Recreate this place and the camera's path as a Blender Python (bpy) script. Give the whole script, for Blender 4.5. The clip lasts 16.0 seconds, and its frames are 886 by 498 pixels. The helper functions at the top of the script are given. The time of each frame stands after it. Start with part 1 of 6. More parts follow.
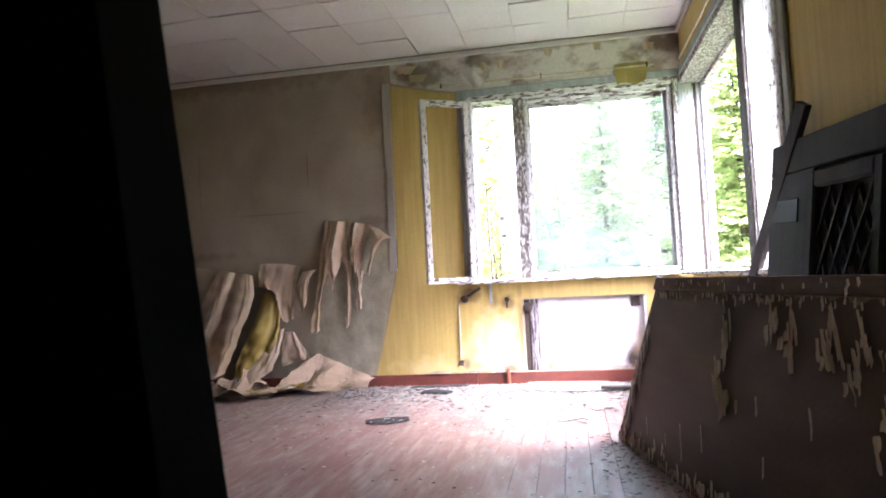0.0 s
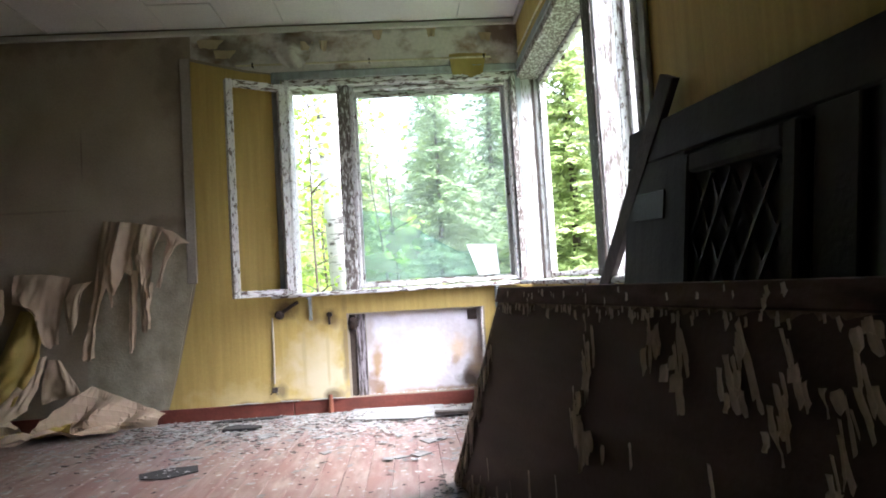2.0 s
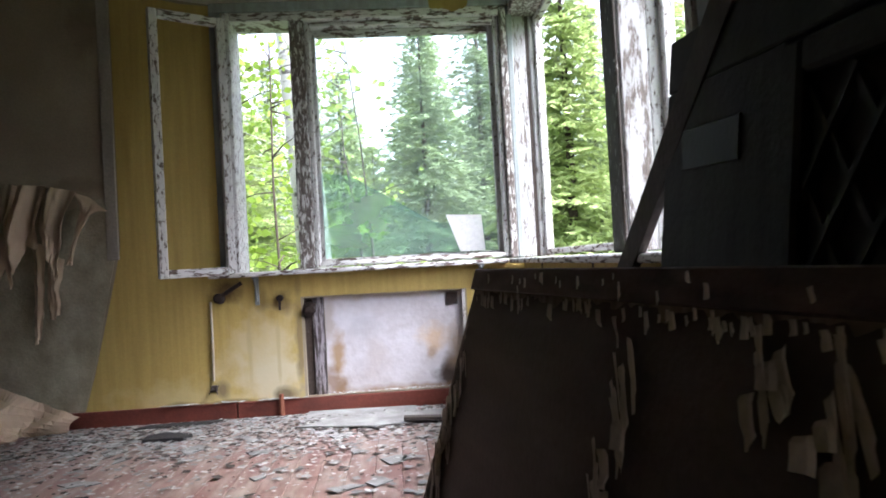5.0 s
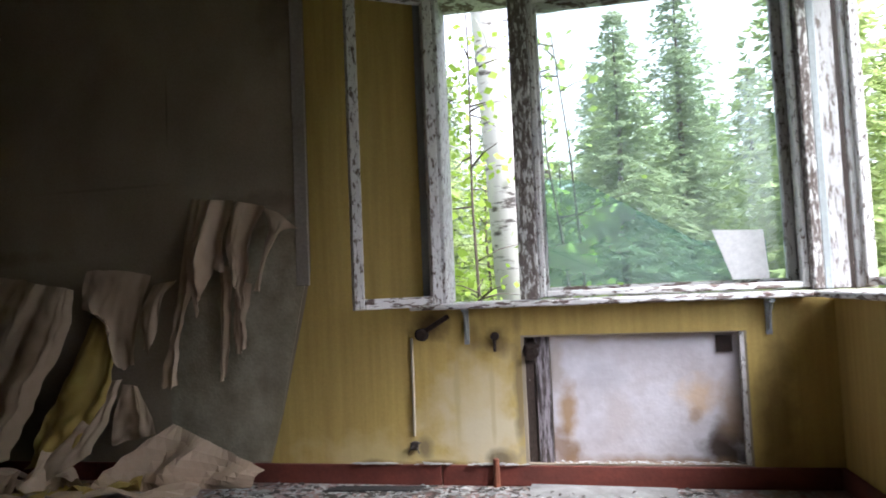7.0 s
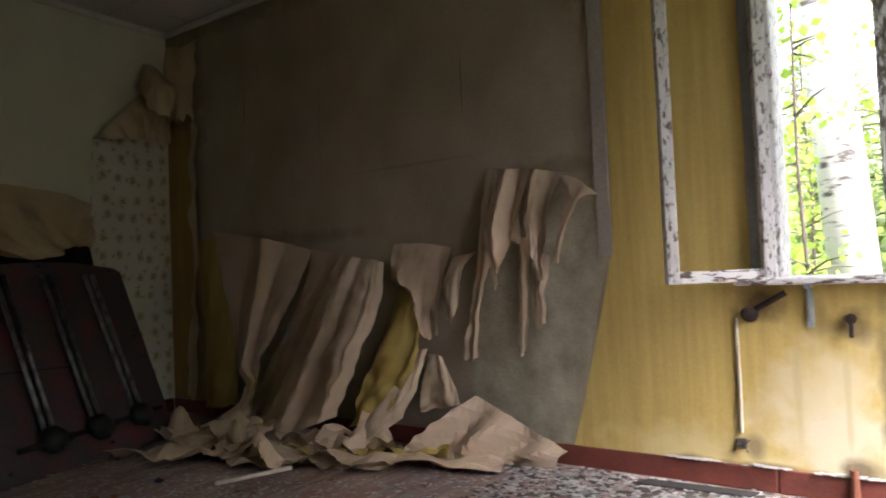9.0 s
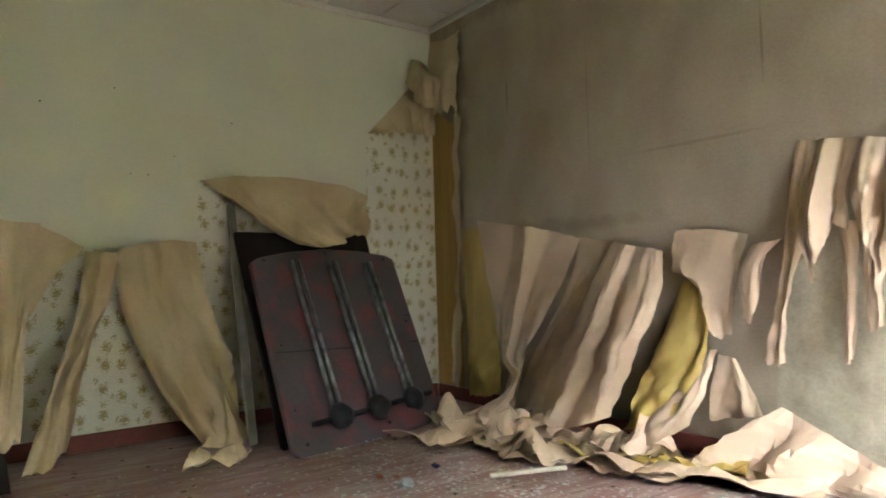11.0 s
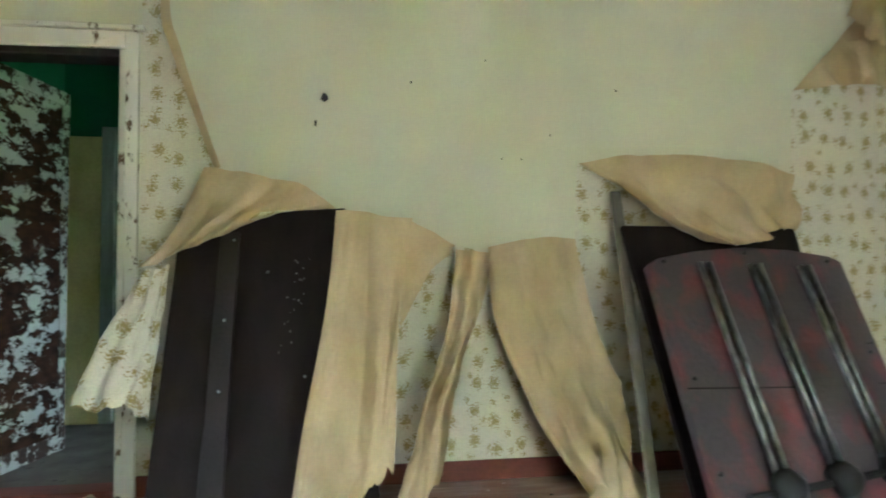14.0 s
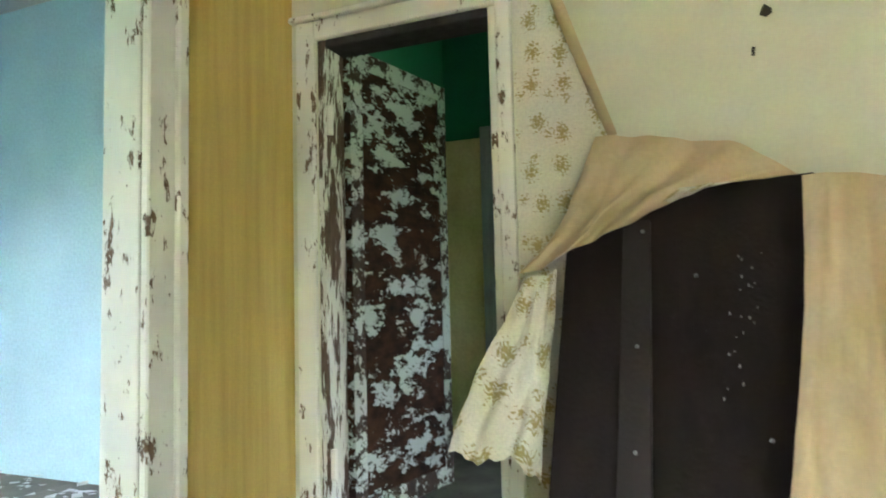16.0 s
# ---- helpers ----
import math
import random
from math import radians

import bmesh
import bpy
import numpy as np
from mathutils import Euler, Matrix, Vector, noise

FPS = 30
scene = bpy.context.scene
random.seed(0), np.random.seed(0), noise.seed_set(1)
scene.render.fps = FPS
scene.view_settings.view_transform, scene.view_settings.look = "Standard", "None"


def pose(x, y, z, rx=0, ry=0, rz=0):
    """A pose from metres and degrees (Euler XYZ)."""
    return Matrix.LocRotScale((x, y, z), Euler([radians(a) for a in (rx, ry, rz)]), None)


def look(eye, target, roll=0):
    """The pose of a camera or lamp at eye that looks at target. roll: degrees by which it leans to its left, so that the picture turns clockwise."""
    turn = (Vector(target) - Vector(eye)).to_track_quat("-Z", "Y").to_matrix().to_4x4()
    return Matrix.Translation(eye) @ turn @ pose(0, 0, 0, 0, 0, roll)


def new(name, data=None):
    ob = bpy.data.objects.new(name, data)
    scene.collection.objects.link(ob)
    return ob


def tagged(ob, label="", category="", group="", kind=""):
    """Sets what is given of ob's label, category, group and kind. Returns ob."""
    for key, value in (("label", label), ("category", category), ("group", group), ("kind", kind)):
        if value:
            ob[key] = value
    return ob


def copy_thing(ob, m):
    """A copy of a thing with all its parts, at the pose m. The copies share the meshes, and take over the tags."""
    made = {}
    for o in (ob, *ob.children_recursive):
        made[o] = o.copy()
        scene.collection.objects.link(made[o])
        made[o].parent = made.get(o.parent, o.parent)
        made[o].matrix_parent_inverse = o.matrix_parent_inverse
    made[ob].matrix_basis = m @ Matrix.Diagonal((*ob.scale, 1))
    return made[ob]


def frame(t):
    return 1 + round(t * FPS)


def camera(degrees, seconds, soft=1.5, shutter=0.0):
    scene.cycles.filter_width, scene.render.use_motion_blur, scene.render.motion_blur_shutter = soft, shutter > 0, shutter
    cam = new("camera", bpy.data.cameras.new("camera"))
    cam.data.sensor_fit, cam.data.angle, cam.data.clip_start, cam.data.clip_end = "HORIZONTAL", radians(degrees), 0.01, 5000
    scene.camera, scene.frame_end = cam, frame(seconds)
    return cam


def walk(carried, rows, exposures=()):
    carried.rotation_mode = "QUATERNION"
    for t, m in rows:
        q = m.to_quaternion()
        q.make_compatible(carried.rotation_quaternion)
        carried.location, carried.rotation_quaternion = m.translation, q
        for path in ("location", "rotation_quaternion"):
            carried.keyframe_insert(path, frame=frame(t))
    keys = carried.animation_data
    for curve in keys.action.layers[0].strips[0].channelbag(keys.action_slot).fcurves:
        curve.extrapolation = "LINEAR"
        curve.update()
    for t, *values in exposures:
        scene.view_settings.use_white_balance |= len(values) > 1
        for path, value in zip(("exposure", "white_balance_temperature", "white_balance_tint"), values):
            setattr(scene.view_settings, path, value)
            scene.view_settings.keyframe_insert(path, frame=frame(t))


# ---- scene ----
cam = camera(67.0, 16.0, soft=1.8, shutter=0.3)
PATH = [
    (0, (0.7, 0.264, 0.885), (0.329, 2.228, 0.978), -2.9),
    (0.5, (0.724, 0.482, 0.894), (0.399, 2.45, 1.029), -4.1),
    (1, (0.74, 0.657, 0.881), (0.529, 2.643, 0.998), -2.9),
    (1.5, (0.735, 0.826, 0.875), (0.72, 2.824, 0.959), -2.5),
    (2, (0.743, 0.962, 0.874), (0.853, 2.956, 0.977), -3.4),
    (2.5, (0.786, 1.076, 0.861), (0.954, 3.068, 0.924), -1.9),
    (3, (0.825, 1.169, 0.866), (1.039, 3.157, 0.913), -2.3),
    (3.2, (0.828, 1.201, 0.875), (1.041, 3.189, 0.939), -2.4),
    (5.3, (0.892, 1.908, 0.874), (0.979, 3.906, 0.906), -3.6),
    (5.5, (0.866, 2.002, 0.878), (0.893, 4.002, 0.919), -3.5),
    (6, (0.794, 2.222, 0.914), (0.616, 4.214, 0.96), -3.3),
    (6.5, (0.64, 2.438, 0.926), (0.344, 4.416, 0.953), -2.2),
    (7, (0.537, 2.656, 0.945), (0.165, 4.618, 1.058), -2.4),
    (7.5, (0.497, 2.79, 0.969), (-0.042, 4.715, 1.048), -2.3),
    (8, (0.446, 2.87, 0.964), (-0.367, 4.697, 1.02), -2.2),
    (8.5, (0.397, 2.876, 0.931), (-0.591, 4.613, 1.013), -1.7),
    (9, (0.331, 2.869, 0.943), (-0.794, 4.521, 1.011), -2.4),
    (9.5, (0.254, 2.868, 0.958), (-1.012, 4.414, 1.039), -2.5),
    (9.7, (0.227, 2.869, 0.961), (-1.09, 4.371, 1.044), -2.2),
    (11.8, (-0.104, 2.975, 0.894), (-1.868, 3.916, 0.969), -2.7),
    (12, (-0.139, 3.002, 0.886), (-1.931, 3.886, 0.965), -3.0),
    (12.5, (-0.244, 3.007, 0.879), (-2.092, 3.768, 0.952), -1.8),
    (13, (-0.462, 2.963, 0.888), (-2.352, 3.614, 0.95), -0.5),
    (13.5, (-0.698, 2.943, 0.926), (-2.623, 3.477, 1.031), -0.0),
    (14, (-0.952, 2.937, 0.961), (-2.93, 3.222, 1.054), -0.5),
    (14.5, (-1.177, 2.957, 1.024), (-3.175, 2.873, 1.056), -0.8),
    (15, (-1.373, 2.847, 0.951), (-3.328, 2.43, 0.994), -0.5),
    (15.5, (-1.624, 2.754, 0.943), (-3.527, 2.145, 1.007), -1.3),
    (16, (-1.858, 2.683, 0.957), (-3.694, 1.902, 1.101), -1.4),
]

walk(cam, [(t, look(eye, target, roll)) for t, eye, target, roll in PATH],
     exposures=[(0, 4.75, 5700, 30), (0.5, 4.3, 5650, 25), (1.5, 3.85, 5700, 18), (3.2, 3.1, 5700, 16), (5.3, 2.85, 5750, 16), (7, 2.65, 5800, 16), (8, 2.75, 5950, 17), (8.5, 3.05, 6100, 18), (9.0, 3.65, 6150, 19), (9.7, 4.85, 6150, 18), (11.8, 6.15, 5800, 8), (12.5, 6.5, 5650, 6), (14, 6.8, 5500, 6), (15, 6.7, 5700, 7), (15.5, 6.85, 5800, 8), (16, 7.1, 5850, 8)])

# ---- light ----
world = bpy.data.worlds.new("overcast_sky")
scene.world = world
world.use_nodes = True
wn, wl = world.node_tree.nodes, world.node_tree.links
sky = wn.new("ShaderNodeTexSky")
sky.sky_type, sky.sun_disc, sky.sun_elevation, sky.sun_rotation = "NISHITA", False, radians(49), radians(112)
sky.air_density, sky.dust_density = 1.0, 4.0
grey = wn.new("ShaderNodeHueSaturation")
grey.inputs["Saturation"].default_value = 0.25
wl.new(sky.outputs[0], grey.inputs["Color"])
wl.new(grey.outputs[0], wn["Background"].inputs["Color"])
wn["Background"].inputs["Strength"].default_value = 0.15
sun = new("sun", bpy.data.lights.new("sun", "SUN"))
sun.data.energy, sun.data.angle, sun.data.color = 1.0, radians(28), (1.0, 0.97, 0.92)
sun.matrix_world = look((20, -8, 25), (0, 0, 0))

# ---- materials ----
def mat(name, colour, rough=0.8, colour2=None, scale=(8, 8, 8), amount=0.5, bump=0.2, bump_scale=60.0, detail=6.0, metal=0.0, spec=0.3, grain=0.35, bias=0.0):
    """A surface of two colours blended by noise at two scales, with fine relief."""
    m = bpy.data.materials.new(name)
    m.use_nodes = True
    n, l = m.node_tree.nodes, m.node_tree.links
    b = n["Principled BSDF"]
    b.inputs["Roughness"].default_value, b.inputs["Metallic"].default_value = rough, metal
    b.inputs["Specular IOR Level"].default_value = spec
    tc, mp = n.new("ShaderNodeTexCoord"), n.new("ShaderNodeMapping")
    mp.inputs["Scale"].default_value = scale
    l.new(tc.outputs["Object"], mp.inputs["Vector"])
    big, small = n.new("ShaderNodeTexNoise"), n.new("ShaderNodeTexNoise")
    big.inputs["Scale"].default_value, big.inputs["Detail"].default_value = 1.0, detail
    small.inputs["Scale"].default_value, small.inputs["Detail"].default_value = bump_scale, 4.0
    l.new(mp.outputs[0], big.inputs["Vector"])
    l.new(tc.outputs["Object"], small.inputs["Vector"])
    ramp = n.new("ShaderNodeValToRGB")
    ramp.color_ramp.elements[0].position, ramp.color_ramp.elements[1].position = 0.5 - bias - 0.22 * amount - 0.02, 0.5 - bias + 0.22 * amount + 0.02
    l.new(big.outputs[0], ramp.inputs[0])
    c2 = colour2 or tuple(0.72 * c for c in colour)
    mix = n.new("ShaderNodeMix")
    mix.data_type = "RGBA"
    mix.inputs[6].default_value, mix.inputs[7].default_value = (*c2, 1), (*colour, 1)
    l.new(ramp.outputs[0], mix.inputs[0])
    fine = n.new("ShaderNodeMix")
    fine.data_type, fine.blend_type = "RGBA", "MULTIPLY"
    fine.inputs[0].default_value = grain
    tone = n.new("ShaderNodeValToRGB")
    tone.color_ramp.elements[0].color, tone.color_ramp.elements[0].position = (0.55, 0.55, 0.55, 1), 0.3
    tone.color_ramp.elements[1].position = 0.7
    l.new(small.outputs[0], tone.inputs[0])
    l.new(mix.outputs[2], fine.inputs[6])
    l.new(tone.outputs[0], fine.inputs[7])
    l.new(fine.outputs[2], b.inputs["Base Color"])
    if bump:
        bp = n.new("ShaderNodeBump")
        bp.inputs["Strength"].default_value, bp.inputs["Distance"].default_value = bump, 0.01
        l.new(small.outputs[0], bp.inputs["Height"])
        l.new(bp.outputs[0], b.inputs["Normal"])
    return m


def worn(name, paint, under, scale, bare=0.5, edge=0.03, under2=None, rough=0.7, bump=0.6, fray=0.62):
    """Paint that has flaked off in patches down to what lies under it. bare: the share that is gone."""
    m = mat(name, under, 0.85, under2, tuple(2.2 * c for c in scale), 0.8, 0.0)
    n, l = m.node_tree.nodes, m.node_tree.links
    b = n["Principled BSDF"]
    old = b.inputs["Base Color"].links[0].from_socket
    tc, mp, no = n.new("ShaderNodeTexCoord"), n.new("ShaderNodeMapping"), n.new("ShaderNodeTexNoise")
    mp.inputs["Scale"].default_value = scale
    no.inputs["Scale"].default_value, no.inputs["Detail"].default_value, no.inputs["Roughness"].default_value = 1.0, 9.0, fray
    l.new(tc.outputs["Object"], mp.inputs["Vector"])
    l.new(mp.outputs[0], no.inputs["Vector"])
    r = n.new("ShaderNodeValToRGB")
    mid = 0.5 + (bare - 0.5) * 0.45
    r.color_ramp.elements[0].position, r.color_ramp.elements[1].position = mid - edge, mid + edge
    l.new(no.outputs[0], r.inputs[0])
    stain = n.new("ShaderNodeTexNoise")
    stain.inputs["Scale"].default_value, stain.inputs["Detail"].default_value = 3.0, 5.0
    l.new(tc.outputs["Object"], stain.inputs["Vector"])
    sr = n.new("ShaderNodeMix")
    sr.data_type = "RGBA"
    sr.inputs[6].default_value, sr.inputs[7].default_value = (*[0.7 * c for c in paint], 1), (*paint, 1)
    l.new(stain.outputs[0], sr.inputs[0])
    mix = n.new("ShaderNodeMix")
    mix.data_type = "RGBA"
    l.new(r.outputs[0], mix.inputs[0])
    l.new(old, mix.inputs[6])
    l.new(sr.outputs[2], mix.inputs[7])
    l.new(mix.outputs[2], b.inputs["Base Color"])
    bp = n.new("ShaderNodeBump")
    bp.inputs["Strength"].default_value, bp.inputs["Distance"].default_value = bump, 0.004
    l.new(r.outputs[0], bp.inputs["Height"])
    l.new(bp.outputs[0], b.inputs["Normal"])
    b.inputs["Roughness"].default_value = rough
    return m


def floral(name):
    """Off-white paper with small olive sprigs in staggered rows."""
    m = mat(name, (0.66, 0.64, 0.55), 0.9, (0.56, 0.53, 0.44), (2, 2, 2), 0.8, 0.1, 120)
    n, l = m.node_tree.nodes, m.node_tree.links
    b = n["Principled BSDF"]
    old = b.inputs["Base Color"].links[0].from_socket
    uv = n.new("ShaderNodeUVMap")
    no = n.new("ShaderNodeTexNoise")
    no.inputs["Scale"].default_value, no.inputs["Detail"].default_value = 105.0, 2.0
    l.new(uv.outputs[0], no.inputs["Vector"])
    # large sprigs, and small ones between them: scale, shift, looseness, reach
    for scale, shift, loose, reach in ((8.8, 0.0, 0.4, 0.765), (10.5, 3.37, 0.7, 0.67)):
        mp, vo = n.new("ShaderNodeMapping"), n.new("ShaderNodeTexVoronoi")
        mp.inputs["Location"].default_value, mp.inputs["Scale"].default_value = (shift, 1.7 * shift, 0), (1, 0.82, 1)
        vo.voronoi_dimensions = "2D"
        vo.inputs["Scale"].default_value, vo.inputs["Randomness"].default_value = scale, loose
        l.new(uv.outputs[0], mp.inputs["Vector"])
        l.new(mp.outputs[0], vo.inputs["Vector"])
        ad, r, mix = n.new("ShaderNodeMath"), n.new("ShaderNodeValToRGB"), n.new("ShaderNodeMix")
        ad.operation = "MULTIPLY_ADD"
        ad.inputs[1].default_value = 1.1
        l.new(no.outputs[0], ad.inputs[0])
        l.new(vo.outputs["Distance"], ad.inputs[2])
        r.color_ramp.elements[0].position, r.color_ramp.elements[1].position = reach - 0.08, reach
        l.new(ad.outputs[0], r.inputs[0])
        mix.data_type = "RGBA"
        mix.inputs[6].default_value = (0.31, 0.25, 0.11, 1)
        l.new(r.outputs[0], mix.inputs[0])
        l.new(old, mix.inputs[7])
        old = mix.outputs[2]
    l.new(old, b.inputs["Base Color"])
    return m


def glass(name, tint=(0.93, 0.98, 0.96), dirt=0.01, smear=0.2):
    m = bpy.data.materials.new(name)
    m.use_nodes = True
    n, l = m.node_tree.nodes, m.node_tree.links
    n.remove(n["Principled BSDF"])
    clear, gloss, dust, mix, mix2, fr = (n.new("ShaderNodeBsdf" + k) if k in ("Transparent", "Glossy", "Translucent") else n.new(k) for k in (
        "Transparent", "Glossy", "Translucent", "ShaderNodeMixShader", "ShaderNodeMixShader", "ShaderNodeFresnel"))
    clear.inputs[0].default_value, gloss.inputs[1].default_value = (*tint, 1), 0.02
    dust.inputs[0].default_value = (0.7, 0.75, 0.72, 1)
    no, r = n.new("ShaderNodeTexNoise"), n.new("ShaderNodeValToRGB")
    no.inputs["Scale"].default_value, no.inputs["Detail"].default_value = 2.5, 6
    r.color_ramp.elements[0].position, r.color_ramp.elements[1].position = 0.35, 0.9
    r.color_ramp.elements[0].color, r.color_ramp.elements[1].color = (dirt, dirt, dirt, 1), (dirt + smear, dirt + smear, dirt + smear, 1)
    l.new(no.outputs[0], r.inputs[0])
    l.new(r.outputs[0], mix2.inputs[0])
    l.new(fr.outputs[0], mix.inputs[0])
    l.new(clear.outputs[0], mix.inputs[1])
    l.new(gloss.outputs[0], mix.inputs[2])
    l.new(mix.outputs[0], mix2.inputs[1])
    l.new(dust.outputs[0], mix2.inputs[2])
    l.new(mix2.outputs[0], n["Material Output"].inputs[0])
    return m


def leafy(name, colour, colour2):
    m = mat(name, colour, 0.6, colour2, (1.5, 1.5, 1.5), 0.9, 0.0)
    n, l = m.node_tree.nodes, m.node_tree.links
    b = n["Principled BSDF"]
    tr, mix = n.new("ShaderNodeBsdfTranslucent"), n.new("ShaderNodeMixShader")
    mix.inputs[0].default_value = 0.4
    l.new(b.inputs["Base Color"].links[0].from_socket, tr.inputs[0])
    l.new(b.outputs[0], mix.inputs[1])
    l.new(tr.outputs[0], mix.inputs[2])
    l.new(mix.outputs[0], n["Material Output"].inputs[0])
    return m


def stain(m, centre, size, colour, amount=0.8, ragged=0.7, seed=0.0):
    """A stain with an uneven, soft outline at a place of the wall, laid over what the material has so far."""
    n, l = m.node_tree.nodes, m.node_tree.links
    b = n["Principled BSDF"]
    old = b.inputs["Base Color"].links[0].from_socket
    tc, mp, no = n.new("ShaderNodeTexCoord"), n.new("ShaderNodeMapping"), n.new("ShaderNodeTexNoise")
    mp.vector_type = "TEXTURE"
    mp.inputs["Location"].default_value, mp.inputs["Scale"].default_value = centre, size
    no.inputs["Scale"].default_value, no.inputs["Detail"].default_value = 9.0 + seed, 7.0
    l.new(tc.outputs["Object"], mp.inputs["Vector"])
    l.new(tc.outputs["Object"], no.inputs["Vector"])
    ln, ad, r = n.new("ShaderNodeVectorMath"), n.new("ShaderNodeMath"), n.new("ShaderNodeValToRGB")
    ln.operation, ad.operation = "LENGTH", "MULTIPLY_ADD"
    l.new(mp.outputs[0], ln.inputs[0])
    ad.inputs[1].default_value = ragged * 2.4
    l.new(no.outputs[0], ad.inputs[0])
    l.new(ln.outputs["Value"], ad.inputs[2])
    mid = 0.5 * ragged * 2.4
    r.color_ramp.elements[0].position, r.color_ramp.elements[1].position = 0.0, 1.0
    r.color_ramp.elements[0].color, r.color_ramp.elements[1].color = (amount, amount, amount, 1), (0, 0, 0, 1)
    mr = n.new("ShaderNodeMapRange")
    mr.inputs[1].default_value, mr.inputs[2].default_value = mid + 0.35, mid + 1.0
    l.new(ad.outputs[0], mr.inputs[0])
    l.new(mr.outputs[0], r.inputs[0])
    mix = n.new("ShaderNodeMix")
    mix.data_type = "RGBA"
    mix.inputs[7].default_value = (*colour, 1)
    l.new(r.outputs[0], mix.inputs[0])
    l.new(old, mix.inputs[6])
    l.new(mix.outputs[2], b.inputs["Base Color"])


YELLOW = mat("yellow_wallpaper", (0.55, 0.415, 0.13), 0.75, (0.44, 0.32, 0.095), (30, 30, 1.6), 0.9, 0.08, 90, grain=0.2)
OCHRE = mat("darkened_ochre_wallpaper", (0.40, 0.26, 0.075), 0.8, (0.28, 0.175, 0.05), (20, 20, 1.5), 0.9, 0.1, 90, grain=0.2)
BARE_GREY = mat("bare_board", (0.39, 0.335, 0.25), 0.92, (0.29, 0.245, 0.18), (3.2, 3.2, 2.2), 0.9, 0.12, 80, detail=9.0, grain=0.3)
BARE_GREEN = mat("mouldy_board", (0.47, 0.43, 0.32), 0.92, (0.24, 0.22, 0.155), (7, 7, 5), 0.9, 0.3, 70, detail=9.0)
CREAM = mat("cream_board", (0.60, 0.605, 0.48), 0.9, (0.55, 0.55, 0.43), (1.6, 1.6, 1.6), 0.8, 0.06, 90, grain=0.12)
FLORAL = floral("floral_wallpaper")
KRAFT = mat("kraft_paper", (0.57, 0.46, 0.295), 0.7, (0.43, 0.335, 0.20), (4.5, 4.5, 2.5), 0.9, 0.06, 60, detail=8.0, grain=0.2)
KRAFT_PALE = mat("pale_kraft_paper", (0.54, 0.42, 0.305), 0.65, (0.41, 0.31, 0.22), (2.5, 2.5, 2.5), 0.9, 0.03, 60, grain=0.1)
PAPER_YELLOW = mat("yellow_paper_face", (0.44, 0.335, 0.10), 0.7, (0.33, 0.245, 0.07), (8, 8, 2), 0.9, 0.03, grain=0.1)
WHITE_WOOD = worn("peeling_white_paint", (0.66, 0.65, 0.625), (0.09, 0.055, 0.04), (70, 70, 24), 0.37, 0.025, (0.17, 0.135, 0.11), fray=0.72)
WHITE_WOOD_X = worn("peeling_white_paint_across", (0.72, 0.71, 0.68), (0.10, 0.06, 0.045), (14, 14, 60), 0.42, 0.025, (0.18, 0.14, 0.115))
WORN_WOOD = worn("mostly_bare_window_wood", (0.68, 0.67, 0.63), (0.085, 0.062, 0.05), (60, 60, 18), 0.57, 0.03, (0.19, 0.165, 0.145), fray=0.72)
WHITE_DOOR = worn("cracked_white_casing", (0.76, 0.75, 0.69), (0.07, 0.036, 0.02), (17, 17, 7), 0.30, 0.012, (0.20, 0.13, 0.085), fray=0.72)
CHALK = worn("chalky_white_paint", (0.50, 0.49, 0.475), (0.11, 0.085, 0.07), (45, 45, 9), 0.40, 0.035, (0.22, 0.19, 0.165), fray=0.72)
ROTTEN = worn("rotten_joint_wood", (0.50, 0.48, 0.45), (0.03, 0.022, 0.018), (60, 60, 22), 0.85, 0.03, (0.07, 0.05, 0.04), fray=0.75)
DARK_SASH = worn("worn_backlit_dark_wood", (0.40, 0.385, 0.36), (0.045, 0.034, 0.028), (50, 50, 14), 0.72, 0.03, (0.085, 0.07, 0.06), fray=0.74)
GREYBLUE = mat("grey_painted_wood", (0.36, 0.40, 0.40), 0.7, (0.26, 0.28, 0.27), (20, 20, 3), 0.8, 0.2)
DOOR_PEEL = worn("mint_paint_on_dark_wood", (0.42, 0.47, 0.44), (0.010, 0.006, 0.004), (5.5, 5.5, 10), 0.58, 0.006, (0.05, 0.022, 0.012), fray=0.72)
JAMB_PEEL = worn("half_bare_white_jamb", (0.66, 0.66, 0.60), (0.06, 0.032, 0.02), (30, 30, 5), 0.52, 0.012, (0.13, 0.085, 0.06), fray=0.7)
BEAD_PEEL = worn("mint_paint_on_beading", (0.46, 0.51, 0.47), (0.015, 0.009, 0.006), (10, 10, 10), 0.50, 0.01, (0.05, 0.028, 0.017), fray=0.74)
DOOR_PEEL.node_tree.nodes["Principled BSDF"].inputs["Specular IOR Level"].default_value = 0.08
RED_BASE = mat("red_brown_paint", (0.19, 0.05, 0.034), 0.6, (0.11, 0.035, 0.025), (6, 6, 10), 0.9, 0.2)
FLOOR = worn("worn_red_floor_paint", (0.255, 0.138, 0.115), (0.40, 0.325, 0.275), (11, 2.2, 11), 0.50, 0.10, (0.2, 0.13, 0.1), 0.40, 0.25)
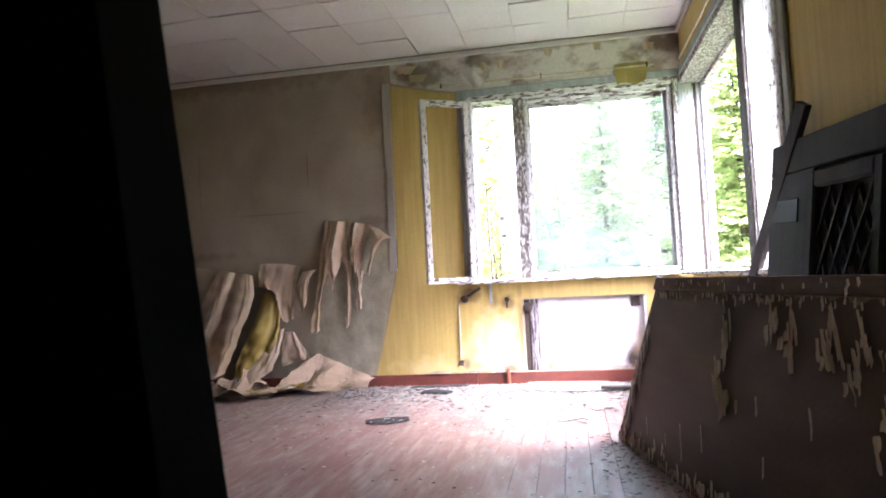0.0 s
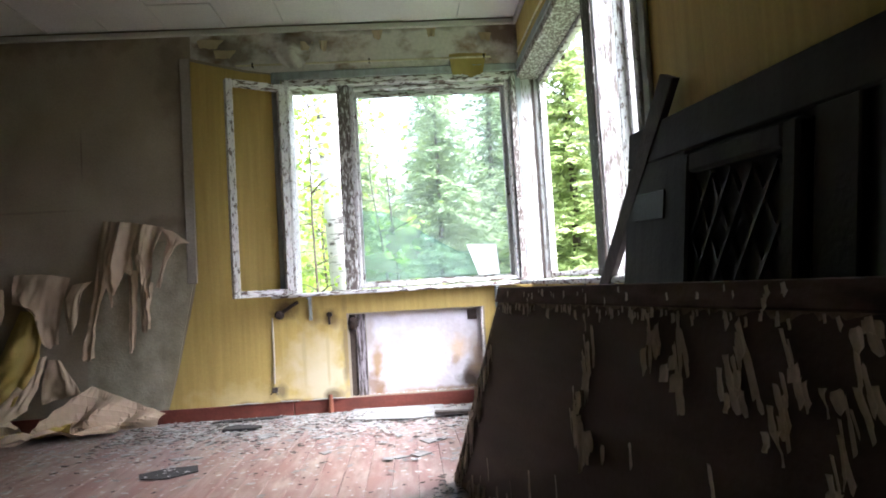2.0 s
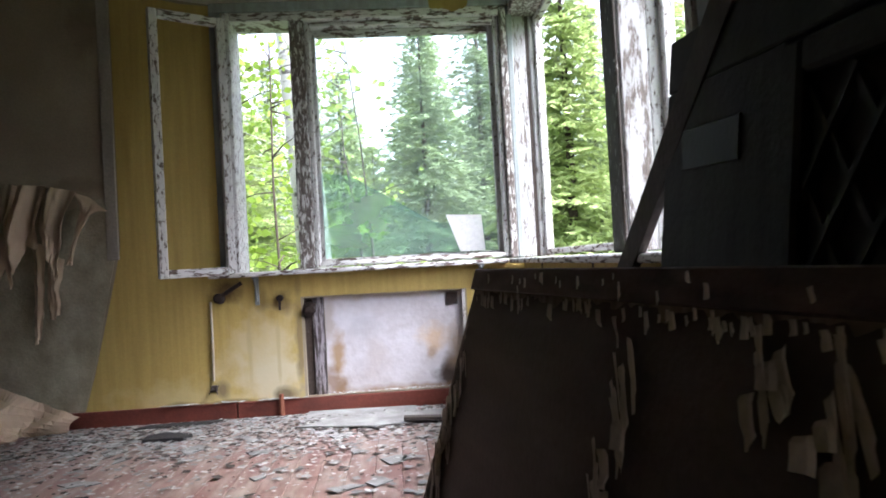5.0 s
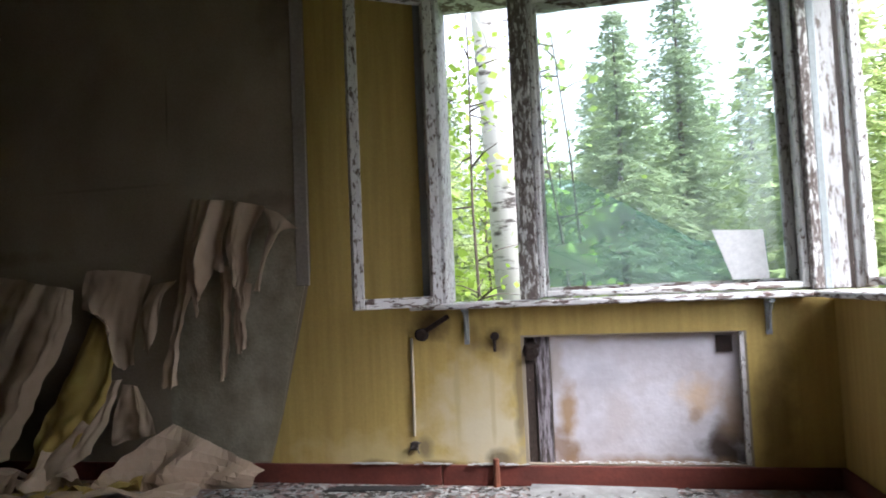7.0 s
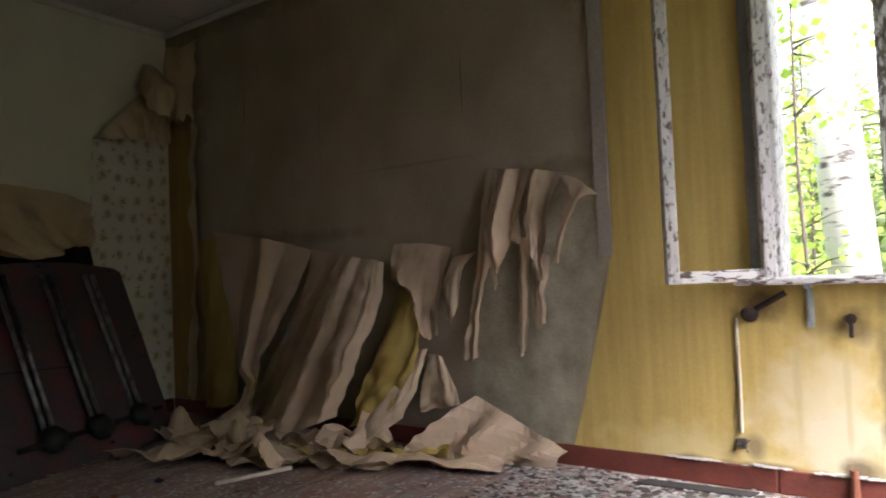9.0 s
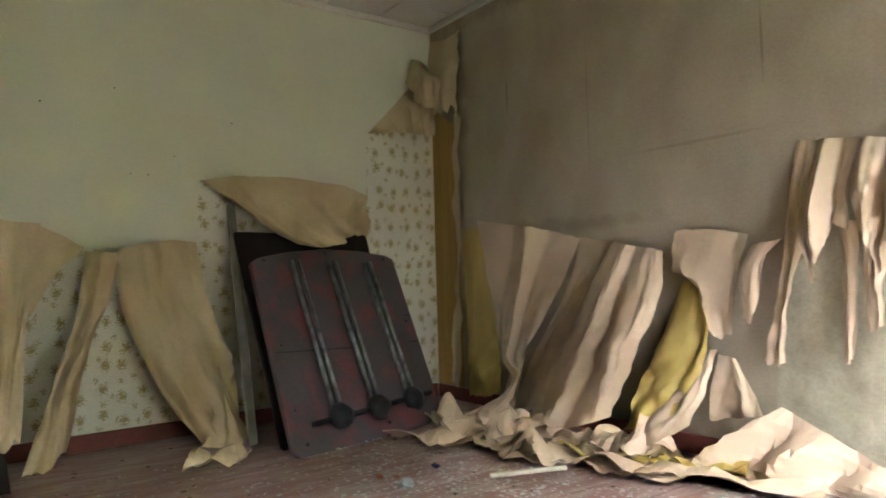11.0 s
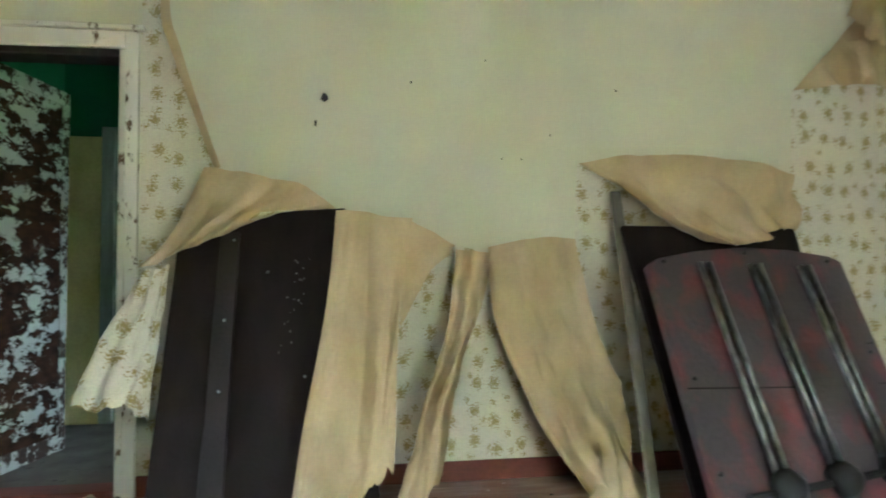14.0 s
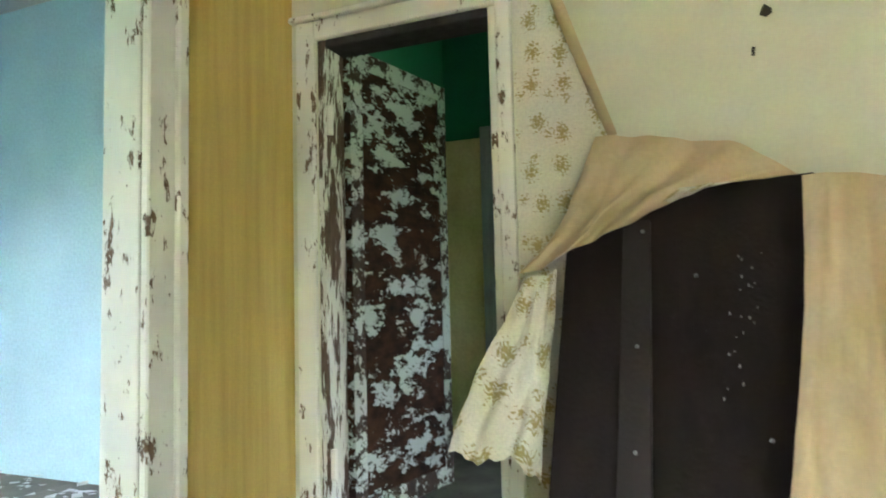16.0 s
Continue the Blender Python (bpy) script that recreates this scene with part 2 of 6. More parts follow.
# each board has its own grain and wear
fn, fl = FLOOR.node_tree.nodes, FLOOR.node_tree.links
own, spread = fn.new("ShaderNodeObjectInfo"), fn.new("ShaderNodeVectorMath")
spread.operation = "MULTIPLY"
spread.inputs[1].default_value = (53.0, 31.0, 0.0)
fl.new(own.outputs["Random"], spread.inputs[0])
for node in [k for k in fn if k.bl_idname == "ShaderNodeMapping"]:
    fl.new(spread.outputs[0], node.inputs["Location"])
CEIL = mat("fibreboard", (0.66, 0.64, 0.60), 0.9, (0.56, 0.53, 0.48), (0.9, 0.9, 0.9), 0.8, 0.1, 90)
DAMP = mat("damp_stained_paper", (0.62, 0.585, 0.53), 0.9, (0.27, 0.18, 0.11), (5.5, 5.5, 7.0), 0.35, 0.25, 40, bias=0.10)
for c, s, am in (((1.52, 5.86, 2.72), (0.22, 0.4, 0.16), 0.9), ((-0.5, 5.86, 2.66), (0.30, 0.4, 0.14), 0.7), ((0.05, 5.86, 2.74), (0.20, 0.4, 0.10), 0.7), ((0.7, 5.86, 2.80), (0.9, 0.4, 0.05), 0.6)):
    stain(DAMP, c, s, (0.13, 0.085, 0.05), am)
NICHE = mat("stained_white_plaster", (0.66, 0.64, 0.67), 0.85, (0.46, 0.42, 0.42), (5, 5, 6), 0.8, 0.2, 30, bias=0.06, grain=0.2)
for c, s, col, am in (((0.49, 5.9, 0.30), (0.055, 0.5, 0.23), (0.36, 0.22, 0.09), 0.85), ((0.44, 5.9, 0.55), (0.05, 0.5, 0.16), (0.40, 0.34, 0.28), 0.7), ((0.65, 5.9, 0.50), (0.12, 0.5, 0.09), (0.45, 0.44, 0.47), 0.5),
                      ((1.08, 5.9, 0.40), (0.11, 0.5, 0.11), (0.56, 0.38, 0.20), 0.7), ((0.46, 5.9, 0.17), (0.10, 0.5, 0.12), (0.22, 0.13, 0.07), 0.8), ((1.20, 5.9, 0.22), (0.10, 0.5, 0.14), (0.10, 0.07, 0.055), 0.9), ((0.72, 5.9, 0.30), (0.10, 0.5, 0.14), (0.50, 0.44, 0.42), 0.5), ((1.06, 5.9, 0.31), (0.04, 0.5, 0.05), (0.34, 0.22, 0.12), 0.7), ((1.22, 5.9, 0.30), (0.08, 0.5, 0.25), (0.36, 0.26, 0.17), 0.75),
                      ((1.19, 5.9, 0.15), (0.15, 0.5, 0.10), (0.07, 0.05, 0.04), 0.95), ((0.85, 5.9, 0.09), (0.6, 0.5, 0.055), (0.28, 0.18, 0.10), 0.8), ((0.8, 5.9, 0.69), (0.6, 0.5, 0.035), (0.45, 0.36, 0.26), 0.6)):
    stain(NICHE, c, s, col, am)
for c, s, am in (((-2.4, 5.86, 2.8), (1.9, 0.4, 0.16), 0.55), ((-3.9, 5.86, 2.3), (0.22, 0.4, 0.6), 0.6), ((-0.9, 5.86, 2.5), (0.14, 0.4, 0.4), 0.5), ((-1.0, 5.86, 1.42), (0.35, 0.4, 0.07), 0.5), ((-3.0, 5.86, 1.2), (0.9, 0.4, 0.06), 0.45)):
    stain(BARE_GREY, c, s, (0.15, 0.11, 0.075), am)
for c, s, am in (((-1.55, 5.86, 1.95), (0.008, 0.4, 0.22), 0.6), ((-2.6, 5.86, 1.9), (0.006, 0.4, 0.5), 0.35), ((-3.3, 5.86, 2.1), (0.012, 0.4, 0.16), 0.5), ((-1.9, 5.86, 1.55), (0.5, 0.4, 0.012), 0.3)):
    stain(BARE_GREY, c, s, (0.13, 0.10, 0.07), am, 0.3)
for c, s, col, am in (((0.06, 5.86, 0.36), (0.30, 0.5, 0.34), (0.60, 0.51, 0.30), 0.75), ((0.10, 5.86, 0.22), (0.22, 0.5, 0.24), (0.62, 0.56, 0.40), 0.75), ((-0.45, 5.86, 0.12), (0.45, 0.5, 0.14), (0.64, 0.54, 0.27), 0.6),
                      ((0.27, 5.86, 0.45), (0.035, 0.5, 0.36), (0.20, 0.15, 0.07), 0.8), ((0.17, 5.86, 0.12), (0.09, 0.5, 0.07), (0.12, 0.09, 0.05), 0.85), ((-0.20, 5.86, 0.17), (0.05, 0.5, 0.06), (0.14, 0.11, 0.07), 0.7),
                      ((-0.03, 5.86, 0.40), (0.02, 0.5, 0.28), (0.44, 0.36, 0.18), 0.6), ((0.14, 5.86, 0.38), (0.015, 0.5, 0.26), (0.46, 0.38, 0.20), 0.6)):
    stain(YELLOW, c, s, col, am)
for c, s, am in (((-0.16, 5.86, 0.76), (0.11, 0.3, 0.10), 0.85), ((0.17, 5.86, 0.68), (0.07, 0.3, 0.09), 0.7), ((0.06, 5.86, 0.70), (0.06, 0.3, 0.09), 0.5), ((-0.45, 5.86, 0.09), (0.10, 0.3, 0.04), 0.9), ((-0.15, 5.86, 0.09), (0.3, 0.3, 0.025), 0.7),
                 ((1.40, 5.86, 0.3), (0.10, 0.3, 0.4), 0.5)):
    stain(YELLOW, c, s, (0.10, 0.06, 0.025), am)
DARK_WOOD = mat("dark_wood", (0.052, 0.050, 0.046), 0.8, (0.028, 0.026, 0.024), (14, 14, 2), 0.9, 0.2, spec=0.1)
BLACK_BOARD = mat("black_stained_board", (0.018, 0.0115, 0.0105), 0.65, (0.009, 0.006, 0.0055), (12, 12, 2), 0.9, 0.15, spec=0.15)
BROWN_BOARD = mat("dull_brown_veneer", (0.13, 0.10, 0.085), 0.6, (0.08, 0.062, 0.053), (3, 3, 12), 0.9, 0.15, spec=0.2)
FLAKE = mat("veneer_flake", (0.80, 0.72, 0.64), 0.8, (0.55, 0.47, 0.40), (22, 22, 22), 0.9, 0.1, spec=0.1)
FLAKE_WORN = mat("worn_veneer_edge", (0.42, 0.34, 0.28), 0.85, (0.17, 0.125, 0.10), (40, 40, 18), 0.8, 0.3, 90)
MAROON = mat("maroon_vinyl", (0.066, 0.055, 0.058), 0.5, (0.15, 0.042, 0.048), (6, 6, 5), 0.40, 0.3, 45, spec=0.3, bias=0.075)
IRON = mat("dark_iron", (0.025, 0.027, 0.028), 0.45, (0.012, 0.012, 0.012), (20, 20, 20), 0.8, 0.2, metal=0.3)
STEEL = mat("dull_steel", (0.30, 0.33, 0.33), 0.33, (0.08, 0.08, 0.08), (24, 24, 12), 0.8, 0.1, metal=0.8)
RUST = mat("rusty_metal", (0.035, 0.022, 0.016), 0.85, (0.02, 0.013, 0.01), (30, 30, 30), 0.9, 0.4)
DARK_PLANK = mat("dark_plank_wood", (0.075, 0.060, 0.052), 0.85, (0.04, 0.032, 0.028), (20, 20, 3), 0.9, 0.3)
GREY_WOOD = mat("grey_weathered_wood", (0.10, 0.085, 0.074), 0.85, (0.055, 0.046, 0.04), (20, 20, 3), 0.9, 0.3)
GREEN = mat("green_wall_paint", (0.02, 0.16, 0.09), 0.7, (0.015, 0.12, 0.07), (2, 2, 2), 0.8, 0.08)
CYAN = mat("pale_blue_wall_paint", (0.43, 0.58, 0.65), 0.8, (0.38, 0.52, 0.59), (2, 2, 2), 0.7, 0.1)
PALE_DOOR = mat("cream_door_paint", (0.62, 0.52, 0.27), 0.6, (0.5, 0.4, 0.2), (8, 8, 3), 0.7, 0.1)
DIRTY = mat("dirty_floor", (0.16, 0.15, 0.13), 0.85, (0.09, 0.08, 0.07), (5, 5, 5), 0.9, 0.3)
PLASTER = mat("plain_plaster", (0.4, 0.38, 0.34), 0.9, None, (2, 2, 2), 0.7, 0.1)
CHIP_WHITE = mat("paint_chip", (0.62, 0.62, 0.60), 0.8, (0.36, 0.36, 0.34), (6, 6, 6), 0.9, 0.0)
SLATE = mat("grey_plate", (0.36, 0.365, 0.35), 0.5, (0.15, 0.145, 0.135), (9, 9, 9), 0.9, 0.2)
TAR = mat("black_felt", (0.03, 0.03, 0.032), 0.9, (0.05, 0.045, 0.04), (20, 20, 20), 0.9, 0.4)
PANE = glass("window_glass", dirt=0.04, smear=0.15)
SHARD = glass("green_tinted_glass", (0.66, 0.86, 0.80), 0.14, 0.26)
CARD = leafy("white_card", (0.85, 0.84, 0.82), (0.8, 0.79, 0.77))
BARK_BIRCH = worn("birch_bark", (0.52, 0.50, 0.46), (0.10, 0.085, 0.075), (4, 4, 14), 0.28, 0.05)
BARK = mat("spruce_bark", (0.11, 0.085, 0.065), 0.9, (0.06, 0.045, 0.035), (10, 10, 3), 0.9, 0.4)
NEEDLES = leafy("spruce_needles", (0.33, 0.40, 0.20), (0.21, 0.28, 0.14))
NEEDLES_FRESH = leafy("fresh_spruce_needles", (0.47, 0.55, 0.22), (0.31, 0.41, 0.15))
LEAF = leafy("fresh_green_leaf", (0.38, 0.50, 0.08), (0.22, 0.36, 0.05))
GRASS = mat("grass", (0.10, 0.17, 0.05), 0.9, (0.06, 0.10, 0.03), (0.6, 0.6, 0.6), 0.9, 0.3)

# ---- building helpers ----
def box(bm, a, b, m=None):
    """Adds a box from corner a to corner b, or between them in the pose m."""
    vs = [bm.verts.new((x, y, z)) for x in (a[0], b[0]) for y in (a[1], b[1]) for z in (a[2], b[2])]
    if m is not None:
        for v in vs:
            v.co = m @ v.co
    for f in ((0, 1, 3, 2), (4, 6, 7, 5), (0, 4, 5, 1), (2, 3, 7, 6), (0, 2, 6, 4), (1, 5, 7, 3)):
        bm.faces.new([vs[i] for i in f])
    return vs


def finish(bm, bevel=0.0):
    bmesh.ops.recalc_face_normals(bm, faces=bm.faces)
    if bevel:
        bmesh.ops.bevel(bm, geom=list(bm.edges), offset=bevel, segments=1, affect="EDGES", profile=0.5)
    return bm


def mesh_of(name, bm, material, smooth=False):
    me = bpy.data.meshes.new(name)
    bm.to_mesh(me)
    bm.free()
    for m in material if isinstance(material, (list, tuple)) else [material]:
        me.materials.append(m)
    if smooth:
        for p in me.polygons:
            p.use_smooth = True
    return me


def part(name, bm, material, parent=None, label="", smooth=False):
    ob = new(name, mesh_of(name, bm, material, smooth))
    if parent is not None:
        ob.parent = parent
    return tagged(ob, label) if label else ob


def slab(name, a, b, material, parent=None, label="", bevel=0.0, m=None):
    bm = bmesh.new()
    box(bm, a, b, m)
    return part(name, finish(bm, bevel), material, parent, label)


def thing(name, at, label, category, group="", kind="", turn=0):
    ob = new(name)
    ob.matrix_world = pose(*at, 0, 0, turn)
    ob.empty_display_size = 0.1
    return tagged(ob, label, category, group, kind)


def structure(ob, label="", category=""):
    return tagged(ob, label, category, "", "structure")


def quad_panel(bm, bl, br, tr, tl, thick):
    """A flat board with the four corners given on its front face; its thickness goes to the back."""
    p = [Vector(v) for v in (bl, br, tr, tl)]
    n = (p[1] - p[0]).cross(p[3] - p[0]).normalized()
    f = [bm.verts.new(v) for v in p]
    k = [bm.verts.new(v - n * thick) for v in p]
    bm.faces.new(f)
    bm.faces.new(k[::-1])
    for i in range(4):
        j = (i + 1) % 4
        bm.faces.new((f[j], f[i], k[i], k[j]))
    return n


def tube(bm, pts, radius, sides=10):
    """A round bar along the points; radius may be a list."""
    rings = []
    for i, p in enumerate(pts):
        p = Vector(p)
        d = (Vector(pts[min(i + 1, len(pts) - 1)]) - Vector(pts[max(i - 1, 0)])).normalized()
        u = d.orthogonal().normalized() if i == 0 else (u - d * u.dot(d)).normalized()
        w = d.cross(u)
        r = radius[i] if isinstance(radius, (list, tuple)) else radius
        rings.append([bm.verts.new(p + r * (math.cos(2 * math.pi * k / sides) * u + math.sin(2 * math.pi * k / sides) * w)) for k in range(sides)])
    for a, b in zip(rings, rings[1:]):
        for k in range(sides):
            bm.faces.new((a[k], a[(k + 1) % sides], b[(k + 1) % sides], b[k]))
    bm.faces.new(rings[0][::-1])
    bm.faces.new(rings[-1])


def lerp(table, u):
    """The value at u of a piecewise line through (u, value) pairs."""
    if u <= table[0][0]:
        return table[0][1]
    for (a, x), (b, y) in zip(table, table[1:]):
        if u <= b:
            return x + (y - x) * (u - a) / max(b - a, 1e-6)
    return table[-1][1]


def sheet(name, place, nu, nv, front, back, label, category="torn wallpaper", rag=0.0, seed=0, parent=None, smooth=True):
    """A bent sheet of paper with a face and a back, from place(u, v) over 0..1; its lower edge is ragged."""
    rng = random.Random(seed)
    tear = [0.0]
    for _ in range(nu):
        tear.append(max(-1, min(1, tear[-1] * 0.6 + rng.uniform(-0.8, 0.8))))
    g = [[Vector(place(i / nu, (j / nv) * (1 - rag * 0.5 * (1 + tear[i])))) for j in range(nv + 1)] for i in range(nu + 1)]
    bm = bmesh.new()
    uvl = bm.loops.layers.uv.new("UVMap")

    def normal(i, j):
        du = g[min(i + 1, nu)][j] - g[max(i - 1, 0)][j]
        dv = g[i][min(j + 1, nv)] - g[i][max(j - 1, 0)]
        return du.cross(dv).normalized()
    f = [[bm.verts.new(g[i][j]) for j in range(nv + 1)] for i in range(nu + 1)]
    k = [[bm.verts.new(g[i][j] - normal(i, j) * 0.0012) for j in range(nv + 1)] for i in range(nu + 1)]
    size_u = (g[0][nv // 2] - g[nu][nv // 2]).length
    size_v = sum((g[nu // 2][j + 1] - g[nu // 2][j]).length for j in range(nv))
    for i in range(nu):
        for j in range(nv):
            for vs, ij, idx in ((f, ((i, j), (i, j + 1), (i + 1, j + 1), (i + 1, j)), 0), (k, ((i, j), (i + 1, j), (i + 1, j + 1), (i, j + 1)), 1)):
                face = bm.faces.new([vs[a][b] for a, b in ij])
                face.material_index = idx
                for lp, (a, b) in zip(face.loops, ij):
                    lp[uvl].uv = (size_u * a / nu, size_v * b / nv)
    ob = part(name, bm, [front, back], parent, "", smooth)
    return tagged(ob, label, category) if label else ob


def wrinkle(p, s=6.0, a=0.01):
    return a * noise.noise(Vector(p) * s)


# ---- the room: plan ----
WEST, EAST, SOUTH, NORTH, TOP = -4.173, 1.66, 1.023, 5.865, 2.83
SILL, HEAD = 0.865, 2.43
WALL = 0.24
NW_L, NW_R = -0.10, 1.58          # window in the north wall
EW_S, EW_N = 3.34, 5.84           # window in the east wall


def wall_pieces(name, spans, material, label):
    """A wall of butted blocks, each (a, b), as one object."""
    bm = bmesh.new()
    for a, b in spans:
        box(bm, a, b)
    return structure(part(name, finish(bm), material), label, "wall")


# walls that face the room
wall_pieces("wall_north", [((WEST - WALL, NORTH, -0.4), (NW_L, NORTH + WALL, TOP + 0.2)), ((NW_L, NORTH, -0.4), (0.30, NORTH + WALL, SILL - 0.02)),
                           ((0.30, NORTH + 0.05, -0.4), (1.28, NORTH + WALL, 0.69)), ((0.30, NORTH, 0.69), (1.28, NORTH + WALL, SILL - 0.02)),
                           ((0.30, NORTH, -0.4), (1.28, NORTH + WALL, 0.10)),
                           ((1.28, NORTH, -0.4), (EAST + WALL, NORTH + WALL, SILL - 0.02)), ((NW_L, NORTH, HEAD), (EAST + WALL, NORTH + WALL, TOP + 0.2))],
            BARE_GREY, "bare grey-brown fibreboard wall with its wallpaper torn away")
wall_pieces("wall_east", [((EAST, SOUTH - 0.2, -0.4), (EAST + WALL, EW_S, TOP + 0.2)), ((EAST, EW_S, -0.4), (EAST + WALL, NORTH, SILL - 0.02)),
                          ((EAST, EW_S, HEAD), (EAST + WALL, NORTH, TOP + 0.2))], YELLOW, "wall with streaky ochre-yellow wallpaper")
D_A, D_B, D_H = 1.15, 1.93, 2.04     # door in the west wall
wall_pieces("wall_west", [((WEST - 0.14, SOUTH - 0.2, -0.4), (WEST, D_A, TOP + 0.2)), ((WEST - 0.14, D_B, -0.4), (WEST, NORTH, TOP + 0.2)),
                          ((WEST - 0.14, D_A, D_H), (WEST, D_B, TOP + 0.2))], CREAM, "bare cream fibreboard wall")
C_A, C_B = -3.376, -2.52             # doorway to the pale blue room
E_A, E_B = 0.10, 1.18               # doorway by which one enters
wall_pieces("wall_south", [((WEST, SOUTH - 0.14, -0.4), (C_A - 0.03, SOUTH, TOP + 0.2)), ((C_A - 0.03, SOUTH - 0.14, 2.03), (C_B + 0.03, SOUTH, TOP + 0.2)),
                           ((C_B + 0.03, SOUTH - 0.14, -0.4), (E_A - 0.03, SOUTH, TOP + 0.2)), ((E_A - 0.03, SOUTH - 0.14, 2.03), (E_B + 0.03, SOUTH, TOP + 0.2)),
                           ((E_B + 0.03, SOUTH - 0.14, -0.4), (EAST, SOUTH, TOP + 0.2))], YELLOW, "wall with plain ochre-yellow wallpaper")

# wallpaper that still sticks, a few millimetres proud of the boards
def patch(name, upper, lower, material, label, axis, at, lift=0.004):
    """Paper stuck to a wall, between an upper and a lower outline of (along, height). axis x: on the plane x = at; axis y: on y = at."""
    cols = sorted({p[0] for p in upper} | {p[0] for p in lower} | {upper[0][0] + (upper[-1][0] - upper[0][0]) * k / 12 for k in range(13)})
    bm = bmesh.new()
    uvl = bm.loops.layers.uv.new("UVMap")

    def at_wall(s, z, k):
        return (at + lift - k, s, z) if axis == "x" else (s, at - lift + k, z)
    for c0, c1 in zip(cols, cols[1:]):
        e = 1e-5
        quad = [(c0, lerp(lower, c0 + e)), (c1, lerp(lower, c1 - e)), (c1, lerp(upper, c1 - e)), (c0, lerp(upper, c0 + e))]
        f = [bm.verts.new(at_wall(*p, 0)) for p in quad]
        k = [bm.verts.new(at_wall(*p, 0.003)) for p in quad]
        faces = [bm.faces.new(f)]
        for i in (0, 2):
            faces.append(bm.faces.new((f[i], f[i + 1], k[i + 1], k[i])))
        for fc in faces:
            for lp in fc.loops:
                lp[uvl].uv = (lp.vert.co.y if axis == "x" else lp.vert.co.x, lp.vert.co.z)
    bmesh.ops.remove_doubles(bm, verts=bm.verts, dist=1e-4)
    return tagged(part(name, bm, material), label, "wallpaper", "", "structure")


patch("wallpaper_yellow_west", [(-1.0, 0.085), (-0.93, 0.32), (-0.80, 0.85), (-0.757, 1.05), (-0.756, 2.60), (-0.35, 2.50), (NW_L, 2.47)], [(-1.0, 0.08), (NW_L, 0.08)],
      YELLOW, "streaky ochre-yellow wallpaper beside the window", "y", NORTH)
patch("wallpaper_yellow_low", [(NW_L, 0.845), (EAST, 0.845)], [(NW_L, 0.08), (0.285, 0.08), (0.2851, 0.70), (1.29, 0.695), (1.2901, 0.08), (EAST, 0.08)], YELLOW, "ochre-yellow wallpaper under the window sill", "y", NORTH)
patch("wallpaper_corner_strip", [(-4.17, 2.2), (-3.85, 2.0)], [(-4.17, 0.1), (-3.85, 0.1)], OCHRE, "narrow strip of ochre wallpaper in the corner", "y", NORTH)
patch("damp_board", [(-0.75, TOP - 0.003), (EAST, TOP - 0.003)], [(-0.75, 2.62), (-0.36, 2.52), (-0.08, 2.47), (EAST, 2.47)], DAMP, "damp-stained white paper over the window", "y", NORTH, 0.0075)
patch("mould_patch", [(-1.55, 0.5), (-1.45, 0.9), (-1.15, 1.25), (-0.83, 1.36), (-0.765, 1.36)], [(-1.55, 0.1), (-1.0, 0.1), (-0.93, 0.36), (-0.81, 0.90), (-0.765, 1.1)], BARE_GREEN, "mouldy greenish patch of bare wall", "y", NORTH, 0.003)
patch("wallpaper_floral_door", [(2.0, TOP - 0.05), (2.05, TOP - 0.06), (2.09, 2.15), (2.35, 1.42)], [(2.0, 0.1), (2.35, 0.1)], FLORAL, "off-white wallpaper with small olive flowers by the door", "x", WEST)
patch("wallpaper_floral", [(2.40, 1.25), (2.88, 1.28), (3.435, 1.14), (3.62, 1.09), (4.06, 1.08), (4.087, 1.54), (5.264, 1.50), (5.283, 1.94), (5.86, 2.45)], [(2.40, 0.1), (5.86, 0.1)], FLORAL,
      "off-white wallpaper with small olive flowers", "x", WEST)

# floor base, ceiling, other rooms
structure(slab("floor", (WEST - 0.2, SOUTH - 0.2, -0.3), (EAST + 0.2, NORTH + 0.2, -0.03), DIRTY), "worn red-brown painted board floor", "floor")
bm = bmesh.new()
box(bm, (WEST, SOUTH, TOP + 0.014), (EAST, NORTH, TOP + 0.2))
tile = 0.42
rng = random.Random(4)
y = NORTH - 0.05
while y > SOUTH:
    x = EAST - 0.03
    while x > WEST:
        x0, y0 = max(x - tile, WEST), max(y - tile, SOUTH)
        drop = rng.choice((0, 0, 0, 0.003, 0.006)) + 0.001
        vs = box(bm, (x0 + 0.004, y0 + 0.004, TOP - drop), (x - 0.004, y - 0.004, TOP + 0.012))
        if rng.random() < 0.14:
            vs[0].co.z -= rng.uniform(0.005, 0.02)
        x -= tile
    y -= tile
structure(part("ceiling", finish(bm), CEIL), "white square fibreboard ceiling tiles, some sagging", "ceiling")
for nm, a, b in (("trim_north", (WEST, NORTH - 0.03, TOP - 0.045), (EAST, NORTH, TOP - 0.003)), ("trim_west", (WEST, SOUTH, TOP - 0.045), (WEST + 0.03, NORTH - 0.03, TOP - 0.003)),
                 ("trim_east", (EAST - 0.025, SOUTH, TOP - 0.045), (EAST, NORTH - 0.03, TOP - 0.003))):
    structure(slab(nm, a, b, CEIL, bevel=0.006), "dirty white wooden ceiling strip", "trim")
